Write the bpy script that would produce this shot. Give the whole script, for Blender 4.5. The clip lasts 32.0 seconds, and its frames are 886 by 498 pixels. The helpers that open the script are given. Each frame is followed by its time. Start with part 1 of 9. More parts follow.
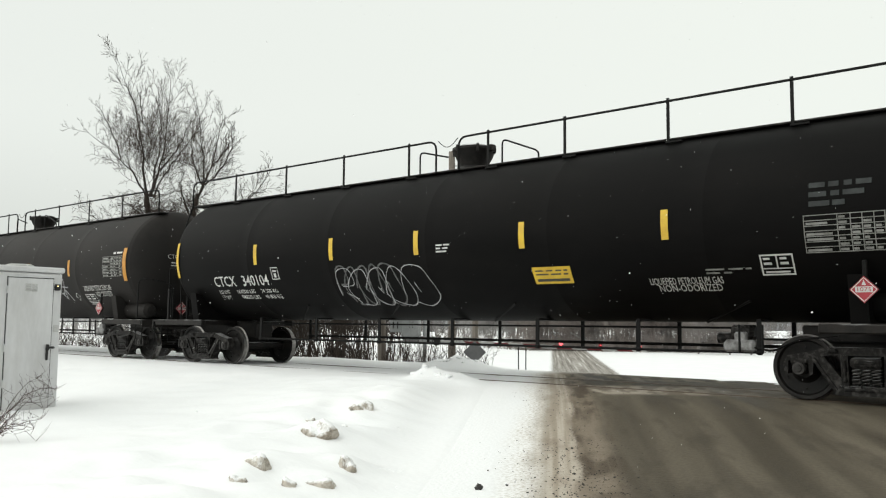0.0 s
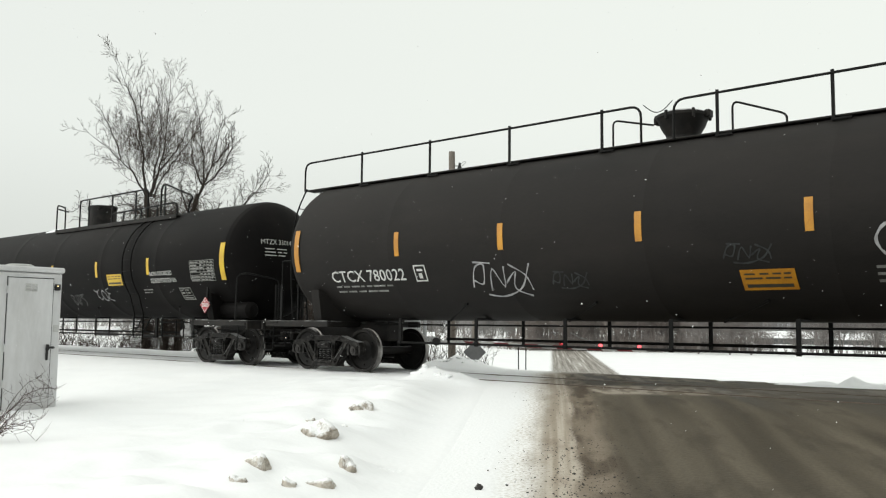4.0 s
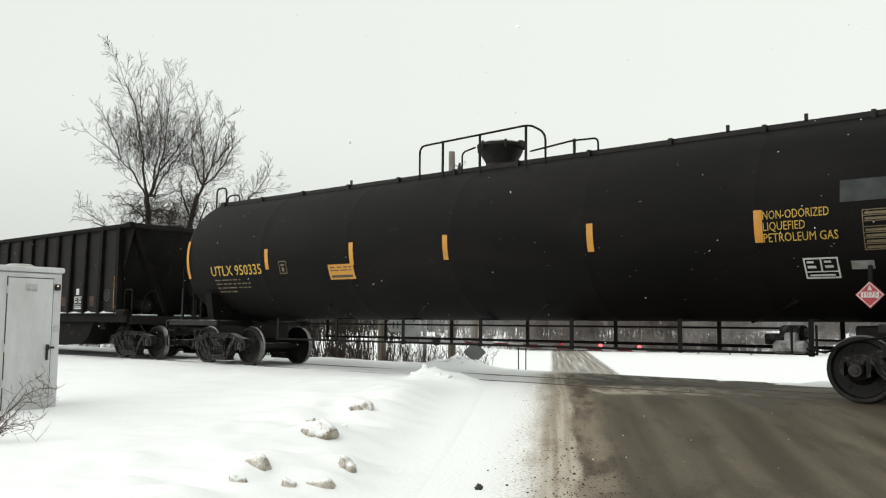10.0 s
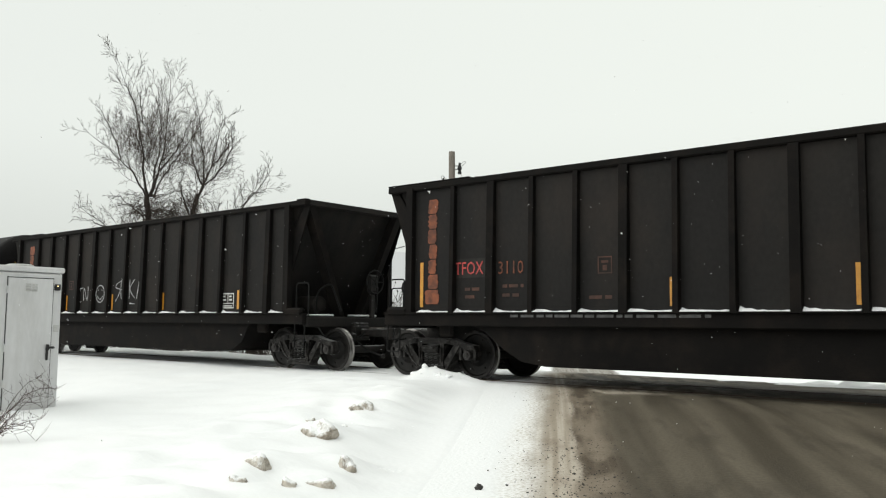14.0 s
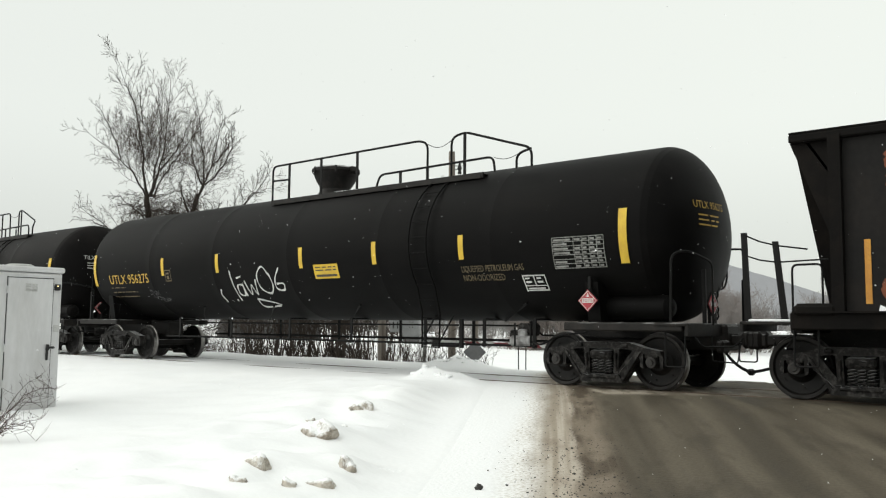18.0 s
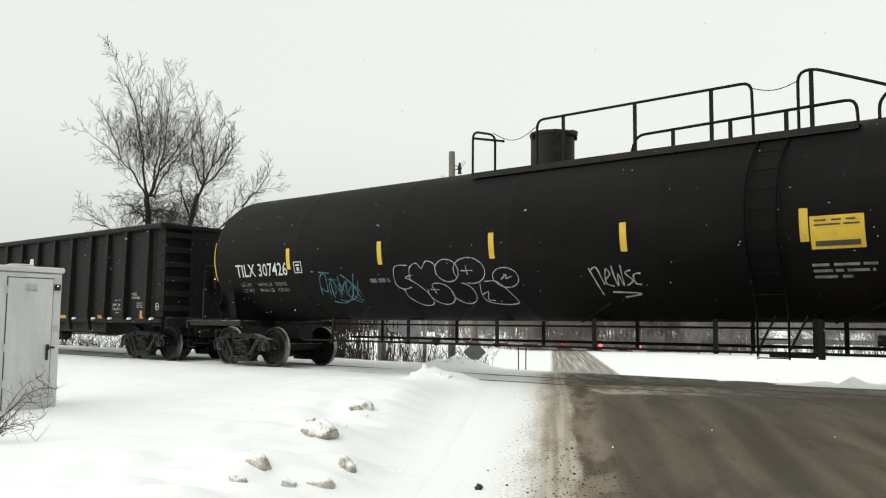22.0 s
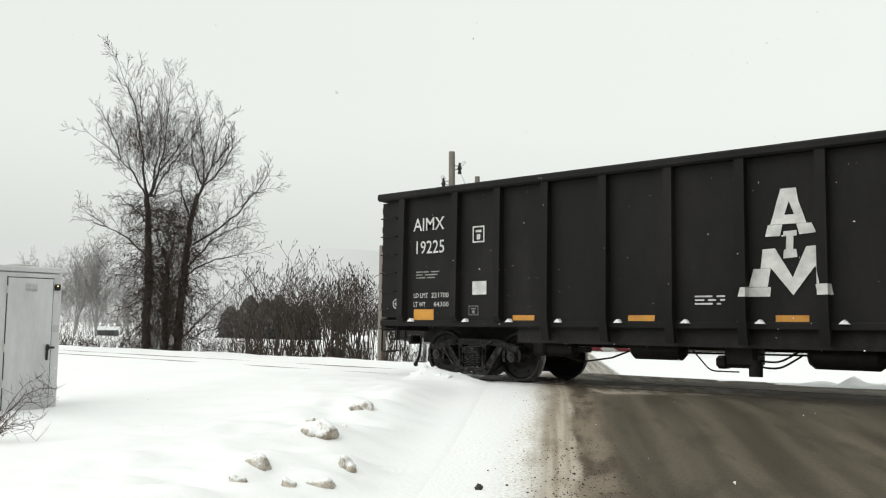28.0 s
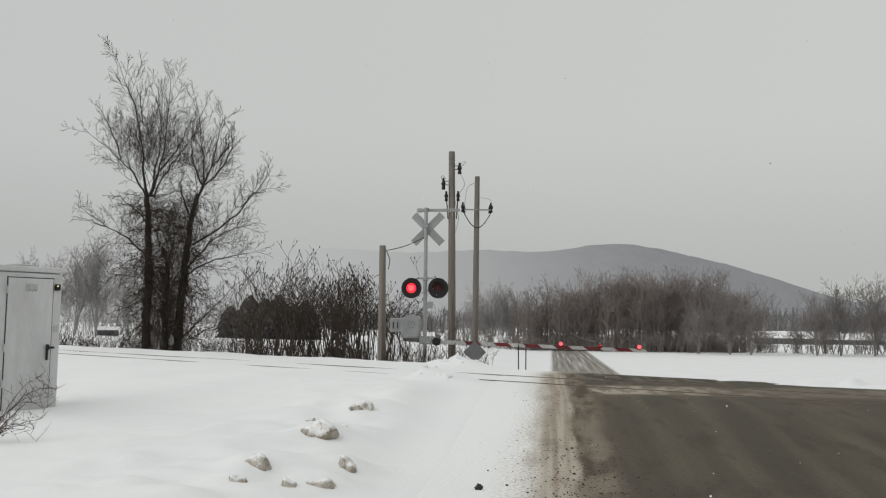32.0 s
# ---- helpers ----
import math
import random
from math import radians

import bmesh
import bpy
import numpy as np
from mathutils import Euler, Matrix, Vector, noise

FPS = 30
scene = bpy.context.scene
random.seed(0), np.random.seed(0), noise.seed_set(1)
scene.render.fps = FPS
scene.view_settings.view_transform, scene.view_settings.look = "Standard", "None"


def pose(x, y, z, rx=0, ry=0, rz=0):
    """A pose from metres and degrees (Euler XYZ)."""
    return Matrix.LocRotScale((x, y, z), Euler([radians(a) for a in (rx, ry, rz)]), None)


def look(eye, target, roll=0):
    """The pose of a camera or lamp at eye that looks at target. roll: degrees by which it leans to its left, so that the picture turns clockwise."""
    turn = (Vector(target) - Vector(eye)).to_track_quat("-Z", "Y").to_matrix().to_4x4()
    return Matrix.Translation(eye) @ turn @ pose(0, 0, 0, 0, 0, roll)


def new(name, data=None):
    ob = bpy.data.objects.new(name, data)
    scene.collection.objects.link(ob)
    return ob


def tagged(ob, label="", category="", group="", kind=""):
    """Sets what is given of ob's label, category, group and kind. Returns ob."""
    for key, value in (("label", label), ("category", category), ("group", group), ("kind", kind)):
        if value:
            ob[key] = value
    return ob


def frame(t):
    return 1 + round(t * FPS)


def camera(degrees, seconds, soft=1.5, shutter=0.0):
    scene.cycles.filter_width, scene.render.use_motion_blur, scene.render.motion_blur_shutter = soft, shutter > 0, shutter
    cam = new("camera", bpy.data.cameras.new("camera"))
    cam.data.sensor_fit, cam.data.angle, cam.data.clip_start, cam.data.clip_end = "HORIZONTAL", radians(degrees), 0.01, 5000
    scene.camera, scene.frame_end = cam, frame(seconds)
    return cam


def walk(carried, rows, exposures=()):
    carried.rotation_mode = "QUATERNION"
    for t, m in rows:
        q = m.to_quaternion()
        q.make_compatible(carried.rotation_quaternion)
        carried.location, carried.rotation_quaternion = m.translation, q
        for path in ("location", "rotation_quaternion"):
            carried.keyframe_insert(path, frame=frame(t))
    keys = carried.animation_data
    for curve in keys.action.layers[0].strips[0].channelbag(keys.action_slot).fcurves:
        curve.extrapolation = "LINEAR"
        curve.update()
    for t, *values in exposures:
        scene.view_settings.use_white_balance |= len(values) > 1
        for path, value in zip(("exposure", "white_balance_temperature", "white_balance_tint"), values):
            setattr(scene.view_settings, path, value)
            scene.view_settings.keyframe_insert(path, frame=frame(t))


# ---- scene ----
EYE = Vector((0.0, -13.67, 1.022))
YAW, PITCH, LEAN = radians(-40.454), radians(5.077), 0.566
AIM = Vector((math.sin(YAW) * math.cos(PITCH), math.cos(YAW) * math.cos(PITCH), math.sin(PITCH)))
cam = camera(54.87, 32.0, soft=1.2)
CAM_POSE = look(EYE, EYE + AIM, LEAN)
# the tripod stands still; the lens closes when the dark train has gone by
walk(cam, [(0.0, CAM_POSE), (32.0, CAM_POSE)],
     [(0.0, 0.38, 6555, 6), (14.0, 0.38, 6555, 6), (27.0, 0.38, 6555, 6), (27.8, 0.38, 6550, 6.5), (28.2, 0.33, 6530, 7), (28.6, 0.16, 6510, 8), (29.0, 0.0, 6500, 9), (29.5, -0.17, 6480, 10), (30.0, -0.26, 6480, 10), (31.0, -0.26, 6480, 10), (32.0, -0.26, 6480, 10)])

# ---- overcast winter light ----
world = bpy.data.worlds.new("overcast_sky")
scene.world = world
world.use_nodes = True
wn = world.node_tree.nodes
wn.clear()
w_out, w_bg = wn.new("ShaderNodeOutputWorld"), wn.new("ShaderNodeBackground")
w_sky, w_mix, w_cloud = wn.new("ShaderNodeTexSky"), wn.new("ShaderNodeMixRGB"), wn.new("ShaderNodeMixRGB")
w_geo, w_sep, w_ramp, w_noise = wn.new("ShaderNodeTexCoord"), wn.new("ShaderNodeSeparateXYZ"), wn.new("ShaderNodeMapRange"), wn.new("ShaderNodeTexNoise")
w_sky.sky_type, w_sky.sun_disc, w_sky.sun_elevation, w_sky.sun_rotation = "NISHITA", False, radians(40), radians(219)
wl = world.node_tree.links
wl.new(w_geo.outputs["Generated"], w_sep.inputs[0])
w_noise.inputs["Scale"].default_value, w_noise.inputs["Detail"].default_value = 1.6, 3.0
wl.new(w_geo.outputs["Generated"], w_noise.inputs["Vector"])
# the cloud is a little thinner towards the south-east
w_dot, w_add = wn.new("ShaderNodeVectorMath"), wn.new("ShaderNodeMath")
w_dot.operation, w_add.operation = "DOT_PRODUCT", "MULTIPLY_ADD"
w_dot.inputs[1].default_value = (0.76, 0.62, 0.15)
wl.new(w_geo.outputs["Generated"], w_dot.inputs[0])
wl.new(w_noise.outputs["Fac"], w_add.inputs[0])
w_add.inputs[1].default_value = 0.35
wl.new(w_dot.outputs["Value"], w_add.inputs[2])
wl.new(w_add.outputs[0], w_ramp.inputs["Value"])
w_ramp.inputs["From Min"].default_value, w_ramp.inputs["From Max"].default_value = -0.25, 0.75
wl.new(w_ramp.outputs[0], w_cloud.inputs["Fac"])
w_cloud.inputs["Color1"].default_value, w_cloud.inputs["Color2"].default_value = (6.6, 6.76, 6.55, 1), (7.05, 7.22, 6.92, 1)
w_mix.inputs["Fac"].default_value = 0.97
wl.new(w_sky.outputs[0], w_mix.inputs["Color1"])
wl.new(w_cloud.outputs[0], w_mix.inputs["Color2"])
# falling snow greys the lowest part of the sky
w_low, w_dim = wn.new("ShaderNodeMapRange"), wn.new("ShaderNodeMixRGB")
w_low.interpolation_type = "SMOOTHSTEP"
for w_key, w_val in (("From Min", 0.02), ("From Max", 0.24), ("To Min", 0.8), ("To Max", 1.0)):
    w_low.inputs[w_key].default_value = w_val
wl.new(w_sep.outputs["Z"], w_low.inputs["Value"])
w_dim.blend_type, w_dim.inputs["Fac"].default_value = "MULTIPLY", 1.0
wl.new(w_mix.outputs[0], w_dim.inputs["Color1"])
wl.new(w_low.outputs[0], w_dim.inputs["Color2"])
wl.new(w_dim.outputs[0], w_bg.inputs["Color"])
w_bg.inputs["Strength"].default_value = 0.1
wl.new(w_bg.outputs[0], w_out.inputs["Surface"])
sun = new("sun", bpy.data.lights.new("sun", "SUN"))
sun.data.energy, sun.data.angle, sun.data.color = 1.5, radians(80), (1.0, 0.98, 0.95)
sun.matrix_world = look((0, 0, 60), (45, 55, 0))

# ---- mesh tools ----
class Geo:
    """Collects vertices and faces of one part."""

    def __init__(self):
        self.v, self.f = [], []

    def add(self, verts, faces):
        n = len(self.v)
        self.v += [tuple(p) for p in verts]
        self.f += [tuple(i + n for i in fc) for fc in faces]
        return self

    def box(self, x, y, z, sx, sy, sz, c=0.0, m=None):
        """A box round its centre with chamfered edges of width c."""
        hx, hy, hz = sx / 2, sy / 2, sz / 2
        if c <= 0:
            vs = [(a * hx, b * hy, d * hz) for a in (-1, 1) for b in (-1, 1) for d in (-1, 1)]
            fs = [(0, 1, 3, 2), (4, 6, 7, 5), (0, 4, 5, 1), (2, 3, 7, 6), (0, 2, 6, 4), (1, 5, 7, 3)]
        else:
            c = min(c, hx * 0.9, hy * 0.9, hz * 0.9)
            vs, idx = [], {}
            for a in (-1, 1):
                for b in (-1, 1):
                    for d in (-1, 1):
                        for k in range(3):
                            p = [a * hx, b * hy, d * hz]
                            for j in range(3):
                                if j != k:
                                    p[j] -= (a, b, d)[j] * c
                            idx[a, b, d, k] = len(vs)
                            vs.append(p)
            fs = []
            for k in range(3):
                i, j = [(1, 2), (0, 2), (0, 1)][k]
                for s in (-1, 1):
                    ring = []
                    for p, q in ((-1, -1), (1, -1), (1, 1), (-1, 1)):
                        t = [0, 0, 0]
                        t[k], t[i], t[j] = s, p, q
                        ring.append(idx[t[0], t[1], t[2], k])
                    fs.append(tuple(ring))
                for p in (-1, 1):
                    for q in (-1, 1):
                        t, u = [0, 0, 0], [0, 0, 0]
                        t[k], t[i], t[j] = -1, p, q
                        u[k], u[i], u[j] = 1, p, q
                        fs.append((idx[(*t, i)], idx[(*u, i)], idx[(*u, j)], idx[(*t, j)]))
            for a in (-1, 1):
                for b in (-1, 1):
                    for d in (-1, 1):
                        fs.append((idx[a, b, d, 0], idx[a, b, d, 1], idx[a, b, d, 2]))
        vs = [Vector(p) for p in vs]
        if m is not None:
            vs = [m.to_3x3() @ p for p in vs]
        return self.add([p + Vector((x, y, z)) for p in vs], fs)

    def tube(self, pts, r, seg=8, closed=False, cap=True):
        """A pipe along points; r is one radius or one a point."""
        pts = [Vector(p) for p in pts]
        n = len(pts)
        rs = r if isinstance(r, (list, tuple)) else [r] * n
        ring, side = [], None
        for i, p in enumerate(pts):
            if closed:
                d = pts[(i + 1) % n] - pts[i - 1]
            else:
                d = pts[min(i + 1, n - 1)] - pts[max(i - 1, 0)]
            d = d.normalized() if d.length > 1e-9 else Vector((0, 0, 1))
            if side is None:
                side = d.cross(Vector((0, 0, 1)))
                if side.length < 0.1:
                    side = d.cross(Vector((1, 0, 0)))
            side = (side - d * side.dot(d)).normalized()
            up = d.cross(side)
            ring.append([p + (side * math.cos(2 * math.pi * k / seg) + up * math.sin(2 * math.pi * k / seg)) * rs[i] for k in range(seg)])
        vs = [q for rg in ring for q in rg]
        fs = []
        for i in range(n if closed else n - 1):
            j = (i + 1) % n
            for k in range(seg):
                l = (k + 1) % seg
                fs.append((i * seg + k, i * seg + l, j * seg + l, j * seg + k))
        if cap and not closed:
            fs.append(tuple(reversed(range(seg))))
            fs.append(tuple((n - 1) * seg + k for k in range(seg)))
        return self.add(vs, fs)

    def lathe(self, prof, o, axis="y", seg=32):
        """Turns (distance along the axis, radius) round an axis through o."""
        vs, fs = [], []
        for a, r in prof:
            for k in range(seg):
                c, s = r * math.cos(2 * math.pi * k / seg), r * math.sin(2 * math.pi * k / seg)
                vs.append({"x": (a, c, s), "y": (s, a, c), "z": (c, s, a)}[axis])
        n = len(prof)
        for i in range(n - 1):
            for k in range(seg):
                l = (k + 1) % seg
                fs.append((i * seg + k, i * seg + l, (i + 1) * seg + l, (i + 1) * seg + k))
        if prof[0][1] > 1e-6:
            fs.append(tuple(reversed(range(seg))))
        if prof[-1][1] > 1e-6:
            fs.append(tuple((n - 1) * seg + k for k in range(seg)))
        return self.add([Vector(p) + Vector(o) for p in vs], fs)

    def prism(self, outline, y0, y1, axis="y"):
        """A flat outline given thickness along an axis: (x, z) along y, (y, z) along x, (x, y) along z."""
        n = len(outline)
        put = {"y": lambda a, b, t: (a, t, b), "x": lambda a, b, t: (t, a, b), "z": lambda a, b, t: (a, b, t)}[axis]
        vs = [put(a, b, y0) for a, b in outline] + [put(a, b, y1) for a, b in outline]
        fs = [tuple(range(n)), tuple(reversed(range(n, 2 * n)))]
        fs += [(i, i + n, (i + 1) % n + n, (i + 1) % n) for i in range(n)]
        return self.add(vs, fs)

    def quad_sheet(self, grid):
        """Rows of points joined to a sheet."""
        m = len(grid[0])
        fs = [(i * m + j, i * m + j + 1, (i + 1) * m + j + 1, (i + 1) * m + j) for i in range(len(grid) - 1) for j in range(m - 1)]
        return self.add([p for row in grid for p in row], fs)

    def mesh(self, name, smooth=None):
        me = bpy.data.meshes.new(name)
        me.from_pydata([tuple(p) for p in self.v], [], self.f)
        bm = bmesh.new()
        bm.from_mesh(me)
        bmesh.ops.recalc_face_normals(bm, faces=bm.faces)
        if smooth:
            for e in bm.edges:
                e.smooth = len(e.link_faces) == 2 and e.calc_face_angle(0) < radians(smooth)
            for fc in bm.faces:
                fc.smooth = True
        bm.to_mesh(me)
        bm.free()
        return me


def part(name, geo, material, parent=None, label="", smooth=32):
    """Links a Geo, or a mesh that is ready, as one mesh object under a thing or part."""
    me = geo if isinstance(geo, bpy.types.Mesh) else geo.mesh(name, smooth)
    if not me.materials:
        me.materials.append(material)
    ob = new(name, me)
    if parent is not None:
        ob.parent = parent
    if label:
        tagged(ob, label)
    return ob


def thing(name, label, category, group="", m=None, kind=""):
    ob = new(name)
    ob.empty_display_size = 0.2
    if m is not None:
        ob.matrix_basis = m
    return tagged(ob, label, category, group, kind)


def arc(p0, p1, p2, n=5):
    """A rounded corner between two straight runs: a quadratic bend."""
    p0, p1, p2 = Vector(p0), Vector(p1), Vector(p2)
    return [(p0 * (1 - t) ** 2 + p1 * 2 * t * (1 - t) + p2 * t * t) for t in [i / n for i in range(n + 1)]]


def bend(pts, r=0.12, n=4):
    """A run of points with its corners rounded."""
    pts = [Vector(p) for p in pts]
    out = [pts[0]]
    for a, b, c in zip(pts, pts[1:], pts[2:]):
        ra, rc = min(r, (a - b).length * 0.49), min(r, (c - b).length * 0.49)
        out += arc(b + (a - b).normalized() * ra, b, b + (c - b).normalized() * rc, n)
    return out + [pts[-1]]


# ---- materials ----
def shader(name, color, rough=0.6, metal=0.0, color2=None, scale=3.0, fine=40.0, bump=0.1, fine_amt=0.25, stretch=(1, 1, 1), spec=0.5, grime=None, grime_amt=0.5, grime_scale=1.2):
    """A surface with two scales of variation, relief and, if asked, patches of grime."""
    mat = bpy.data.materials.new(name)
    mat.use_nodes = True
    n, l = mat.node_tree.nodes, mat.node_tree.links
    b = n["Principled BSDF"]
    tc, mp = n.new("ShaderNodeTexCoord"), n.new("ShaderNodeMapping")
    mp.inputs["Scale"].default_value = stretch
    l.new(tc.outputs["Object"], mp.inputs["Vector"])
    big, small = n.new("ShaderNodeTexNoise"), n.new("ShaderNodeTexNoise")
    for t, s, d in ((big, scale, 5.0), (small, fine, 4.0)):
        t.inputs["Scale"].default_value, t.inputs["Detail"].default_value = s, d
        l.new(mp.outputs[0], t.inputs["Vector"])
    ramp = n.new("ShaderNodeMapRange")
    ramp.inputs["From Min"].default_value, ramp.inputs["From Max"].default_value = 0.32, 0.68
    l.new(big.outputs["Fac"], ramp.inputs["Value"])
    m1 = n.new("ShaderNodeMixRGB")
    c2 = color2 or tuple(c * 0.7 for c in color)
    m1.inputs["Color1"].default_value, m1.inputs["Color2"].default_value = (*color, 1), (*c2, 1)
    l.new(ramp.outputs[0], m1.inputs["Fac"])
    m2 = n.new("ShaderNodeMixRGB")
    m2.blend_type = "OVERLAY"
    m2.inputs["Fac"].default_value = fine_amt
    l.new(m1.outputs[0], m2.inputs["Color1"])
    l.new(small.outputs["Fac"], m2.inputs["Color2"])
    last = m2.outputs[0]
    if grime:
        g, gr, m3 = n.new("ShaderNodeTexNoise"), n.new("ShaderNodeMapRange"), n.new("ShaderNodeMixRGB")
        g.inputs["Scale"].default_value, g.inputs["Detail"].default_value, g.inputs["Roughness"].default_value = grime_scale, 8.0, 0.65
        l.new(mp.outputs[0], g.inputs["Vector"])
        gr.inputs["From Min"].default_value, gr.inputs["From Max"].default_value, gr.inputs["To Max"].default_value = 0.48, 0.72, grime_amt
        l.new(g.outputs["Fac"], gr.inputs["Value"])
        l.new(gr.outputs[0], m3.inputs["Fac"])
        l.new(last, m3.inputs["Color1"])
        m3.inputs["Color2"].default_value = (*grime, 1)
        last = m3.outputs[0]
    l.new(last, b.inputs["Base Color"])
    rr = n.new("ShaderNodeMapRange")
    rr.inputs["To Min"].default_value, rr.inputs["To Max"].default_value = max(rough - 0.1, 0.02), min(rough + 0.12, 1.0)
    l.new(big.outputs["Fac"], rr.inputs["Value"])
    l.new(rr.outputs[0], b.inputs["Roughness"])
    b.inputs["Metallic"].default_value, b.inputs["Specular IOR Level"].default_value = metal, spec
    if bump:
        bp = n.new("ShaderNodeBump")
        bp.inputs["Strength"].default_value, bp.inputs["Distance"].default_value = bump, 0.02
        l.new(small.outputs["Fac"], bp.inputs["Height"])
        l.new(bp.outputs[0], b.inputs["Normal"])
    return mat


def glow(name, color, strength, base=(0.3, 0.01, 0.01)):
    mat = bpy.data.materials.new(name)
    mat.use_nodes = True
    b = mat.node_tree.nodes["Principled BSDF"]
    b.inputs["Base Color"].default_value = (*base, 1)
    b.inputs["Emission Color"].default_value = (*color, 1)
    b.inputs["Emission Strength"].default_value = strength
    return mat


TANK_BLACK = shader("black_tank_paint", (0.0025, 0.0024, 0.0024), 0.5, 0, (0.0043, 0.0041, 0.0039), 0.7, 30, 0.05, 0.15, (0.35, 1, 1), grime=(0.009, 0.0081, 0.0075), grime_amt=0.45, grime_scale=0.9, spec=0.05)
TANK_GREY = shader("weathered_black_tank_paint", (0.0042, 0.0039, 0.0038), 0.58, 0, (0.007, 0.0063, 0.006), 0.7, 30, 0.05, 0.15, (0.35, 1, 1), grime=(0.015, 0.0128, 0.0115), grime_amt=0.5, grime_scale=0.9, spec=0.06)
TANK_PALE = shader("chalky_black_tank_paint", (0.0145, 0.0134, 0.0128), 0.62, 0, (0.0205, 0.0187, 0.0176), 0.7, 30, 0.05, 0.15, (0.35, 1, 1), grime=(0.029, 0.0255, 0.0232), grime_amt=0.5, grime_scale=0.9, spec=0.1)
GEAR_BLACK = shader("greasy_black_steel", (0.0062, 0.0056, 0.0052), 0.6, 0.0, (0.014, 0.0122, 0.011), 2.5, 25, 0.25, 0.3, spec=0.2, grime=(0.035, 0.03, 0.026), grime_amt=0.35, grime_scale=5)
RAIL_BLACK = shader("black_painted_pipe", (0.0042, 0.0042, 0.0042), 0.55, 0, (0.008, 0.0078, 0.0075), 3, 60, 0.05, spec=0.12)
WHEEL_STEEL = shader("dark_wheel_steel", (0.0042, 0.004, 0.0038), 0.5, 0.0, (0.009, 0.0082, 0.0076), 4, 30, 0.15, spec=0.16, grime=(0.032, 0.027, 0.0235), grime_amt=0.4, grime_scale=3)
TREAD_STEEL = shader("worn_tread_steel", (0.3, 0.29, 0.28), 0.42, 0.9, (0.14, 0.13, 0.125), 6, 40, 0.05)
RIM_STEEL = shader("scuffed_rim_steel", (0.028, 0.0255, 0.0235), 0.5, 0.3, (0.008, 0.0074, 0.007), 5, 30, 0.1, spec=0.2)
FRAME_STEEL = shader("truck_cast_steel", (0.0042, 0.0039, 0.0037), 0.6, 0, (0.01, 0.0088, 0.008), 3, 30, 0.35, grime=(0.2, 0.19, 0.18), grime_amt=0.34, grime_scale=12, spec=0.16)
CAP_STEEL = shader("worn_bearing_steel", (0.05, 0.047, 0.045), 0.5, 0.4, (0.016, 0.0145, 0.0135), 9, 40, 0.2, spec=0.3)
GOND_BROWN = shader("weathered_charcoal_gondola_paint", (0.0125, 0.0122, 0.0121), 0.72, 0, (0.0195, 0.0182, 0.0172), 0.8, 30, 0.12, 0.25, (0.5, 1, 0.35), grime=(0.036, 0.0285, 0.024), grime_amt=0.45, grime_scale=1.3, spec=0.08)
# darker copy of the paint above: shade on posts, sills and chords coloured in
GOND_DARK = shader("shaded_gondola_steel", (0.0048, 0.0045, 0.0043), 0.72, 0, (0.0085, 0.0076, 0.007), 1.2, 30, 0.12, 0.25, grime=(0.024, 0.018, 0.014), grime_amt=0.4, grime_scale=2.0, spec=0.06)
GOND_BLACK = shader("satin_black_gondola_paint", (0.0092, 0.009, 0.0088), 0.62, 0, (0.0136, 0.013, 0.0126), 0.6, 30, 0.07, 0.2, (1, 1, 0.4), grime=(0.03, 0.0275, 0.025), grime_amt=0.4, grime_scale=0.9, spec=0.1)
YELLOW = shader("yellow_reflective_tape", (0.62, 0.42, 0.02), 0.45, 0, (0.5, 0.31, 0.02), 4, 50, 0.03)
AMBER = shader("amber_reflective_tape", (0.52, 0.24, 0.015), 0.45, 0, (0.4, 0.17, 0.015), 4, 50, 0.03)
WHITE_INK = shader("white_stencil_paint", (0.62, 0.62, 0.6), 0.6, 0, (0.42, 0.42, 0.41), 5, 60, 0.02)
FADED_INK = shader("faded_grey_stencil_paint", (0.26, 0.26, 0.25), 0.7, 0, (0.13, 0.13, 0.12), 7, 60, 0.02)
YELLOW_INK = shader("yellow_stencil_paint", (0.5, 0.32, 0.04), 0.6, 0, (0.36, 0.22, 0.03), 5, 60, 0.02)
ORANGE_INK = shader("faded_orange_paint", (0.2, 0.052, 0.016), 0.75, 0, (0.06, 0.022, 0.012), 6, 50, 0.03)
RED_INK = shader("red_stencil_paint", (0.45, 0.05, 0.04), 0.6, 0, (0.25, 0.03, 0.03), 6, 50, 0.03)
PLACARD_RED = shader("red_placard", (0.36, 0.02, 0.035), 0.5, 0, (0.28, 0.02, 0.03), 6, 50, 0.02)
CHALK = shader("pale_spray_paint", (0.42, 0.42, 0.43), 0.7, 0, (0.22, 0.22, 0.225), 6, 60, 0.0)
DIM_CHALK = shader("faint_spray_paint", (0.12, 0.12, 0.12), 0.8, 0, (0.05, 0.05, 0.05), 6, 60, 0.0)
TEAL_CHALK = shader("teal_spray_paint", (0.07, 0.19, 0.21), 0.7, 0, (0.03, 0.09, 0.1), 6, 60, 0.0)
GREY_ICE = shader("grey_frozen_slush", (0.3, 0.3, 0.3), 0.6, 0, (0.08, 0.077, 0.074), 9, 40, 0.4, 0.3)
SNOW_LEDGE = shader("packed_snow", (0.82, 0.83, 0.84), 0.75, 0, (0.74, 0.75, 0.77), 3, 30, 0.3, 0.1)


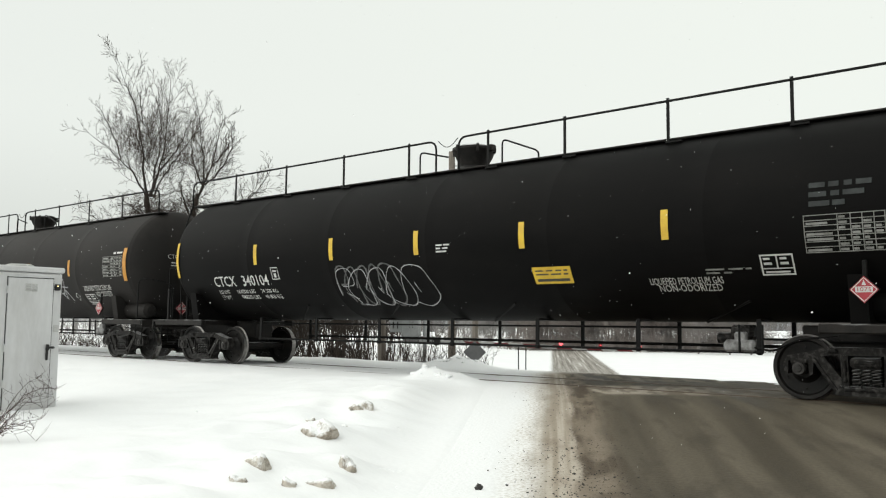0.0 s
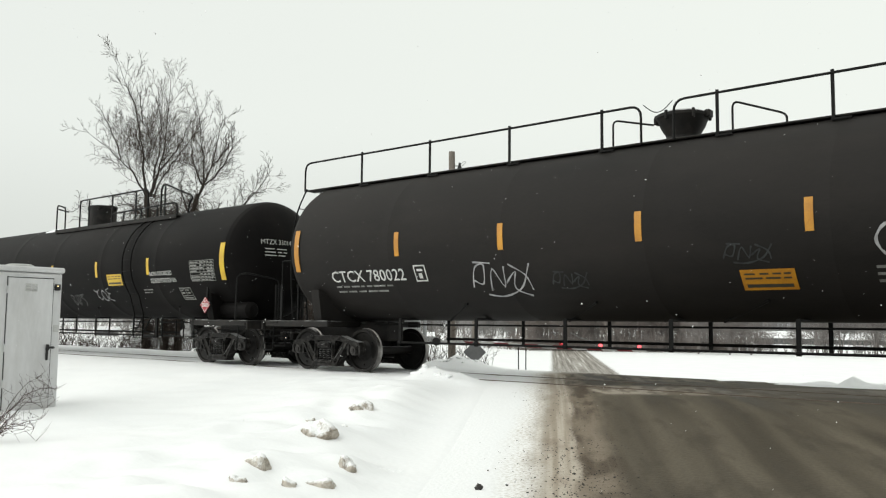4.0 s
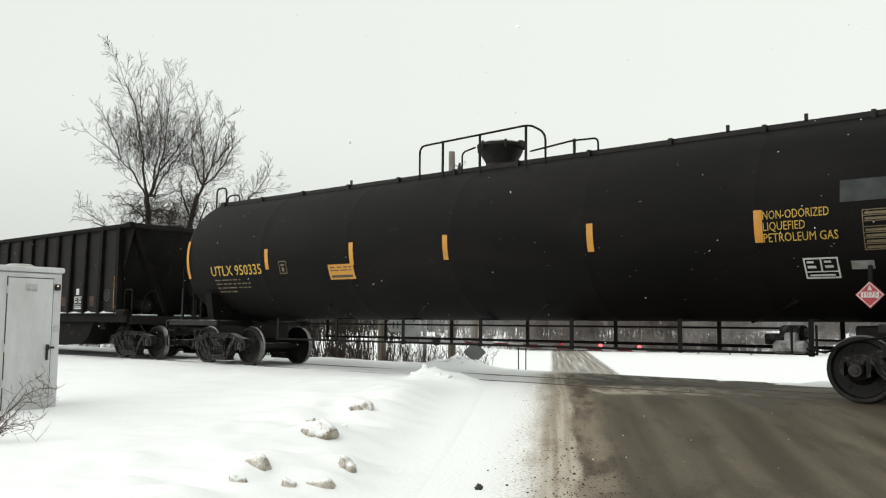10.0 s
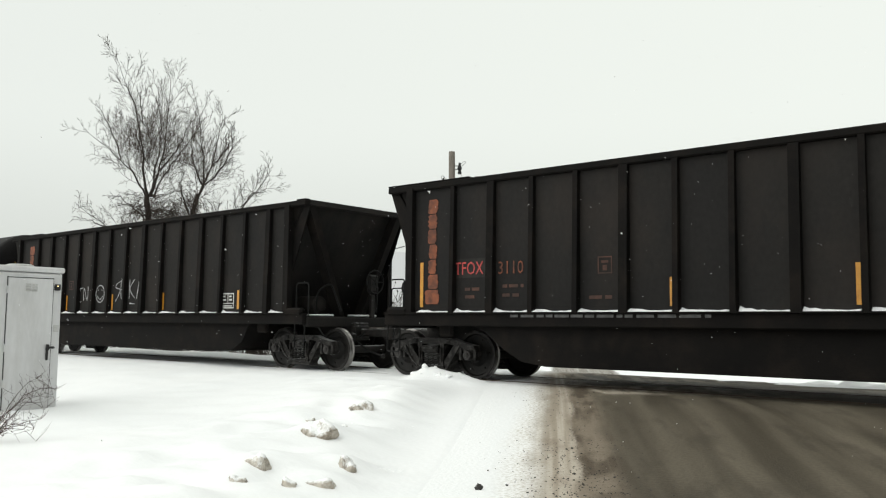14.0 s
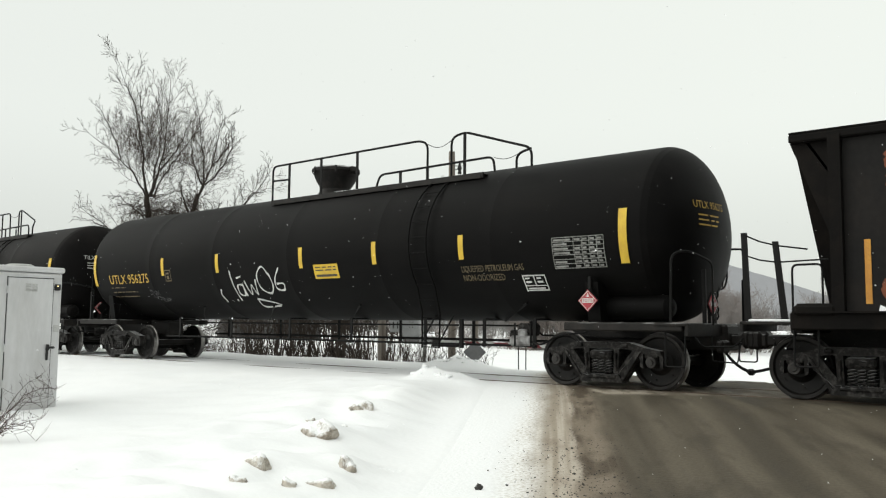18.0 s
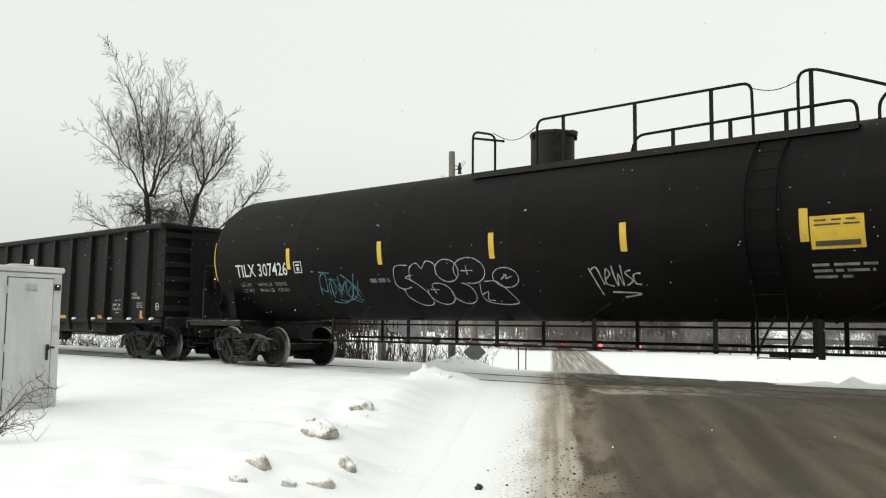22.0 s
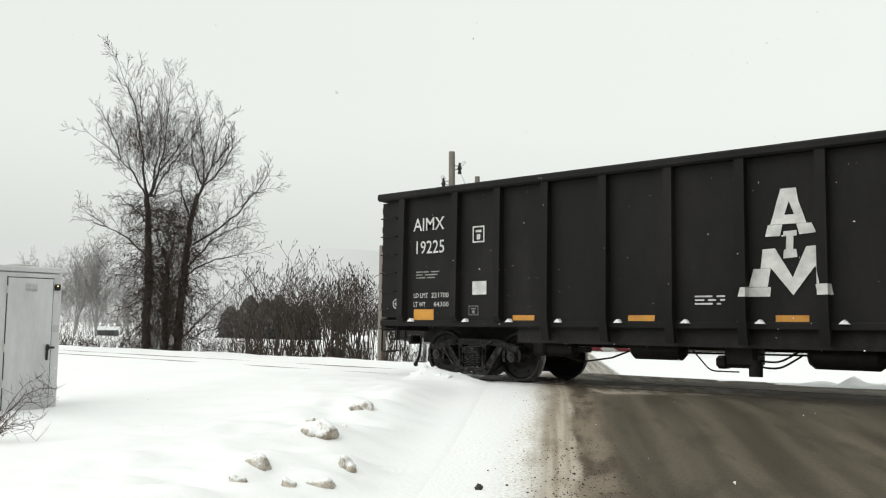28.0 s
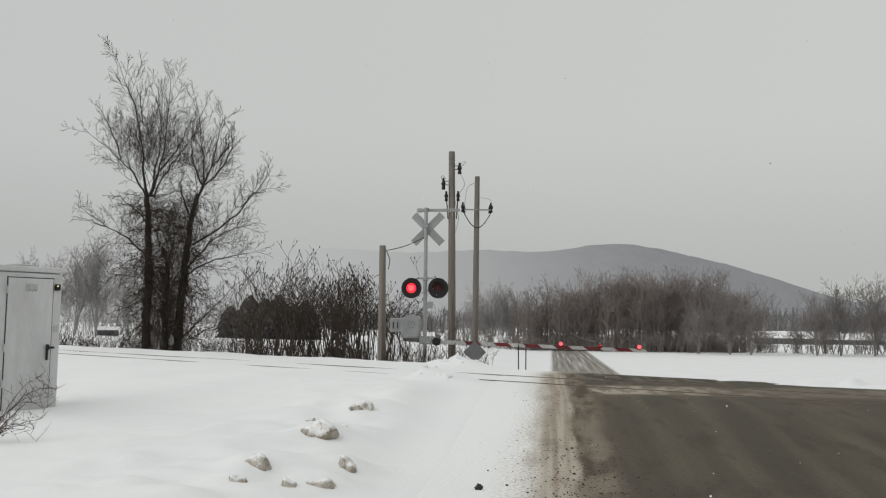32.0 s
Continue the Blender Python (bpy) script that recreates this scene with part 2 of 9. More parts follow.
def snow_on_top(mat, lo, hi, amt=1.0, grain=14.0):
    """Fresh snow lies where the surface faces up."""
    n, l = mat.node_tree.nodes, mat.node_tree.links
    b = n["Principled BSDF"]
    geo, sep, rg, mx, no, ad = n.new("ShaderNodeNewGeometry"), n.new("ShaderNodeSeparateXYZ"), n.new("ShaderNodeMapRange"), n.new("ShaderNodeMixRGB"), n.new("ShaderNodeTexNoise"), n.new("ShaderNodeMath")
    src = b.inputs["Base Color"].links[0].from_socket
    no.inputs["Scale"].default_value = grain
    l.new(geo.outputs["Normal"], sep.inputs[0])
    ad.operation = "MULTIPLY_ADD"
    l.new(no.outputs["Fac"], ad.inputs[0])
    ad.inputs[1].default_value = 0.7
    l.new(sep.outputs["Z"], ad.inputs[2])
    l.new(ad.outputs[0], rg.inputs["Value"])
    rg.inputs["From Min"].default_value, rg.inputs["From Max"].default_value = lo + 0.35, hi + 0.35
    rg.inputs["To Max"].default_value = amt
    l.new(rg.outputs[0], mx.inputs["Fac"])
    l.new(src, mx.inputs["Color1"])
    mx.inputs["Color2"].default_value = (0.86, 0.865, 0.87, 1)
    l.new(mx.outputs[0], b.inputs["Base Color"])


snow_on_top(FRAME_STEEL, 0.75, 1.1, 0.4, 22.0)
snow_on_top(GEAR_BLACK, 0.7, 1.0, 0.4, 6.0)

# ---- rolling stock: every car has its origin on the rail head at its middle ----
WHEEL_R, AXLE_GAP = 0.457, 0.889
TANK_R, TANK_Z = 1.55, 2.66
REAR, FRONT = 8.45, 8.45


def girth(r, z, rear, front):
    """Sets the radius, the height of the axis and the reach of the barrel each way for the tank that is built or marked next."""
    global TANK_R, TANK_Z, REAR, FRONT
    TANK_R, TANK_Z, REAR, FRONT = r, z, rear, front


def wheel_mesh():
    """A freight wheel: flange inside, dished web, hub outside (outside is -y)."""
    g = Geo()
    g.lathe([(0.07, 0.06), (0.07, 0.16), (0.045, 0.20), (0.03, 0.37), (0.06, 0.40), (0.068, 0.475), (0.04, 0.482), (0.025, 0.462),
             (-0.062, 0.457), (-0.071, 0.449), (-0.071, 0.432), (-0.066, 0.40), (-0.03, 0.375), (-0.015, 0.22), (-0.06, 0.16), (-0.09, 0.14), (-0.09, 0.06)], (0, 0, 0), "y", 40)
    for k in range(6):
        a = k * math.pi / 3
        g.lathe([(-0.045, 0.02), (-0.01, 0.02)], (0.3 * math.cos(a), 0, 0.3 * math.sin(a)), "y", 6)
    me = g.mesh("wheel", 30)
    me.materials.append(WHEEL_STEEL)
    me.materials.append(TREAD_STEEL)
    me.materials.append(RIM_STEEL)
    for p in me.polygons:
        c = p.center
        r = math.hypot(c.x, c.z)
        if r > 0.44 and -0.06 < c.y < 0.06:
            p.material_index = 1
        elif r > 0.4 and c.y < 0:
            p.material_index = 2
    return me


def side_frame_mesh():
    """A cast truck side frame: a bowed top chord over the boxes, raked arms down to the spring seat, two open windows."""
    g = Geo()
    top = [(-1.1, 0.52), (-1.04, 0.64), (-0.8, 0.68), (-0.5, 0.765), (0.5, 0.765), (0.8, 0.68), (1.04, 0.64), (1.1, 0.52)]
    low = [(-1.1, 0.52), (-1.0, 0.575), (-0.78, 0.585), (-0.46, 0.655), (0.46, 0.655), (0.78, 0.585), (1.0, 0.575), (1.1, 0.52)]
    g.prism(top + low[::-1][1:-1], -0.09, 0.09)
    for s in (-1, 1):
        # the raked arm with its raised lip, the column beside the springs, the box jaws
        g.prism([(s * 0.72, 0.6), (s * 0.56, 0.64), (s * 0.24, 0.24), (s * 0.3, 0.11), (s * 0.4, 0.13)], -0.08, 0.08)
        g.prism([(s * 0.715, 0.61), (s * 0.675, 0.62), (s * 0.33, 0.125), (s * 0.385, 0.13)], -0.115, -0.078)
        g.prism([(s * 0.22, 0.22), (s * 0.31, 0.22), (s * 0.33, 0.66), (s * 0.23, 0.66)], -0.1, 0.1)
        g.prism([(s * 0.68, 0.6), (s * 0.755, 0.6), (s * 0.75, 0.36), (s * 0.7, 0.38)], -0.09, 0.09)
        g.prism([(s * 1.03, 0.58), (s * 1.1, 0.52), (s * 1.09, 0.37), (s * 1.04, 0.38)], -0.09, 0.09)
        g.box(s * 0.42, -0.1, 0.71, 0.12, 0.05, 0.07, 0.02)
        g.box(s * 0.27, -0.12, 0.44, 0.04, 0.05, 0.3, 0.012)
    g.prism([(-0.4, 0.11), (0.4, 0.11), (0.33, 0.24), (-0.33, 0.24)], -0.13, 0.13)
    g.box(0, -0.14, 0.2, 0.56, 0.03, 0.05, 0.012)
    # the bolster's end in its window
    g.box(0, -0.1, 0.56, 0.4, 0.12, 0.13, 0.03)
    g.box(0, -0.17, 0.57, 0.26, 0.03, 0.05, 0.01)
    return g.mesh("side_frame", 30)


WHEEL_MESH, SIDE_FRAME_MESH = wheel_mesh(), side_frame_mesh()
SIDE_FRAME_MESH.materials.append(FRAME_STEEL)
SPRING_MESH = Geo().tube([(0.055 * math.cos(a * 0.9), 0.055 * math.sin(a * 0.9), 0.25 + 0.22 * a / 36) for a in range(37)], 0.015, 5).mesh("spring", 60)
SPRING_MESH.materials.append(FRAME_STEEL)
CAP_MESH = Geo().lathe([(0.06, 0.10), (-0.02, 0.10), (-0.05, 0.085), (-0.05, 0.05), (-0.065, 0.045), (-0.065, 0.0)], (0, 0, 0), "y", 16).mesh("bearing_cap", 40)
CAP_MESH.materials.append(CAP_STEEL)
ADAPTER_MESH = Geo().box(0, 0, 0, 0.26, 0.2, 0.12, 0.03).mesh("bearing_adapter", 30)
ADAPTER_MESH.materials.append(FRAME_STEEL)
AXLE_MESH = Geo().lathe([(-1.08, 0.07), (-0.9, 0.075), (-0.86, 0.09), (-0.68, 0.1), (-0.6, 0.085), (0.6, 0.085), (0.68, 0.1), (0.86, 0.09), (0.9, 0.075), (1.08, 0.07)], (0, 0, 0), "y", 16).mesh("wheelset", 40)
AXLE_MESH.materials.append(GEAR_BLACK)
BOLSTER_MESH = Geo().prism([(-1.1, 0.47), (1.1, 0.47), (1.1, 0.62), (0.5, 0.72), (-0.5, 0.72), (-1.1, 0.62)], -0.17, 0.17, "x").mesh("bolster", 30)
BOLSTER_MESH.materials.append(GEAR_BLACK)
_g = Geo().box(0, 0, 0.33, 0.14, 1.9, 0.12, 0.03)
for _s in (-1, 1):
    _g.box(0, _s * 0.75, 0.42, 0.16, 0.12, 0.3, 0.03)
BEAM_MESH = _g.mesh("brake_beam", 30)
BEAM_MESH.materials.append(GEAR_BLACK)
_rnd = random.Random(9)
ICE_MESHES = []
for _v in range(4):
    _rows = []
    for _i in range(9):
        f = _i / 8
        cx, cz = 0.7 - 0.38 * f, 0.52 - 0.33 * f
        w = 0.045 * math.sin(math.pi * min(0.97, max(0.05, f))) * _rnd.uniform(0.05, 1.0)
        _rows.append([(cx - w, -0.107, cz - w * 0.5), (cx - w * 0.2, -0.122, cz), (cx + w * 0.8, -0.107, cz + w * 0.6)])
    _m = Geo().quad_sheet(_rows).mesh("ice_crust", 60)
    _m.materials.append(GREY_ICE)
    ICE_MESHES.append(_m)
WHEELSETS = []


def trucks(car, half):
    """Two four-wheel trucks under a car, at half metres each way from its middle."""
    for s in (-1, 1):
        x = s * half
        ob = part("bolster", BOLSTER_MESH, None, car)
        ob.location = (x, 0, 0)
        for b in (-1, 1):
            ob = part("brake_beam", BEAM_MESH, None, car)
            ob.location = (x + b * 0.33, 0, 0)
        for y in (-1, 1):
            ob = part("side_frame", SIDE_FRAME_MESH, None, car)
            ob.location = (x, y * 1.0, 0)
            if y < 0:
                for k, side in (((0, 1),) if int(abs(x) * 10) % 2 else ((1, -1),)):
                    ob = part("ice_crust", ICE_MESHES[int(abs(x) * 7 + k * 2 + (s > 0)) % 4], None, car, "crust of frozen snow on the truck")
                    ob.matrix_basis = pose(x, -1.0, 0.0) @ Matrix.Diagonal((side * (0.8 + 0.2 * k), 1, 1, 1))
            for dx in (-0.125, 0.0, 0.125):
                for dy in (-0.07, 0.07):
                    ob = part("spring", SPRING_MESH, None, car)
                    ob.location = (x + dx, y * 1.0 + dy, 0)
            for a in (-1, 1):
                ob = part("bearing_cap", CAP_MESH, None, car)
                ob.matrix_basis = pose(x + a * AXLE_GAP, y * 1.06, WHEEL_R, 0, 0, 0 if y < 0 else 180)
                ob = part("bearing_adapter", ADAPTER_MESH, None, car)
                ob.location = (x + a * AXLE_GAP, y * 0.99, WHEEL_R + 0.11)
        for a in (-1, 1):
            axle = part("wheelset", AXLE_MESH, None, car)
            axle.location = (x + a * AXLE_GAP, 0, WHEEL_R)
            WHEELSETS.append((axle, car, x + a * AXLE_GAP))
            for y in (-1, 1):
                w = part("wheel", WHEEL_MESH, None, axle)
                w.matrix_basis = pose(0, y * 0.75, 0, 0, 0, 0 if y < 0 else 180)


def curve_pts(a, m, b, n=10):
    return [a * (1 - t) ** 2 + m * 2 * t * (1 - t) + b * t * t for t in [i / n for i in range(n + 1)]]


def coupler(car, x, s, reach, loose=False):
    """Draft gear, shank and knuckle, cut lever and air hose at one end of a car."""
    g = Geo().box(x - s * 0.25, 0, 0.82, 0.5, 0.46, 0.34, 0.03)
    g.box(x + s * reach / 2, 0, 0.83, reach, 0.16, 0.18, 0.03)
    g.box(x + s * (reach - 0.06), 0.04, 0.83, 0.3, 0.3, 0.28, 0.06)
    g.box(x + s * (reach + 0.06), -0.1, 0.83, 0.16, 0.12, 0.3, 0.05)
    part("coupler", g, GEAR_BLACK, car)
    g = Geo().tube(bend([(x - s * 0.1, -1.25, 0.95), (x + s * 0.06, -1.2, 0.72), (x + s * 0.2, -0.3, 0.72), (x + s * 0.3, -0.2, 0.86)], 0.1), 0.016, 6)
    part("cut_lever", g, RAIL_BLACK, car)
    p0, p1 = Vector((x - s * 0.02, -0.3, 0.74)), Vector((x + s * (reach + 0.01), -0.26, 0.33))
    if loose:
        # nothing follows: the hose hangs down
        p1 = Vector((x + s * 0.12, -0.3, 0.2))
    mid = p0.lerp(p1, 0.5) + Vector((s * -0.06, 0, -0.12))
    part("air_hose", Geo().tube(curve_pts(p0, mid, p1), 0.024, 7), RAIL_BLACK, car)
    part("hose_coupling", Geo().box(p1.x, p1.y, p1.z, 0.1, 0.09, 0.1, 0.03), GEAR_BLACK, car)
    part("lever_bracket", Geo().tube(bend([(x + s * 0.02, -0.75, 0.9), (x + s * 0.02, -0.75, 0.5), (x + s * 0.42, -0.75, 0.48), (x + s * 0.42, -0.6, 0.82)], 0.04), 0.012, 6), RAIL_BLACK, car)
    part("pipe_bracket", Geo().box(x + s * 0.06, -0.42, 0.72, 0.12, 0.3, 0.2, 0.03), GEAR_BLACK, car)


# -- markings laid on a car's side; skin(x, z, off) gives a point off metres outside it --
def tank_skin(x, z, off):
    # past the barrel the head curves in
    past = min(0.7, max(0.0, -REAR - x, x - FRONT)) / 0.8
    r = TANK_R * math.sqrt(1 - past * past)
    d = max(-0.999, min(0.999, (z - TANK_Z) / r))
    c = math.sqrt(1 - d * d)
    return Vector((x, -(r + off) * c, TANK_Z + (r + off) * d))


def flat_skin(y):
    return lambda x, z, off: Vector((x, y - off, z))


def end_skin(x):
    """A flat front end; the first number is then the way across."""
    return lambda y, z, off: Vector((x + off, y, z))


def head_skin(half, s):
    """The bulged tank end: x is then the way across (-1.5 to 1.5)."""
    def skin(y, z, off):
        q = min(0.97, (y * y + (z - TANK_Z) ** 2) / TANK_R ** 2)
        return Vector((s * (half + 0.8 * math.sqrt(1 - q) + off), y, z))
    return skin


def patch(skin, x0, x1, z0, z1, off=0.008, nx=1, nz=5, lean=0.0):
    rows = []
    for i in range(nz + 1):
        z = z0 + (z1 - z0) * i / nz
        rows.append([skin(x0 + (x1 - x0) * j / nx + lean * (z - z0), z, off) for j in range(nx + 1)])
    return Geo().quad_sheet(rows)


def more(g, h):
    return g.add(h.v, h.f)


def words(name, text, skin, x, z, h, material, parent, width=None, align="LEFT", off=0.012, label="", cut=0.07, bold=0.0):
    """Built-in-font lettering of cap height h laid on a side, squeezed to a width where one is given."""
    cu = bpy.data.curves.new(name, "FONT")
    cu.body, cu.size, cu.align_x, cu.resolution_u, cu.offset = text, 1.0, align, 2, bold
    tmp = bpy.data.objects.new(name, cu)
    me = bpy.data.meshes.new_from_object(tmp)
    bpy.data.objects.remove(tmp)
    bpy.data.curves.remove(cu)
    xs = [v.co.x for v in me.vertices]
    ys = [v.co.y for v in me.vertices]
    kz = h / 0.69
    kx = width / (max(xs) - min(xs)) if width else kz
    bm = bmesh.new()
    bm.from_mesh(me)
    lines = text.count("\n") + 1
    lo, hi = min(ys) * kz, max(ys) * kz
    k = int((hi - lo) / cut) if cut else 0
    for v in bm.verts:
        v.co.x *= kx
        v.co.y *= kz
    for i in range(1, k + 1):
        bmesh.ops.bisect_plane(bm, geom=bm.verts[:] + bm.edges[:] + bm.faces[:], plane_co=(0, lo + i * cut, 0), plane_no=(0, 1, 0))
    for v in bm.verts:
        v.co = skin(x + v.co.x, z + v.co.y, off)
    bm.to_mesh(me)
    bm.free()
    return part(name, me, material, parent, label)


def bars(name, skin, x, z, rows, material, parent, h=0.045, gap=0.085, label="", seed=1):
    """Lines of small lettering too fine to read: bars broken into words."""
    rnd, g, h = random.Random(seed), Geo(), h * 0.8
    for i, w in enumerate(rows):
        a = x
        while a < x + w - 0.03:
            b = min(x + w, a + rnd.uniform(0.1, 0.34))
            more(g, patch(skin, a, b, z - i * gap - h, z - i * gap, 0.008, 1, 1))
            a = b + rnd.uniform(0.03, 0.07)
    return part(name, g, material, parent, label)


def strokes(name, skin, lines, w, material, parent, label="", x=0.0, z=0.0, k=1.0, off=0.01):
    """Sprayed lines: ribbons that follow points (x, z) along a side."""
    g = Geo()
    for ln in lines:
        p = [Vector((x + a * k, z + b * k)) for a, b in ln]
        sm = [p[0]]
        for i in range(len(p) - 1):
            p0, p1, p2, p3 = p[max(i - 1, 0)], p[i], p[i + 1], p[min(i + 2, len(p) - 1)]
            for t in (0.25, 0.5, 0.75, 1.0):
                sm.append(0.5 * (2 * p1 + (p2 - p0) * t + (2 * p0 - 5 * p1 + 4 * p2 - p3) * t * t + (3 * p1 - p0 - 3 * p2 + p3) * t ** 3))
        rows = []
        for i, q in enumerate(sm):
            d = sm[min(i + 1, len(sm) - 1)] - sm[max(i - 1, 0)]
            d = d.normalized() if d.length > 1e-6 else Vector((1, 0))
            nrm = Vector((-d.y, d.x)) * w / 2 * (0.75 + 0.25 * math.sin(i * 1.7))
            rows.append([skin(*(q + nrm), off), skin(*(q - nrm), off)])
        g.quad_sheet(rows)
    return part(name, g, material, parent, label)


def placard(x, z, r, parent, y=-1.5, end=None):
    """A diamond hazard plate in its steel holder, hung upright beside the tank."""
    if end is None:
        skin = flat_skin(y)
        part("placard_holder", Geo().box(x, y + 0.03, z, r * 1.5, 0.03, r * 1.5, 0.008, pose(0, 0, 0, 0, 45)).box(x, y + 0.06, z + r * 0.9, 0.06, 0.05, r * 2.6, 0.01), RAIL_BLACK, parent)
    else:
        # on the end of the car, facing along the line
        skin = end_skin(end)
        part("placard_holder", Geo().box(end - 0.03, x, z, 0.03, r * 1.5, r * 1.5, 0.008, pose(0, 0, 0, 45)).box(end - 0.06, x, z - r * 0.9, 0.05, 0.06, r * 1.8, 0.01), RAIL_BLACK, parent)
    g = Geo().add([skin(x - r, z, 0.012), skin(x, z - r, 0.012), skin(x + r, z, 0.012), skin(x, z + r, 0.012)], [(0, 1, 2, 3)])
    g.add([skin(x - r, z, 0.0), skin(x, z - r, 0.0), skin(x + r, z, 0.0), skin(x, z + r, 0.0)], [(3, 2, 1, 0)])
    for i in range(4):
        g.f.append((i, (i + 1) % 4, 4 + (i + 1) % 4, 4 + i))
    p = part("hazard_placard", g, PLACARD_RED, parent, "red diamond hazard placard")
    part("white_band", patch(skin, x - r * 0.6, x + r * 0.6, z - r * 0.2, z + r * 0.22, 0.016, 1, 1), WHITE_INK, p)
    part("flame_mark", Geo().add([skin(x - r * 0.16, z + 0.32 * r, 0.016), skin(x + r * 0.16, z + 0.32 * r, 0.016), skin(x, z + 0.72 * r, 0.016)], [(0, 1, 2)]), WHITE_INK, p)
    for i, k in enumerate((1, -1, 1, -1)):
        a, b = [((-1, 0), (0, -1)), ((0, -1), (1, 0)), ((1, 0), (0, 1)), ((0, 1), (-1, 0))][i]
        part("border_line", Geo().add([skin(x + r * q * c[0], z + r * q * c[1], 0.016) for c, q in ((a, 0.92), (b, 0.92), (b, 0.84), (a, 0.84))], [(0, 1, 2, 3)]), WHITE_INK, p)
    words("placard_number", "1075", skin, x, z - r * 0.13, r * 0.3, PLACARD_RED, p, r * 0.95, "CENTER", 0.022, cut=0)


def frame_box(skin, x, z, w, h, t, parent, split=True, material=None):
    """The consolidated stencil: a white outlined box with a middle post and smaller marks."""
    mt = material or WHITE_INK
    g = Geo()
    for a, b, c, d in ((x, x + w, z, z + t), (x, x + w, z + h - t, z + h), (x, x + t, z + t, z + h - t), (x + w - t, x + w, z + t, z + h - t)):
        more(g, patch(skin, a, b, c, d, 0.008, 1, 1))
    if split:
        more(g, patch(skin, x + w * 0.48, x + w * 0.48 + t, z + h * 0.35, z + h - t, 0.008, 1, 1))
        more(g, patch(skin, x + t, x + w - t, z + h * 0.3, z + h * 0.3 + t * 0.7, 0.008, 1, 1))
        for a in (0.1, 0.6):
            more(g, patch(skin, x + w * a, x + w * (a + 0.25), z + h * 0.5, z + h * 0.62, 0.008, 1, 1))
            more(g, patch(skin, x + w * a, x + w * (a + 0.2), z + h * 0.74, z + h * 0.84, 0.008, 1, 1))
        more(g, patch(skin, x + w * 0.12, x + w * 0.85, z + h * 0.12, z + h * 0.2, 0.008, 1, 1))
    else:
        more(g, patch(skin, x + w * 0.25, x + w * 0.75, z + h * 0.62, z + h * 0.76, 0.008, 1, 1))
        more(g, patch(skin, x + w * 0.35, x + w * 0.65, z + h * 0.18, z + h * 0.5, 0.008, 1, 1))
    return part("stencil_box", g, mt, parent)


def data_panel(skin, x, z, w, h, material, parent, seed=3):
    """The tank's test table: a ruled panel of rows too fine to read."""
    rnd, g = random.Random(seed), Geo()
    rows = 7
    for i in range(rows + 1):
        more(g, patch(skin, x, x + w, z + h * i / rows, z + h * i / rows + 0.012, 0.008, 1, 1))
    for a in (0, 0.42, 0.58, 0.72, 0.86, 0.988):
        more(g, patch(skin, x + w * a, x + w * a + 0.012, z, z + h, 0.009, 1, 6))
    for i in range(rows):
        for a, b in ((0.03, 0.4), (0.44, 0.56), (0.6, 0.7), (0.74, 0.84), (0.88, 0.97)):
            if rnd.random() < 0.85:
                more(g, patch(skin, x + w * a, x + w * (a + (b - a) * rnd.uniform(0.6, 1)), z + h * (i + 0.28) / rows, z + h * (i + 0.72) / rows, 0.009, 1, 1))
    return part("test_data_panel", g, material, parent)


def tank_shell():
    head = [(0.8 * math.cos(a), TANK_R * math.sin(a)) for a in [math.pi / 2 * i / 12 for i in range(13)]]
    seams = [-REAR + i * (REAR + FRONT) / 6 for i in range(1, 6)]
    mid = []
    for sx in seams:
        mid += [(sx - 0.3, TANK_R), (sx - 0.012, TANK_R), (sx - 0.006, TANK_R + 0.001), (sx + 0.006, TANK_R + 0.001), (sx + 0.012, TANK_R), (sx + 0.3, TANK_R)]
    prof = [(-REAR - a, r) for a, r in head] + mid + [(FRONT + a, r) for a, r in head[::-1]]
    return Geo().lathe(prof, (0, 0, TANK_Z), "x", 72)


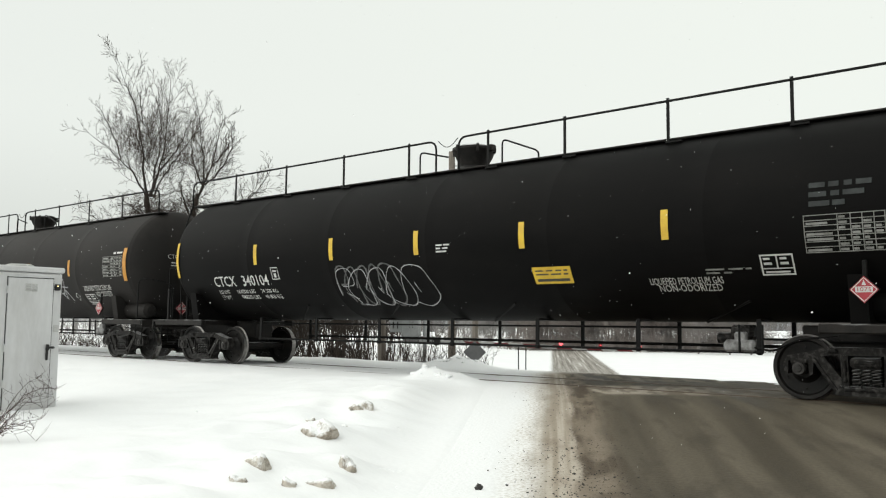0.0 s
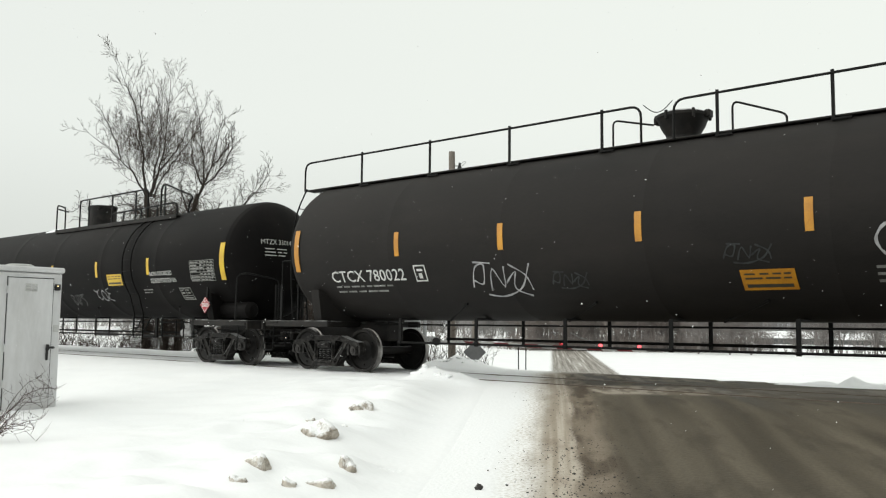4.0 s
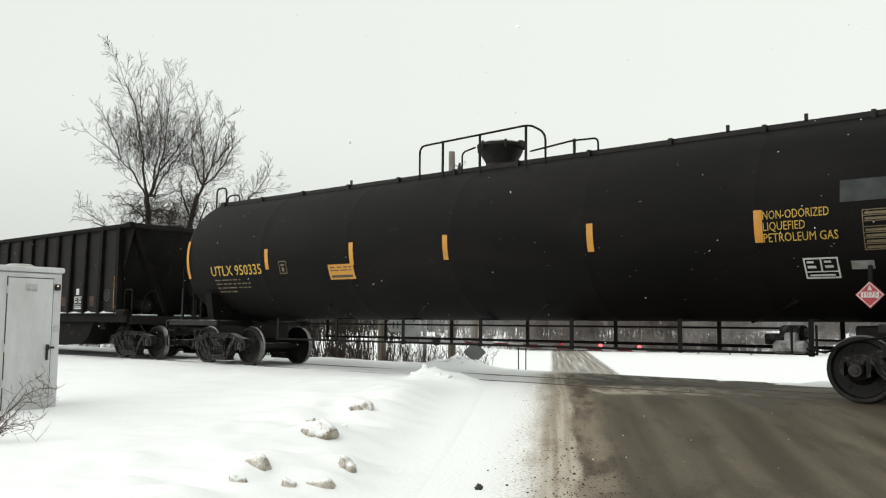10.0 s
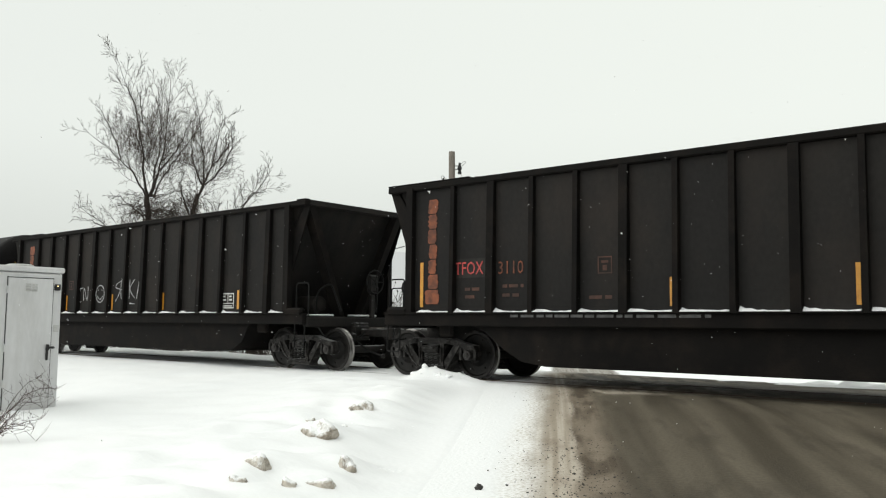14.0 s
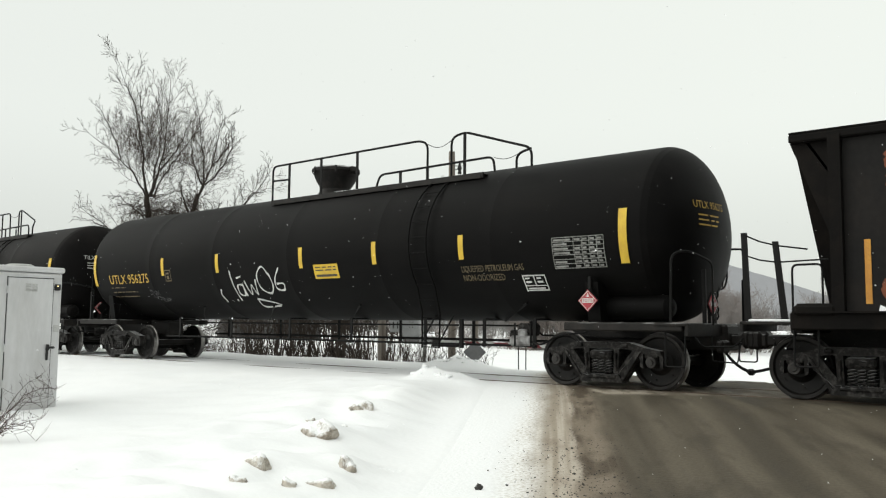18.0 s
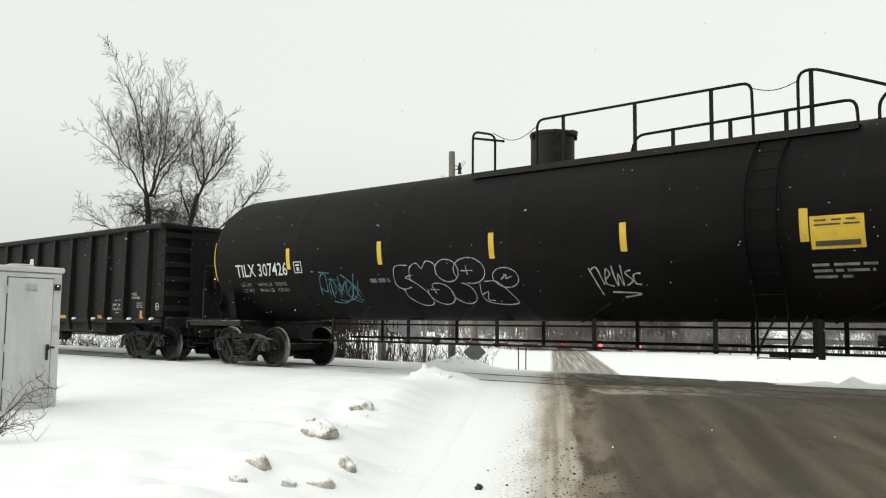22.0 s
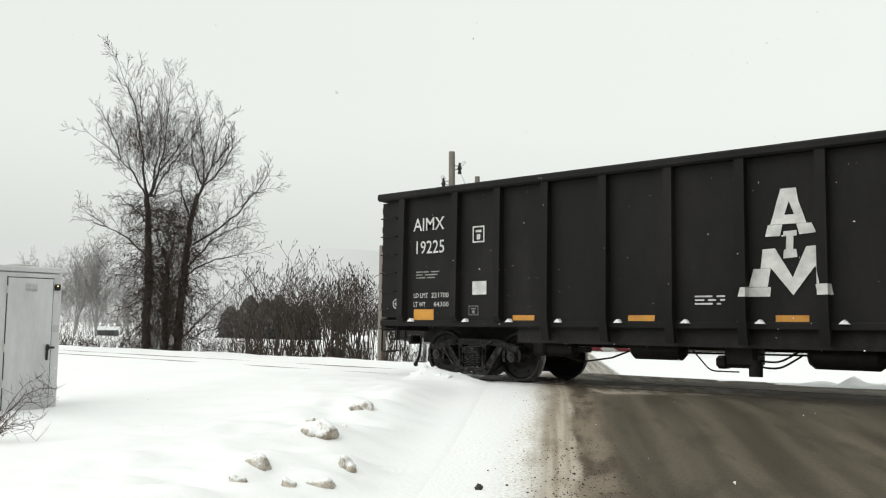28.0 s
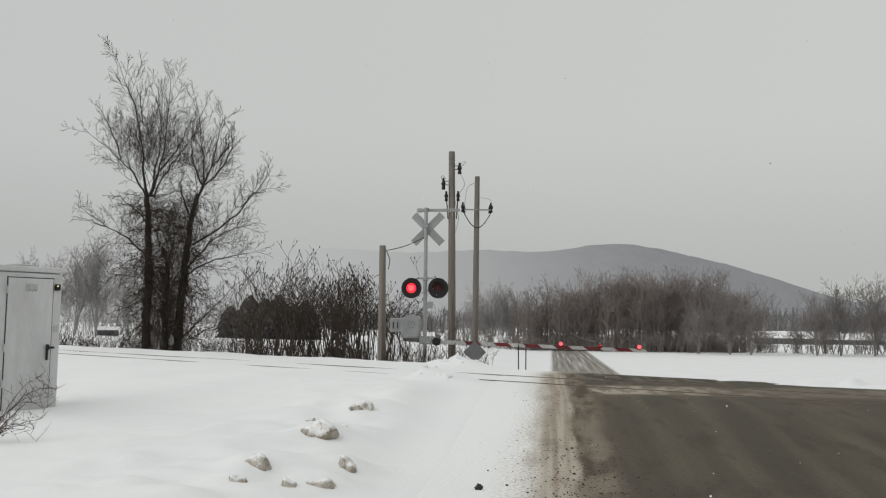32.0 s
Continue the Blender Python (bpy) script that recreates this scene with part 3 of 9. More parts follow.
def tank_car(car, truck, paint):
    """The shell, saddles, stub sills, end platforms, trucks and safety rails that all the tank cars share."""
    part("tank", tank_shell(), paint, car, smooth=12)
    end = truck + 1.62
    for s in (-1, 1):
        g = Geo().box(s * (truck + 0.35), 0, 0.86, 2.9, 0.5, 0.42, 0.03)
        g.box(s * (truck + 0.02), 0, 1.02, 0.5, 2.7, 0.14, 0.03)
        part("stub_sill", g, GEAR_BLACK, car)
        g = Geo()
        for y in (-1, 1):
            out = [(0, 1.05), (y * 1.3, 1.05), (y * 1.42, 1.75), (y * 1.3, 1.72)] + [(y * TANK_R * math.sin(a) * 0.995, TANK_Z - TANK_R * math.cos(a) * 0.995) for a in (0.9, 0.7, 0.5, 0.3, 0.0)]
            g.prism(out, s * truck - 0.12, s * truck + 0.12, "x")
        part("saddle", g, paint, car)
        g = Geo().box(s * (end - 0.2), 0, 1.06, 0.55, 3.0, 0.05, 0.01)
        g.box(s * (end + 0.06), 0, 0.98, 0.06, 3.0, 0.2, 0.01)
        for y in (-1, 1):
            g.box(s * (truck + 0.55), y * 1.42, 1.02, 2.1, 0.12, 0.14, 0.02)
        part("end_platform", g, GEAR_BLACK, car)
        for y in (-1, 1):
            g = Geo()
            g.tube(bend([(s * (end - 0.3), y * 1.45, 0.98), (s * (end - 0.3), y * 1.47, 0.42), (s * (end + 0.02), y * 1.47, 0.42), (s * (end + 0.02), y * 1.45, 0.98)], 0.05), 0.014, 6)
            part("sill_step", g, RAIL_BLACK, car)
        coupler(car, s * (end + 0.12), s, 0.42)
        # corner stanchion with a loop to the tank, at opposite corners of the two ends
        y = 1 if s > 0 else -1
        xs = s * (end - 0.15) if s > 0 else s * (end - 0.45)
        part("corner_stanchion", Geo().box(xs, y * 1.36, 1.45, 0.08, 0.05, 0.85, 0.012).tube(bend([(xs, y * 1.36, 1.8), (xs, y * 1.36, 2.42), (xs - s * 0.3, y * 1.2, 2.42), (xs - s * 0.34, y * 1.15, 2.3)], 0.06), 0.02, 6), RAIL_BLACK, car)
        part("uncoupling_stand", Geo().box(s * (end - 0.06), -0.55, 1.5, 0.06, 0.06, 0.9, 0.01), RAIL_BLACK, car)
    # the bent hand rail round the near front corner
    hoop("corner_handrail", [(FRONT + 0.58, -1.42, 1.06), (FRONT + 0.6, -1.42, 2.16), (FRONT + 0.82, -1.3, 2.2), (end + 0.1, -0.6, 2.06), (end + 0.1, -0.6, 1.06)], car, 0.019, 0.14)
    # short raked struts low on the flank carry the side rail
    for x in (-4.4, -1.6, 1.3, 5.6):
        a, b = tank_skin(x - 0.4, 1.14, 0.03), tank_skin(x + 0.55, 1.44, 0.02)
        part("rail_strut", Geo().tube([a, b], 0.022, 6), RAIL_BLACK, car)
    # frosted valve box under the belly
    part("valve_box", Geo().box(truck - 1.85, -0.72, 0.74, 0.5, 0.24, 0.2, 0.05).box(truck - 1.85, -0.72, 0.88, 0.2, 0.1, 0.16, 0.03), GREY_ICE, car, "frosted grey valve box")
    # step ladder and piping hung by the front truck
    for dx in (0.0, 0.34):
        part("valve_guard", Geo().box(truck - 1.35 - dx, -1.2, 0.86, 0.03, 0.03, 0.42, 0.006), RAIL_BLACK, car)
    part("retainer_pipe", Geo().tube(bend([(truck - 1.7, -0.75, 0.74), (truck - 1.3, -0.95, 0.68), (truck - 0.95, -0.9, 0.86), (truck - 0.4, -0.9, 0.92)], 0.1), 0.018, 6), RAIL_BLACK, car)
    # hand brake at the front: wheel with spokes, gear case and chain on the far half of the end
    bx = end - 0.22
    wheel = part("brake_wheel", Geo().tube([(bx, 0.5 + 0.28 * math.cos(a), 1.95 + 0.28 * math.sin(a)) for a in [k * math.pi / 12 for k in range(24)]], 0.016, 6, True), RAIL_BLACK, car)
    for k in range(5):
        a = k * 2 * math.pi / 5
        part("spoke", Geo().tube([(bx + 0.02, 0.5, 1.95), (bx, 0.5 + 0.27 * math.cos(a), 1.95 + 0.27 * math.sin(a))], 0.01, 5), RAIL_BLACK, wheel)
    part("gear_case", Geo().box(bx - 0.12, 0.5, 1.92, 0.14, 0.24, 0.34, 0.04).box(bx - 0.12, 0.5, 1.35, 0.06, 0.08, 0.7, 0.01), GEAR_BLACK, car)
    part("brake_chain", Geo().tube([(bx - 0.03 + 0.02 * (k % 2), 0.4 + 0.03 * math.sin(k), 1.75 - 0.06 * k) for k in range(11)], 0.016, 5), RAIL_BLACK, car)
    # brake cylinder, reservoir and valve pipes beside the front saddle
    part("air_reservoir", Geo().lathe([(-0.62, 0.0), (-0.6, 0.12), (-0.52, 0.2), (0.52, 0.2), (0.6, 0.12), (0.62, 0.0)], (truck + 0.62, -0.95, 1.33), "x", 20), paint, car)
    part("valve_bracket", Geo().box(truck - 1.9, -0.45, 0.95, 0.36, 0.3, 0.24, 0.05).lathe([(-0.25, 0.09), (0.2, 0.09), (0.24, 0.05)], (truck - 2.1, -0.35, 0.86), "x", 14), FRAME_STEEL, car)
    part("brake_pipe", Geo().tube([(-truck + 0.8, -0.35, 1.02), (truck - 1.9, -0.35, 1.02), (truck - 1.7, -0.3, 0.85), (truck + 1.2, -0.3, 0.8)], 0.02, 6), RAIL_BLACK, car)


def safety_rail(car, x0, x1, hangers, y=0.78, z=0.655, r=0.024):
    """The low hand rail that hangs along both sides under a tank, on hangers at the places given."""
    for s in (-1, 1):
        h = z + (0.06 if s > 0 else 0)
        part("lower_rail", Geo().tube([(x0, s * y, h), (x1, s * y, h)], r * (1.3 if s > 0 else 1), 6), RAIL_BLACK, car)
        for x in hangers:
            part("rail_hanger", Geo().box(x, s * y, (z + 1.14) / 2 - 0.02, 0.07, 0.025, 1.18 - z), RAIL_BLACK, car)
            part("hanger_clamp", Geo().lathe([(-0.035, 0.04), (0.035, 0.04)], (x, s * y, h), "x", 8), RAIL_BLACK, car)
            part("hanger_bracket", Geo().box(x, s * (y / 2 + 0.1), 1.14, 0.06, y - 0.2, 0.03), RAIL_BLACK, car)


def manway(car, x, r, h, paint):
    """The round valve housing with its lid, hinge and latch bolts."""
    z = TANK_Z + TANK_R
    # a narrow neck flaring to a wide lidded rim
    part("valve_housing", Geo().lathe([(z - 0.15, r * 0.9), (z + h * 0.12, r * 0.66), (z + h * 0.2, r * 0.68), (z + h * 0.45, r * 0.86), (z + h * 0.7, r * 0.98), (z + h * 0.78, r * 1.06), (z + h * 0.88, r * 1.06), (z + h * 0.95, r * 0.9), (z + h, r * 0.45), (z + h, 0.0)], (x, 0, 0), "z", 28), paint, car)
    for k in range(6):
        a = k * math.pi / 3 + 0.3
        part("latch_bolt", Geo().box(x + r * 1.04 * math.cos(a), r * 1.04 * math.sin(a), z + h * 0.8, 0.05, 0.05, 0.16, 0.01), GEAR_BLACK, car)
    for s in (-1, 1):
        part("lid_hinge", Geo().box(x + s * r * 1.08, 0, z + h * 0.82, 0.1, 0.16, 0.14, 0.02), GEAR_BLACK, car)


def drum(car, x, r, h):
    """The straight-sided valve housing with a flat overhanging lid and its hinge."""
    z = TANK_Z + TANK_R
    part("valve_housing", Geo().lathe([(z - 0.15, r), (z + h - 0.07, r), (z + h - 0.07, r * 1.05), (z + h - 0.02, r * 1.05), (z + h, r * 1.0), (z + h, 0.0)], (x, 0, 0), "z", 28), GEAR_BLACK, car)
    part("lid_hinge", Geo().box(x + r * 1.08, 0, z + h - 0.05, 0.12, 0.2, 0.1, 0.02), GEAR_BLACK, car)
    for k in range(5):
        a = k * 1.256 + 0.5
        part("latch_bolt", Geo().box(x + r * 1.05 * math.cos(a), r * 1.05 * math.sin(a), z + h - 0.09, 0.05, 0.05, 0.12, 0.01), GEAR_BLACK, car)


def hoop(name, pts, car, r=0.021, bend_r=0.16):
    return part(name, Geo().tube(bend(pts, bend_r), r, 7), RAIL_BLACK, car)


def end_ladder(car, x, s, y, half, top):
    """A curved ladder over a tank's end: two bowed rails and rungs."""
    prof = [(x + s * 0.1, top), (x + s * 0.42, top - 0.45), (x + s * 0.6, top - 1.05), (x + s * 0.62, top - 1.8), (x + s * 0.5, 1.06)]
    for dy in (-0.22, 0.22):
        hoop("ladder_rail", [(a, y + dy, b) for a, b in prof], car, 0.018, 0.5)
    for i in range(8):
        t = 0.3 + i * (top - 1.5) / 8
        z = 1.1 + t
        xx = prof[-1][0]
        for (a, b), (c, d) in zip(prof, prof[1:]):
            if d <= z <= b:
                xx = c + (a - c) * (z - d) / (b - d)
        part("rung", Geo().tube([(xx, y - 0.22, z), (xx, y + 0.22, z)], 0.012, 6), RAIL_BLACK, car)


def side_ladder(car, x, w=0.45, zt=3.95, zb=0.57):
    """The ladder that runs down a tank's flank from the platform, braced to the sill."""
    def off(z):
        return tank_skin(0, max(z, 1.75), 0.09).y if z > 1.3 else -1.15
    zs = [zt - (zt - 1.75) * i / 12 for i in range(13)] + [1.25, zb]
    for dx in (0, w):
        part("ladder_rail", Geo().tube([(x + dx, off(z), z) for z in zs], 0.019, 6), TANK_BLACK, car)
    for z in [zb + 0.02, 0.86, 1.16] + [1.5 + 0.3 * i for i in range(8)]:
        part("rung", Geo().tube([(x, off(z), z), (x + w, off(z), z)], 0.01, 6), TANK_BLACK, car)
    for dx in (0, w):
        part("ladder_brace", Geo().tube([(x + dx, -1.15, zb + 0.12), (x + dx + 0.22, -1.0, 1.2)], 0.018, 6), RAIL_BLACK, car)
    part("ladder_hanger", Geo().box(x + w + 0.38, -0.95, 0.86, 0.09, 0.06, 0.56, 0.01).box(x + w / 2 + 0.2, -0.95, 0.62, w + 0.2, 0.06, 0.05, 0.01), RAIL_BLACK, car)


def rails_long(car, x0, x1, gap0, gap1, posts, paint, dome):
    """Hand rails along the whole crown of a tank, open at the valve housing."""
    z = TANK_Z + TANK_R - 0.12
    for y in (-1,):
        hoop("handrail", [(x0, y * 0.72, z), (x0, y * 0.72, z + 0.66), (gap0, y * 0.72, z + 0.66), (gap0, y * 0.72, z)], car, 0.022, 0.2)
        hoop("handrail", [(gap1, y * 0.72, z), (gap1, y * 0.72, z + 0.66), (x1, y * 0.72, z + 0.66), (x1, y * 0.72, z)], car, 0.022, 0.2)
        for x in posts:
            part("handrail_post", Geo().box(x, y * 0.72, z + 0.33, 0.05, 0.02, 0.76).box(x + 0.12, y * 0.76, z - 0.04, 0.28, 0.05, 0.03), RAIL_BLACK, car)
        part("walkway", Geo().box((x0 + x1) / 2, y * 0.55, z + 0.02, x1 - x0, 0.3, 0.035, 0.01), GEAR_BLACK, car)
        # the inner hoops beside the housing
        hoop("grab_hoop", [(gap0 - 0.68, y * 0.45, z), (gap0 - 0.68, y * 0.45, z + 0.56), (gap0 + 0.1, y * 0.45, z + 0.36)], car, 0.018, 0.12)
        hoop("grab_hoop", [(dome + 1.05, y * 0.45, z), (dome + 1.05, y * 0.45, z + 0.56), (dome + 1.9, y * 0.45, z + 0.22), (dome + 1.9, y * 0.45, z + 0.08)], car, 0.018, 0.12)
        pts = [Vector((gap0 + 0.05, y * 0.72, z + 0.66)).lerp(Vector((gap1 - 0.02, y * 0.72, z + 0.66)), t) + Vector((0, 0, -0.16 * math.sin(math.pi * t))) for t in [i / 8 for i in range(9)]]
        part("safety_chain", Geo().tube(pts, 0.008, 5), RAIL_BLACK, car)


END_RUST = shader("dull_rusty_lettering", (0.085, 0.03, 0.016), 0.8, 0, (0.025, 0.014, 0.01), 4, 50, 0.0)
CARS = {}
# middle of each car at the start, its truck spacing halved
for key, x, half in (("a", -10.93, 7.75), ("b", -30.32, 7.73), ("c", -50.10, 8.1), ("d", -70.20, 7.8), ("e", -88.75, 6.6), ("f", -105.88, 6.6),
                     ("g", -124.23, 7.75), ("h", -144.36, 8.13), ("i", -162.89, 5.95), ("j", -179.69, 5.8)):
    CARS[key] = (x, half)
# radius, height of the axis and reach of the barrel to the rear and to the front
SHELL = {"a": (1.55, 2.66, 8.2, 8.45), "b": (1.55, 2.66, 8.22, 8.45), "c": (1.5, 2.61, 8.62, 8.66), "d": (1.53, 2.65, 8.47, 8.58), "g": (1.5, 2.61, 8.52, 8.56), "h": (1.5, 2.61, 8.56, 8.72)}


def long_rail_tank(key, label):
    x, half = CARS[key]
    girth(*SHELL[key])
    car = thing("tank_car", label, "tank car", "cars of the train", pose(x, 0, 0))
    tank_car(car, half, TANK_BLACK if key == "a" else TANK_PALE)
    trucks(car, half)
    safety_rail(car, -half + 1.9, half - 1.5, [-half + 1.95 + i * (2 * half - 3.5) / 6 for i in range(7)])
    rails_long(car, -8.95, 8.75, -0.32, 0.27, (-7.06, -5.07, -3.06, -1.07, 1.01, 2.75, 4.75, 6.75), None, 0.1)
    manway(car, 0.1, 0.43, 0.5, GEAR_BLACK)
    end_ladder(car, -8.66, -1, -0.6, 8.45, 4.12)
    return car


def platform_tank(key, label, d, paint, full=False):
    """A tank car with a railed platform; d is where its valve housing stands."""
    x, half = CARS[key]
    girth(*SHELL[key])
    car = thing("tank_car", label, "tank car", "cars of the train", pose(x, 0, 0))
    tank_car(car, half, paint)
    trucks(car, half)
    safety_rail(car, -half + 1.9, half - 1.5, (-5.2, -2.93, -0.67, 1.41, 3.56, 5.05, half - 1.55))
    # the longer platform of the later cars and the short one: rail ends, low rail, end hoop and its tail
    z = 3.93
    if full:
        x0, x1 = -1.31, 5.1
        runs = [[(x0, z), (x0, 4.77), (3.45, 4.77), (3.65, 4.68), (3.65, z)], [(2.2, z), (2.3, 4.19), (5.32, 4.22), (5.36, z)], [(4.28, z), (4.28, 4.72), (4.62, 4.79), (6.2, 4.28), (6.2, z)], [(5.86, z), (5.86, 4.2), (6.19, 4.27)], [(x0, 4.42), (-0.7, 4.4)]]
        posts = ((-0.7, 0.83), (0.42, 0.83), (1.6, 0.83), (2.9, 0.27), (3.65, 0.27), (4.62, 0.84))
    else:
        x0, x1 = (-1.2, 5.75) if key == "h" else (-1.24, 5.75)
        tail = 6.22 if key == "h" else 6.5
        runs = [[(x0, z), (x0, 4.77), (-0.66, 4.63), (-0.66, z)], [(0.3, z), (0.3, 4.77), (4.24, 4.77), (4.26, z)], [(2.2, z), (2.3, 4.21), (5.72, 4.27), (5.74, z)],
                [(4.93, z), (4.93, 4.78), (5.14, 4.82), (tail, 4.36), (tail - 0.2, 4.2), (tail - 0.2, z)], [(x0, 4.64), (-0.45, 4.48)]]
        posts = ((0.86, 0.86), (2.27, 0.86), (3.6, 0.86), (2.95, 0.29), (3.9, 0.3), (4.75, 0.31), (5.12, 0.88))
    for run in runs:
        hoop("handrail", [(a, -0.88, b) for a, b in run], car, 0.024, 0.15)
    for px, h in posts:
        part("handrail_post", Geo().box(px, -0.88, z + h / 2, 0.06, 0.025, h), RAIL_BLACK, car)
    for a, b, sag in ((3.65, 4.28, 0.1), (5.34, 5.9, 0.06)) if full else ((-0.7, 0.3, 0.2), (4.26, 4.93, 0.08)):
        pts = [Vector((a, -0.88, z + (0.74 if b < 5 else 0.27))).lerp(Vector((b, -0.88, z + (0.74 if b < 5 else 0.27))), k / 8) + Vector((0, 0, -sag * math.sin(math.pi * k / 8))) for k in range(9)]
        part("safety_chain", Geo().tube(pts, 0.007, 5), RAIL_BLACK, car)
    for y in (-1, 1):
        part("walkway", Geo().box((x0 + x1) / 2, y * 0.7, z - 0.02, x1 - x0, 0.42, 0.04, 0.01).box((x0 + x1) / 2, y * 0.9, z - 0.04, x1 - x0, 0.04, 0.11), GEAR_BLACK, car)
    for k in range(6):
        part("walkway_bracket", Geo().box(x0 + 0.1 + k * (x1 - x0 - 0.2) / 5, 0, z - 0.07, 0.1, 1.86, 0.06), GEAR_BLACK, car)
    if key == "c":
        part("snow_patch", Geo().box(d - 1.9, -0.55, 4.0, 1.2, 0.35, 0.05, 0.02, pose(0, 0, 0, 22)), SNOW_LEDGE, car, "thin snow on the crown")
    if full:
        for a, w in ((-1.1, 0.5), (0.9, 0.9), (2.1, 0.5)):
            part("snow_patch", Geo().box(a + w / 2, -0.82, z + 0.01, w, 0.16, 0.03, 0.01), SNOW_LEDGE, car, "thin snow on the walkway")
    if full:
        manway(car, -0.05, 0.54, 0.64, GEAR_BLACK)
    else:
        drum(car, 0.06, 0.42, 0.6)
    side_ladder(car, {"c": 4.24, "g": 3.8, "h": 4.35}[key])
    part("placard_holder", Geo().box(-REAR - 0.46, -1.0, 1.42, 0.03, 0.24, 0.24, 0.008, pose(0, 0, 0, 45)).box(-REAR - 0.46, -1.0, 1.15, 0.03, 0.05, 0.2), RAIL_BLACK, car, "empty dark diamond placard holder")
    if key == "h":
        rnd = random.Random(4)
        for k in range(5):
            x = 3.0 + 0.55 * k + rnd.uniform(-0.1, 0.1)
            part("snow_patch", patch(tank_skin, x, x + rnd.uniform(0.2, 0.45), 3.93, 3.93 + rnd.uniform(0.02, 0.06), 0.03, 2, 2), SNOW_LEDGE, car, "thin streak of snow on the crown")
    return car


def board_tank(key, label):
    x, half = CARS[key]
    girth(*SHELL[key])
    car = thing("tank_car", label, "tank car", "cars of the train", pose(x, 0, 0))
    tank_car(car, half, TANK_GREY)
    trucks(car, half)
    safety_rail(car, -half + 1.9, half - 1.5, [-half + 1.95 + i * (2 * half - 3.5) / 6 for i in range(7)])
    z = TANK_Z + TANK_R - 0.08
    part("walkway", Geo().box(0.2, -0.38, z, 17.4, 0.5, 0.04, 0.01).box(0.2, -0.63, z - 0.02, 17.4, 0.03, 0.08), GEAR_BLACK, car)
    for i in range(12):
        part("walkway_bracket", Geo().box(-8.3 + i * 17 / 11, -0.4, z - 0.04, 0.06, 0.6, 0.14), GEAR_BLACK, car)
    for x in (5.02, 6.22, -3.6):
        part("board_lug", Geo().box(x, -0.63, z + 0.06, 0.05, 0.03, 0.12), GEAR_BLACK, car)
    # hoops at the two ends: from, to, top, offset to the side, depth of the two feet
    for a, b, top, y, f0, f1 in ((-8.33, -8.75, 0.42, -0.6, 0.1, 0.15), (-7.83, -8.34, 0.2, -0.55, 0.1, 0.1), (8.55, 9.13, 0.48, -0.6, 0.1, 0.25), (9.18, 9.5, 0.26, -0.35, 0.4, 1.0)):
        hoop("grab_hoop", [(a, y, z - f0), (a, y, z + top), (b, y, z + top), (b, y, z - f1)], car, 0.022, 0.14)
    for s, y in ((-1, -0.6), (1, -0.45)):
        end_ladder(car, s * 8.75, s, y, 8.6, z + 0.06)
    d = 0.09
    manway(car, d, 0.46, 0.52, GEAR_BLACK)
    hoop("handrail", [(d - 1.44, -0.85, z - 0.15), (d - 1.44, -0.85, z + 0.56), (d + 1.3, -0.85, z + 0.62), (d + 1.63, -0.85, z + 0.42), (d + 1.63, -0.85, z - 0.15)], car, 0.021, 0.15)
    hoop("handrail", [(d + 1.3, -0.85, z + 0.12), (d + 2.2, -0.85, z + 0.2), (d + 2.72, -0.85, z + 0.18), (d + 2.72, -0.85, z - 0.05)], car, 0.018, 0.1)
    hoop("handrail", [(d - 0.32, -0.85, z - 0.1), (d - 0.32, -0.85, z + 0.3), (d - 0.1, -0.7, z + 0.4)], car, 0.018, 0.1)
    for px in (d - 0.82, d + 0.12, d + 1.2):
        part("handrail_post", Geo().box(px, -0.85, z + 0.22, 0.05, 0.02, 0.76), RAIL_BLACK, car)
    part("handrail_post", Geo().box(d + 2.24, -0.85, z + 0.08, 0.05, 0.02, 0.3), RAIL_BLACK, car)
    return car


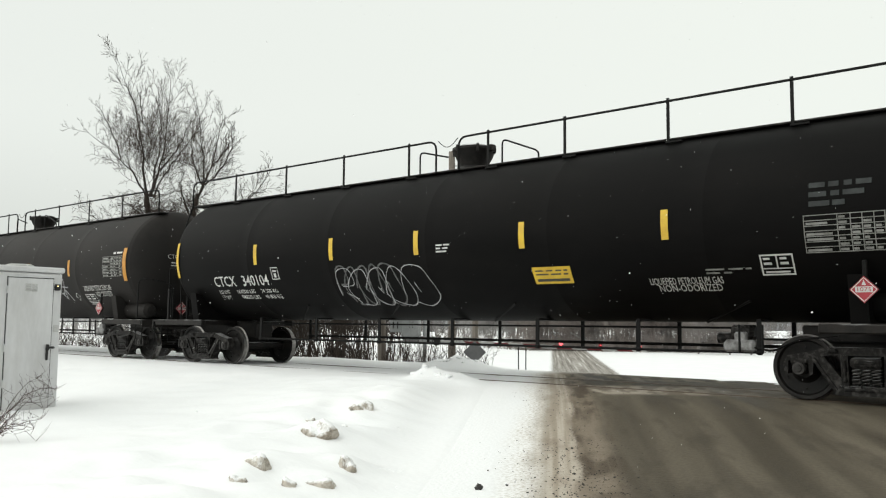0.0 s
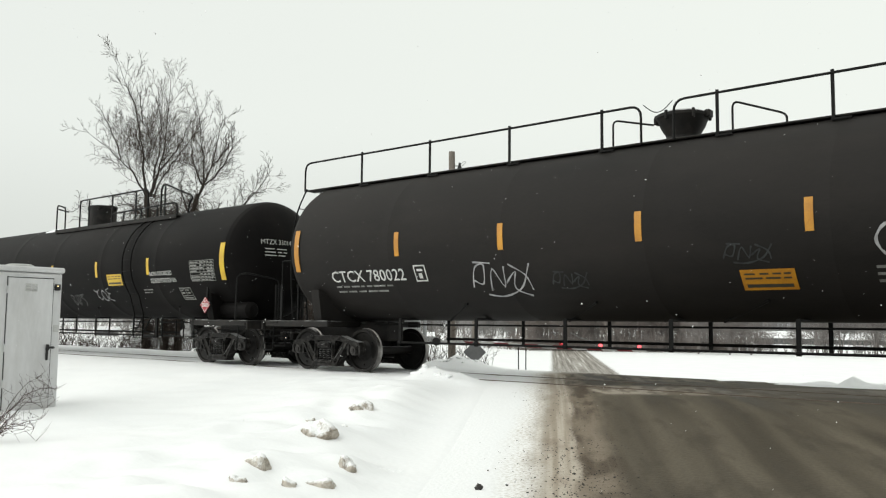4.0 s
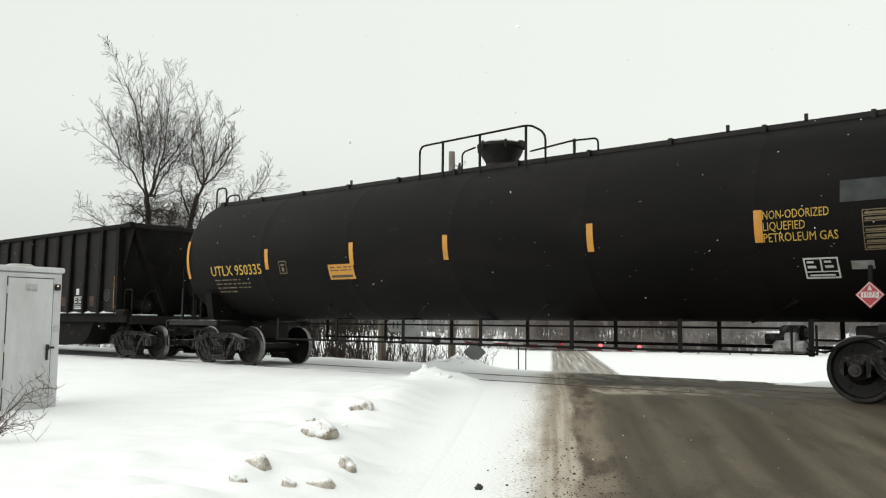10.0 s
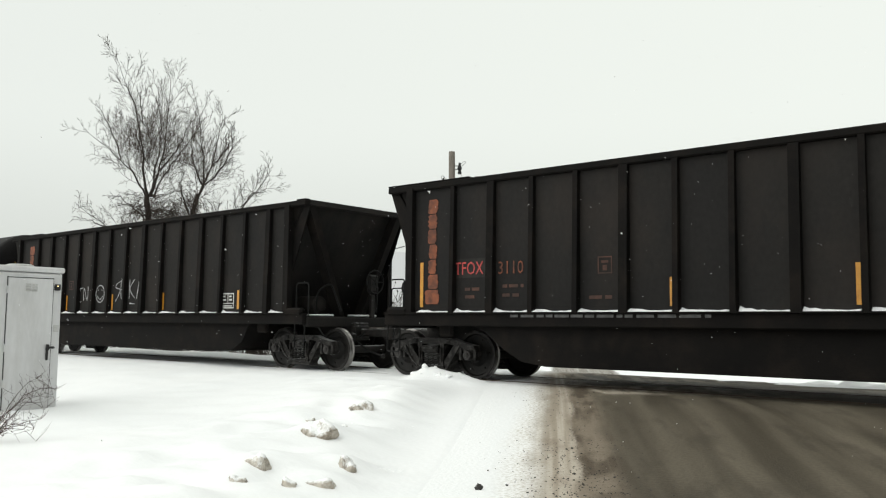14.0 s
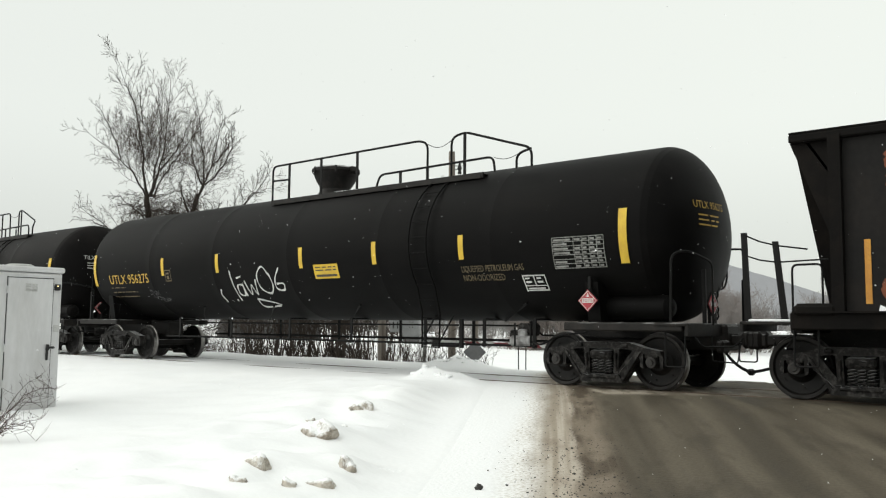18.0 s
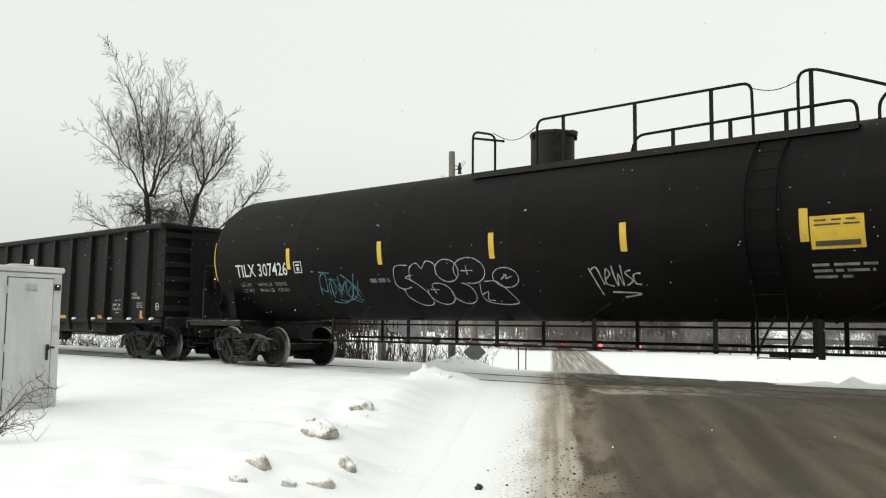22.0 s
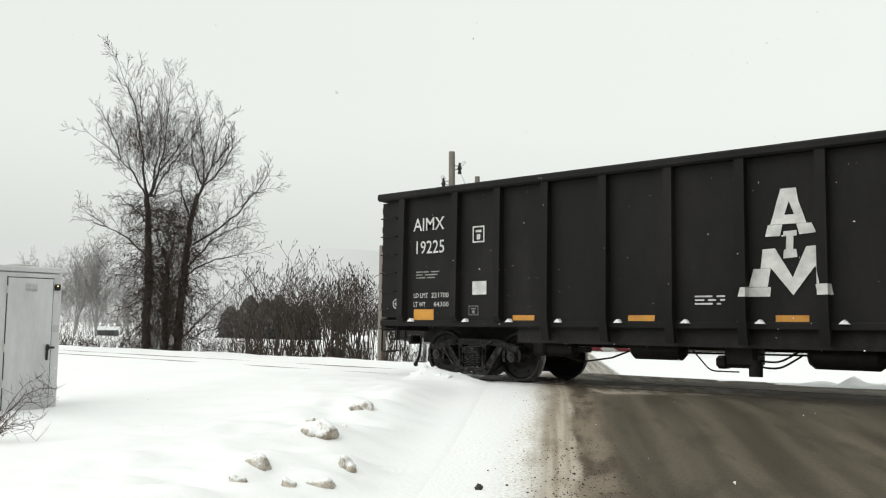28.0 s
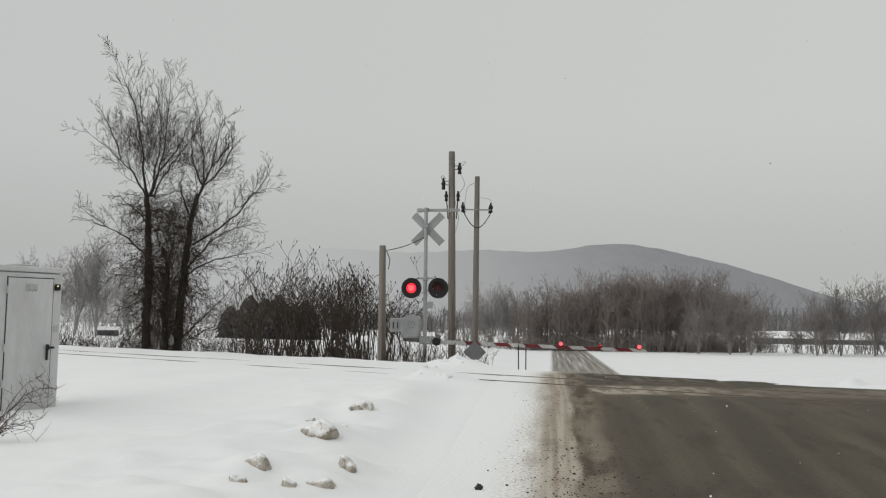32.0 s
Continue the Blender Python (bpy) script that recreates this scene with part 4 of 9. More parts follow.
def coal_gondola(key, label):
    """A high-side gondola with a tub between the trucks, sloped ends and end braces that meet at the middle sill."""
    x, half = CARS[key]
    car = thing("gondola_car", label, "gondola car", "cars of the train", pose(x, 0, 0))
    trucks(car, half)
    zt, zb, L, W = 3.64, 1.24, 6.75, 1.52
    posts = [(-5.66 if key == "e" else -5.41) + 0.88 * i for i in range(14)]
    for y in (-1, 1):
        part("side_sheet", Geo().box(0, y * W, (zt + zb) / 2, 2 * L, 0.03, zt - zb), GOND_BROWN, car)
        part("top_chord", Geo().box(0, y * (W + 0.03), zt + 0.01, 2 * 7.32, 0.16, 0.12, 0.02).box(-6.3, y * (W + 0.03), zt + 0.085, 2.04, 0.14, 0.03, 0.008).box(7.16, y * (W + 0.03), zt + 0.085, 0.3, 0.14, 0.03, 0.008), GOND_DARK, car)
        part("side_sill", Geo().box(0, y * (W + 0.06), zb - 0.12, 2 * 7.35, 0.14, 0.24, 0.02).box(0, y * (W + 0.1), zb + 0.0, 2 * 7.3, 0.2, 0.025), GOND_DARK, car)
        for i, rx in enumerate(posts):
            # every third post is broader
            w = 0.075 if i % 3 == 1 else 0.045
            part("side_post", Geo().prism([(y * (W + 0.02), zb + 0.01), (y * (W + 0.15), zb + 0.01), (y * (W + 0.1), zt - 0.04), (y * (W + 0.02), zt - 0.04)], rx - w, rx + w, "x"), GOND_DARK, car)
        for s in (-1, 1):
            part("corner_post", Geo().box(s * (L - 0.03), y * (W + 0.06), (zt + zb) / 2, 0.16, 0.14, zt - zb), GOND_DARK, car)
            # end brace from the top corner down to the platform's middle
            a, b = Vector((s * 7.24, y * 1.5, zt - 0.02)), Vector((s * 7.1, y * 0.35, 1.12))
            g = Geo()
            q = Vector((0, 0.13 * y, 0))
            g.add([a + Vector((s * 0.05, 0, 0)), a + Vector((s * 0.05, 0, 0)) - q * 1.6, b + Vector((s * 0.05, 0, 0)) - q, b + Vector((s * 0.05, 0, 0)),
                   a - Vector((s * 0.2, 0, 0)), a - Vector((s * 0.2, 0, 0)) - q * 1.6, b - Vector((s * 0.2, 0, 0)) - q, b - Vector((s * 0.2, 0, 0))],
                  [(0, 1, 2, 3), (7, 6, 5, 4), (0, 4, 5, 1), (1, 5, 6, 2), (2, 6, 7, 3), (3, 7, 4, 0)])
            part("end_brace", g, GOND_DARK, car)
            part("side_gusset", Geo().prism([(s * 6.7, zt - 0.03), (s * 7.34, zt - 0.03), (s * 6.79, zt - 1.45), (s * 6.7, zt - 1.5)], y * 1.485 - 0.015, y * 1.485 + 0.015), GOND_DARK, car)
            part("jacking_pad", Geo().box(s * 7.02, y * (W + 0.07), zb + 0.02, 0.56, 0.17, 0.2, 0.05), GOND_DARK, car)
    for s in (-1, 1):
        part("end_sheet", Geo().add([(s * 7.15, -1.5, zt), (s * 7.15, 1.5, zt), (s * 5.6, 1.5, 1.2), (s * 5.6, -1.5, 1.2), (s * 7.11, -1.5, zt), (s * 7.11, 1.5, zt), (s * 5.56, 1.5, 1.2), (s * 5.56, -1.5, 1.2)],
                                    [(0, 1, 2, 3), (7, 6, 5, 4), (0, 4, 5, 1), (1, 5, 6, 2), (2, 6, 7, 3), (3, 7, 4, 0)]), GOND_BROWN, car)
        part("end_chord", Geo().box(s * 7.26, 0, zt + 0.02, 0.14, 3.0, 0.13, 0.02), GOND_BROWN, car)
        part("end_sill", Geo().box(s * 7.3, 0, 1.06, 0.16, 3.1, 0.22, 0.02).box(s * 6.4, 0, 1.16, 1.9, 2.9, 0.05), GOND_BROWN, car)
        part("centre_sill", Geo().box(s * 6.5, 0, 0.86, 1.9, 0.5, 0.4, 0.03), GEAR_BLACK, car)
        coupler(car, s * 7.5, s, 0.9)
        for y in (-1, 1):
            hoop("grab_hoop", [(s * 6.95, y * 1.5, 1.15), (s * 6.95, y * 1.5, 1.9), (s * 7.35, y * 1.5, 1.9), (s * 7.35, y * 1.5, 1.15)], car, 0.016, 0.08)
            part("sill_step", Geo().tube(bend([(s * 7.0, y * 1.56, 1.05), (s * 7.0, y * 1.58, 0.5), (s * 7.32, y * 1.58, 0.5), (s * 7.32, y * 1.56, 1.05)], 0.05), 0.015, 6), RAIL_BLACK, car)
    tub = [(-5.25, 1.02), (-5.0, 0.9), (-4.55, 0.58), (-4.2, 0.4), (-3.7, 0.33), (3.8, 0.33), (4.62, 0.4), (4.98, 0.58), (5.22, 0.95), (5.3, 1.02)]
    # the tub takes the darkened copy: shade under the body is in its colour
    part("belly_tub", Geo().prism(tub, -1.47, 1.47), GOND_DARK, car, "belly tub darkened with the shade under the car")
    part("load_floor", Geo().box(0, 0, 1.3, 2 * 5.6, 2.9, 0.05), GOND_BROWN, car)
    for px in (-6.0, 5.6):
        part("tub_bracket", Geo().box(px, -1.35, 0.95, 0.35, 0.1, 0.3, 0.04), GOND_DARK, car)
    # snow that has settled unevenly on the sill between the posts
    rnd = random.Random(half * 100 + ord(key))
    for px in [posts[0] - 0.88] + posts:
        n, rows = 9, []
        for i in range(n + 1):
            f = i / n
            h = (0.01 + 0.034 * (1 - f) ** 3 + 0.014 * f ** 4) * rnd.uniform(0.6, 1.2)
            d = 0.13 + rnd.uniform(-0.05, 0.04)
            x = px + 0.06 + f * (0.74)
            rows.append([(x, -W - 0.016, zb + 0.012), (x, -W - 0.016, zb + 0.014 + h * 1.6), (x, -W - d * 0.6, zb + 0.014 + h * 0.8), (x, -W - d, zb + 0.012)])
        part("snow_ledge", Geo().quad_sheet(rows), SNOW_LEDGE, car, "thin ridge of settled snow")
    # rusty plate on the sloped front end, pipes and hand brake
    for k, (y0, y1, z0, z1) in enumerate(((-0.1, 0.75, 2.98, 3.12), (0.0, 0.7, 2.68, 2.86))):
        q = [Vector((5.6 + (z - 1.2) * 1.55 / 2.52 + 0.02, y, z)) for y, z in ((y0, z0), (y1, z0), (y1, z1), (y0, z1))]
        part("end_lettering", Geo().add(q, [(0, 1, 2, 3)]), END_RUST, car, "worn orange block of end lettering")
    for y in (-0.9, 0.95):
        part("brake_pipe", Geo().tube(bend([(6.9, y, 1.2), (6.95, y, 1.75), (7.2, y * 0.8, 1.95), (7.35, y * 0.6, 1.3)], 0.15), 0.022, 6), RAIL_BLACK, car)
    part("air_reservoir", Geo().lathe([(-0.4, 0.0), (-0.38, 0.13), (-0.3, 0.2), (0.3, 0.2), (0.38, 0.13), (0.4, 0.0)], (6.55, -0.75, 1.45), "x", 18), GOND_BROWN, car)
    part("snow_patch", Geo().box(7.0, -0.9, 1.21, 0.5, 0.5, 0.04, 0.015), SNOW_LEDGE, car, "snow on the end platform")
    part("snow_patch", Geo().box(7.1, 0.35, 1.21, 0.4, 0.6, 0.05, 0.02), SNOW_LEDGE, car, "snow on the end platform")
    # small end platform at the rear of the second car with its leaning posts and rods
    if key == "f":
        part("crossover_platform", Geo().box(-7.75, -0.75, 1.09, 0.76, 1.4, 0.05, 0.01).box(-8.1, -0.75, 1.04, 0.05, 1.4, 0.14, 0.01), GEAR_BLACK, car)
        part("snow_patch", Geo().box(-7.74, -0.9, 1.13, 0.6, 0.9, 0.035, 0.012), SNOW_LEDGE, car, "snow on the end platform")
        for xb, xt, top in ((-8.05, -8.09, 2.41), (-7.52, -7.64, 2.26)):
            part("platform_post", Geo().prism([(xb - 0.045, 1.06), (xb + 0.045, 1.06), (xt + 0.04, top), (xt - 0.04, top)], -1.33, -1.29), RAIL_BLACK, car)
        for za, zm, zc, xc in ((2.38, 2.2, 2.12, -7.17), (2.08, 1.96, 1.97, -6.9)):
            part("platform_rod", Geo().tube([(-8.09, -1.31, za), (-7.86, -1.31, (za + zm) / 2 - 0.02), (-7.62, -1.31, zm), (xc, -1.4, zc)], 0.013, 6), RAIL_BLACK, car)
    # hand brake wheel and box on the front end
    wheel = part("brake_wheel", Geo().tube([(7.42, 0.45 + 0.27 * math.cos(a), 2.0 + 0.27 * math.sin(a)) for a in [k * math.pi / 10 for k in range(20)]], 0.018, 6, True), RAIL_BLACK, car)
    for k in range(5):
        a = k * 2 * math.pi / 5
        part("spoke", Geo().tube([(7.43, 0.45, 2.0), (7.42, 0.45 + 0.26 * math.cos(a), 2.0 + 0.26 * math.sin(a))], 0.01, 5), RAIL_BLACK, wheel)
    part("gear_case", Geo().box(7.33, 0.45, 1.96, 0.14, 0.3, 0.42, 0.04).box(7.33, 0.45, 1.4, 0.08, 0.12, 0.6, 0.01), GEAR_BLACK, car)
    return car


RIBS = (-7.1, -5.77, -4.8, -3.8, -2.69, -1.57, -0.46, 0.65, 1.76, 2.87, 4.0, 4.93, 5.94, 7.06)


def scrap_gondola(key, label):
    """A straight-sided gondola with tapered posts and ribbed ends."""
    x, half = CARS[key]
    car = thing("gondola_car", label, "gondola car", "cars of the train", pose(x, 0, 0))
    trucks(car, half)
    zt, zb, L, W = 3.5, 1.08, 7.72, 1.56
    ribs = RIBS
    for y in (-1, 1):
        part("side_sheet", Geo().box(0, y * W, (zt + zb) / 2, 2 * L - 0.8, 0.03, zt - zb), GOND_BLACK, car)
        part("top_chord", Geo().box(0, y * (W + 0.06), zt + 0.02, 2 * L + 0.06, 0.22, 0.14, 0.03), GOND_BLACK, car)
        part("side_sill", Geo().box(0, y * (W - 0.02), zb - 0.03, 2 * L, 0.16, 0.12, 0.02), GOND_BLACK, car)
        for rx in ribs:
            low = 0.78 if abs(rx) < half - 1.1 else zb
            g = Geo()
            o = [(y * (W + 0.015), low), (y * (W + 0.1), low), (y * (W + 0.17), zb + 0.1), (y * (W + 0.13), zt - 0.05), (y * (W + 0.015), zt - 0.05)]
            g.prism(o, rx - 0.07, rx + 0.07, "x")
            part("side_post", g, GOND_BLACK, car)
            part("post_gusset", Geo().prism([(rx + 0.17, zb + 0.0), (rx + 0.31, zb + 0.0), (rx + 0.24, zb + 0.06)], y * (W + 0.02), y * (W + 0.12)), SNOW_LEDGE, car, "triangle of snow on the post foot")
        part("lower_skirt", Geo().box(0, y * (W - 0.12), 0.9, 2 * half - 2.6, 0.04, 0.34), GEAR_BLACK, car)
        for s in (-1, 1):
            part("corner_post", Geo().box(s * (L - 0.2), y * (W - 0.02), (zt + zb) / 2, 0.4, 0.05, zt - zb - 0.16), GOND_BLACK, car)
            part("sill_step", Geo().tube(bend([(s * (L - 0.45), y * 1.58, zb), (s * (L - 0.45), y * 1.6, 0.5), (s * (L - 0.05), y * 1.6, 0.5), (s * (L - 0.05), y * 1.58, zb)], 0.05), 0.016, 6), RAIL_BLACK, car)
    for s in (-1, 1):
        part("end_sheet", Geo().box(s * (L - 0.12), 0, (zt + zb) / 2, 0.04, 2 * W - 0.06, zt - zb), GOND_BLACK, car)
        for i in range(6):
            z = zt - 0.22 - i * 0.38
            for y0, y1 in ((-W + 0.03, -W + 0.75), (W - 0.75, W - 0.03)):
                part("end_rib", Geo().box(s * (L - 0.02), (y0 + y1) / 2, z, 0.18, y1 - y0, 0.14, 0.02), GOND_BLACK, car)
        part("end_panel", Geo().box(s * (L - 0.04), 0, (zt + zb) / 2, 0.12, 2 * W - 1.5, zt - zb - 0.05, 0.01), GOND_BLACK, car)
        part("end_chord", Geo().box(s * (L - 0.02), 0, zt + 0.02, 0.2, 2 * W, 0.13, 0.03), GOND_BLACK, car)
        part("end_sill", Geo().box(s * (L + 0.02), 0, zb - 0.06, 0.14, 3.0, 0.26, 0.02), GEAR_BLACK, car)
        coupler(car, s * (L + 0.1), s, 0.78, key == "j" and s < 0)
        for i in range(7):
            z = zt - 0.4 - i * 0.36
            part("rung", Geo().tube(bend([(s * (L - 0.42), -W - 0.02, z), (s * (L - 0.42), -W - 0.09, z), (s * (L - 0.02), -W - 0.09, z), (s * (L - 0.02), -W - 0.02, z)], 0.03), 0.011, 6), RAIL_BLACK, car)
    # brake gear hung low between the trucks
    part("brake_valve", Geo().box(-0.75, -0.85, 0.6, 0.5, 0.4, 0.36, 0.06).box(-1.05, -0.9, 0.5, 0.2, 0.25, 0.2, 0.05).lathe([(-0.12, 0.1), (0.12, 0.1)], (-0.55, -0.95, 0.42), "z", 12), GEAR_BLACK, car)
    part("brake_pipe", Geo().tube(bend([(-1.6, -0.9, 0.72), (-1.25, -0.95, 0.36), (-0.8, -0.95, 0.36)], 0.1), 0.012, 5), RAIL_BLACK, car)
    for dz in (0.0, 0.09):
        part("brake_pipe", Geo().tube(bend([(-0.55, -0.9, 0.45 + dz), (-0.2, -0.95, 0.42 + dz), (0.1, -0.9, 0.62 + dz)], 0.15), 0.016, 5), RAIL_BLACK, car)
    part("equalizer_tank", Geo().lathe([(-0.55, 0.0), (-0.5, 0.12), (-0.42, 0.18), (0.42, 0.18), (0.5, 0.12), (0.55, 0.0)], (0.7, -0.85, 0.62), "x", 18), GEAR_BLACK, car)
    part("centre_sill", Geo().box(0, 0, 0.85, 2 * L - 0.4, 0.5, 0.4, 0.03), GEAR_BLACK, car)
    part("floor_plate", Geo().box(0, 0, zb - 0.02, 2 * L - 0.4, 2 * W - 0.1, 0.06), GEAR_BLACK, car)
    wheel = part("brake_wheel", Geo().tube([(L + 0.2, 0.25 + 0.28 * math.cos(a), 2.15 + 0.28 * math.sin(a)) for a in [k * math.pi / 12 for k in range(24)]], 0.018, 6, True), RAIL_BLACK, car)
    for k in range(6):
        a = k * math.pi / 3
        part("spoke", Geo().tube([(L + 0.21, 0.25, 2.15), (L + 0.2, 0.25 + 0.27 * math.cos(a), 2.15 + 0.27 * math.sin(a))], 0.011, 5), RAIL_BLACK, wheel)
    part("gear_case", Geo().box(L + 0.1, 0.1, 2.1, 0.14, 0.5, 0.42, 0.05), GEAR_BLACK, car)
    part("brake_chain", Geo().tube([(L + 0.12 + 0.015 * (k % 2), 0.05, 1.9 - 0.06 * k) for k in range(13)], 0.016, 5), RAIL_BLACK, car)
    for dy in (0.86, 0.98):
        part("end_handrail", Geo().box(L + 0.1, dy, 1.72, 0.05, 0.05, 1.35, 0.01), RAIL_BLACK, car)
    part("cable_loop", Geo().tube([(L + 0.06, -0.6 + 0.2 * k, 2.62 - 0.14 * math.sin(math.pi * k / 8)) for k in range(9)], 0.01, 5), RAIL_BLACK, car)
    part("brake_cylinder", Geo().lathe([(-0.3, 0.14), (0.3, 0.14), (0.36, 0.06), (0.6, 0.05)], (-4.1, -0.7, 0.62), "x", 16).box(-4.45, -0.75, 0.66, 0.28, 0.3, 0.34, 0.05), GEAR_BLACK, car)
    part("air_reservoir", Geo().lathe([(-0.5, 0.0), (-0.47, 0.1), (-0.4, 0.17), (0.4, 0.17), (0.47, 0.1), (0.5, 0.0)], (-2.2, -0.75, 0.66), "x", 18), GEAR_BLACK, car)
    part("brake_pipe", Geo().tube([(-4.0, -0.8, 0.5), (-3.5, -0.95, 0.42), (-3.0, -0.85, 0.5), (-2.7, -0.8, 0.62)], 0.016, 6).tube([(-2, -0.9, 0.62), (4.6, -0.9, 0.66)], 0.016, 6), RAIL_BLACK, car)
    return car


car_a = long_rail_tank("a", "black pressure tank car with full-length crown handrails and pale graffiti")
car_b = long_rail_tank("b", "weathered black pressure tank car with crown handrails and white graffiti")
car_c = platform_tank("c", "black tank car with short railed platform, white lettering and graffiti", 0.12, TANK_GREY)
car_d = board_tank("d", "black tank car with full-length running board and yellow lettering")
car_e = coal_gondola("e", "charcoal-black high-side gondola with faded orange lettering, snow on its sill")
car_f = coal_gondola("f", "charcoal-black high-side gondola with white scrawled graffiti, snow on its sill")
car_g = platform_tank("g", "black tank car with yellow lettering and white sprayed tag", 0.12, TANK_BLACK, True)
car_h = platform_tank("h", "black tank car with white lettering and bubble graffiti", 0.1, TANK_GREY)
car_i = scrap_gondola("i", "black straight-sided gondola with white emblem on its side")
car_j = scrap_gondola("j", "black straight-sided gondola with white emblem, last car of the train")
TRAIN = [(car_a, "a"), (car_b, "b"), (car_c, "c"), (car_d, "d"), (car_e, "e"), (car_f, "f"), (car_g, "g"), (car_h, "h"), (car_i, "i"), (car_j, "j")]

# ---- lettering, tape, panels and paint on the cars ----
def tape(car, skin, xs, z0, z1, mat, w=0.12):
    for x in xs:
        part("reflective_stripe", patch(skin, x - w / 2, x + w / 2, z0, z1, 0.02 if w > 0.13 else 0.008, 4 if w > 0.13 else 1), mat, car)


def phone_panel(car, skin, x0, x1, z0, z1, mat=None):
    """The yellow notice: its writing stays as bars."""
    p = part("notice_panel", patch(skin, x0, x1, z0, z1, 0.008, 1, 3), mat or YELLOW, car, "yellow notice panel")
    bars("notice_lines", lambda x, z, off: skin(x, z, off + 0.006), x0 + 0.06, z1 - 0.05, [x1 - x0 - 0.12] * 2, DARK_INK, p, 0.03, 0.06, seed=8)
    g = patch(skin, x0 + 0.06, x1 - 0.06, z0 + 0.04, z0 + 0.04 + 0.16 * (z1 - z0), 0.014, 1, 1)
    part("number_bar", g, DARK_INK, p)


def gas_lines(car, skin, x, z, h, mat, order=("LIQUEFIED PETROLEUM GAS", "NON-ODORIZED"), widths=(1.2, 1.0), gap=0.15, shift=(0.0, 0.0)):
    for i, (text, w) in enumerate(zip(order, widths)):
        words("cargo_lettering", text, skin, x + shift[i], z - i * gap, h, mat, car, w, cut=0)


def squash(lines, kx, kz):
    return [[(a * kx, b * kz) for a, b in l] for l in lines]


def head_lines(car, half, mat, text, y0, z, w, plac=True):
    """The car's number and capacity lines on the bulged front end."""
    sk = head_skin(half, 1)
    words("end_lettering", text, sk, y0 + 0.1, z, 0.12, mat, car, w * 0.82, cut=0.06, off=0.012)
    bars("capacity_stencil", sk, y0 + 0.2, z - 0.1, [w * 0.6, w * 0.55, w * 0.5], mat, car, 0.03, 0.08, seed=5)


DARK_INK = shader("black_print", (0.03, 0.028, 0.02), 0.6, 0, (0.05, 0.045, 0.03), 5, 50, 0.0)
RUST_INK = shader("faint_rust_print", (0.07, 0.026, 0.014), 0.8, 0, (0.022, 0.013, 0.01), 4, 50, 0.0)
GHOST_INK = shader("ghost_of_old_lettering", (0.032, 0.037, 0.037), 0.8, 0, (0.014, 0.016, 0.016), 5, 50, 0.0)
TAN_INK = shader("faded_tan_print", (0.14, 0.105, 0.055), 0.7, 0, (0.09, 0.07, 0.04), 5, 50, 0.0)
SCRAWL = [[(0.0, 0.3), (0.05, 0.95), (0.3, 1.0), (0.35, 0.6), (0.1, 0.55)], [(0.3, 0.1), (0.2, 0.5), (0.42, 0.95), (0.62, 0.9), (0.6, 0.1), (0.35, 0.05)],
          [(0.55, 0.45), (0.75, 0.95), (0.98, 0.92), (0.95, 0.1), (0.72, 0.1), (0.62, 0.5)], [(0.9, 0.3), (1.1, 1.0), (1.3, 0.9), (1.45, 0.35), (1.3, 0.02), (1.02, 0.12), (0.9, 0.35)],
          [(1.25, 0.3), (1.35, 0.98), (1.65, 1.0), (1.78, 0.7), (1.85, 0.25), (1.6, 0.0), (1.38, 0.1)], [(0.15, 0.35), (0.3, 0.2)], [(0.8, 0.5), (0.85, 0.35)], [(1.5, 0.6), (1.55, 0.35)]]
TAG = [[(0.0, 0.3), (0.12, 0.85), (0.28, 0.9), (0.2, 0.4), (0.05, 0.5)], [(0.3, 0.2), (0.42, 0.8), (0.55, 0.3), (0.62, 0.85)], [(0.6, 0.4), (0.8, 0.7), (0.72, 0.25), (0.95, 0.05)],
       [(0.2, 0.1), (0.5, 0.05), (0.85, 0.3), (1.05, 0.9)], [(0.7, 0.9), (0.95, 0.6), (1.0, 0.2)], [(0.1, 1.0), (0.4, 0.95)]]



def slid(skin, left, right=0.0, all_x=0.0):
    """Markings towards the rear sit a little further forward on the side, and so do some at the front."""
    return lambda x, z, off: skin(x + all_x + left * max(0.0, min(1.0, (2.0 - x) / 9.0)) + (right if x > 4.9 else 0.0), z, off)


sk = slid(tank_skin, 0.2)
# first car
girth(*SHELL["a"])
tape(car_a, sk, (-5.27, -2.63, -0.15, 2.38, 5.06), 2.36, 2.82, YELLOW)
tape(car_a, sk, (-8.5, 8.4), 2.15, 3.02, YELLOW, 0.15)
words("car_number", "CTCX", sk, -7.06, 1.9, 0.23, WHITE_INK, car_a, 0.86, bold=0.006)
words("car_number", "340104", sk, -5.93, 1.9, 0.23, WHITE_INK, car_a, 1.0, bold=0.006)
for i, row in enumerate((("LD LMT", "164200 LBS", "74 500 KG"), ("LT WT", "98800 LBS", "44 800 KG"))):
    for text, x, w in zip(row, (-7.0, -6.3 + 0.1 * i, -5.35 + 0.05 * i), (0.42 - 0.06 * i, 0.7, 0.62)):
        words("weight_lettering", text, sk, x, 1.73 - 0.125 * i, 0.085, WHITE_INK, car_a, w, cut=0, off=0.016)
frame_box(sk, -4.75, 2.01, 0.26, 0.27, 0.02, car_a, False)
bars("stencil_text", sk, 0.37, 2.53, [0.34, 0.3, 0.26], WHITE_INK, car_a, 0.035, 0.06, seed=4)
phone_panel(car_a, sk, 2.51, 3.28, 1.75, 2.03)
strokes("graffiti", sk, squash(SCRAWL, 1.0, 0.78), 0.045, DIM_CHALK, car_a, "pale outlined bubble graffiti", -2.6, 1.42, 1.0)
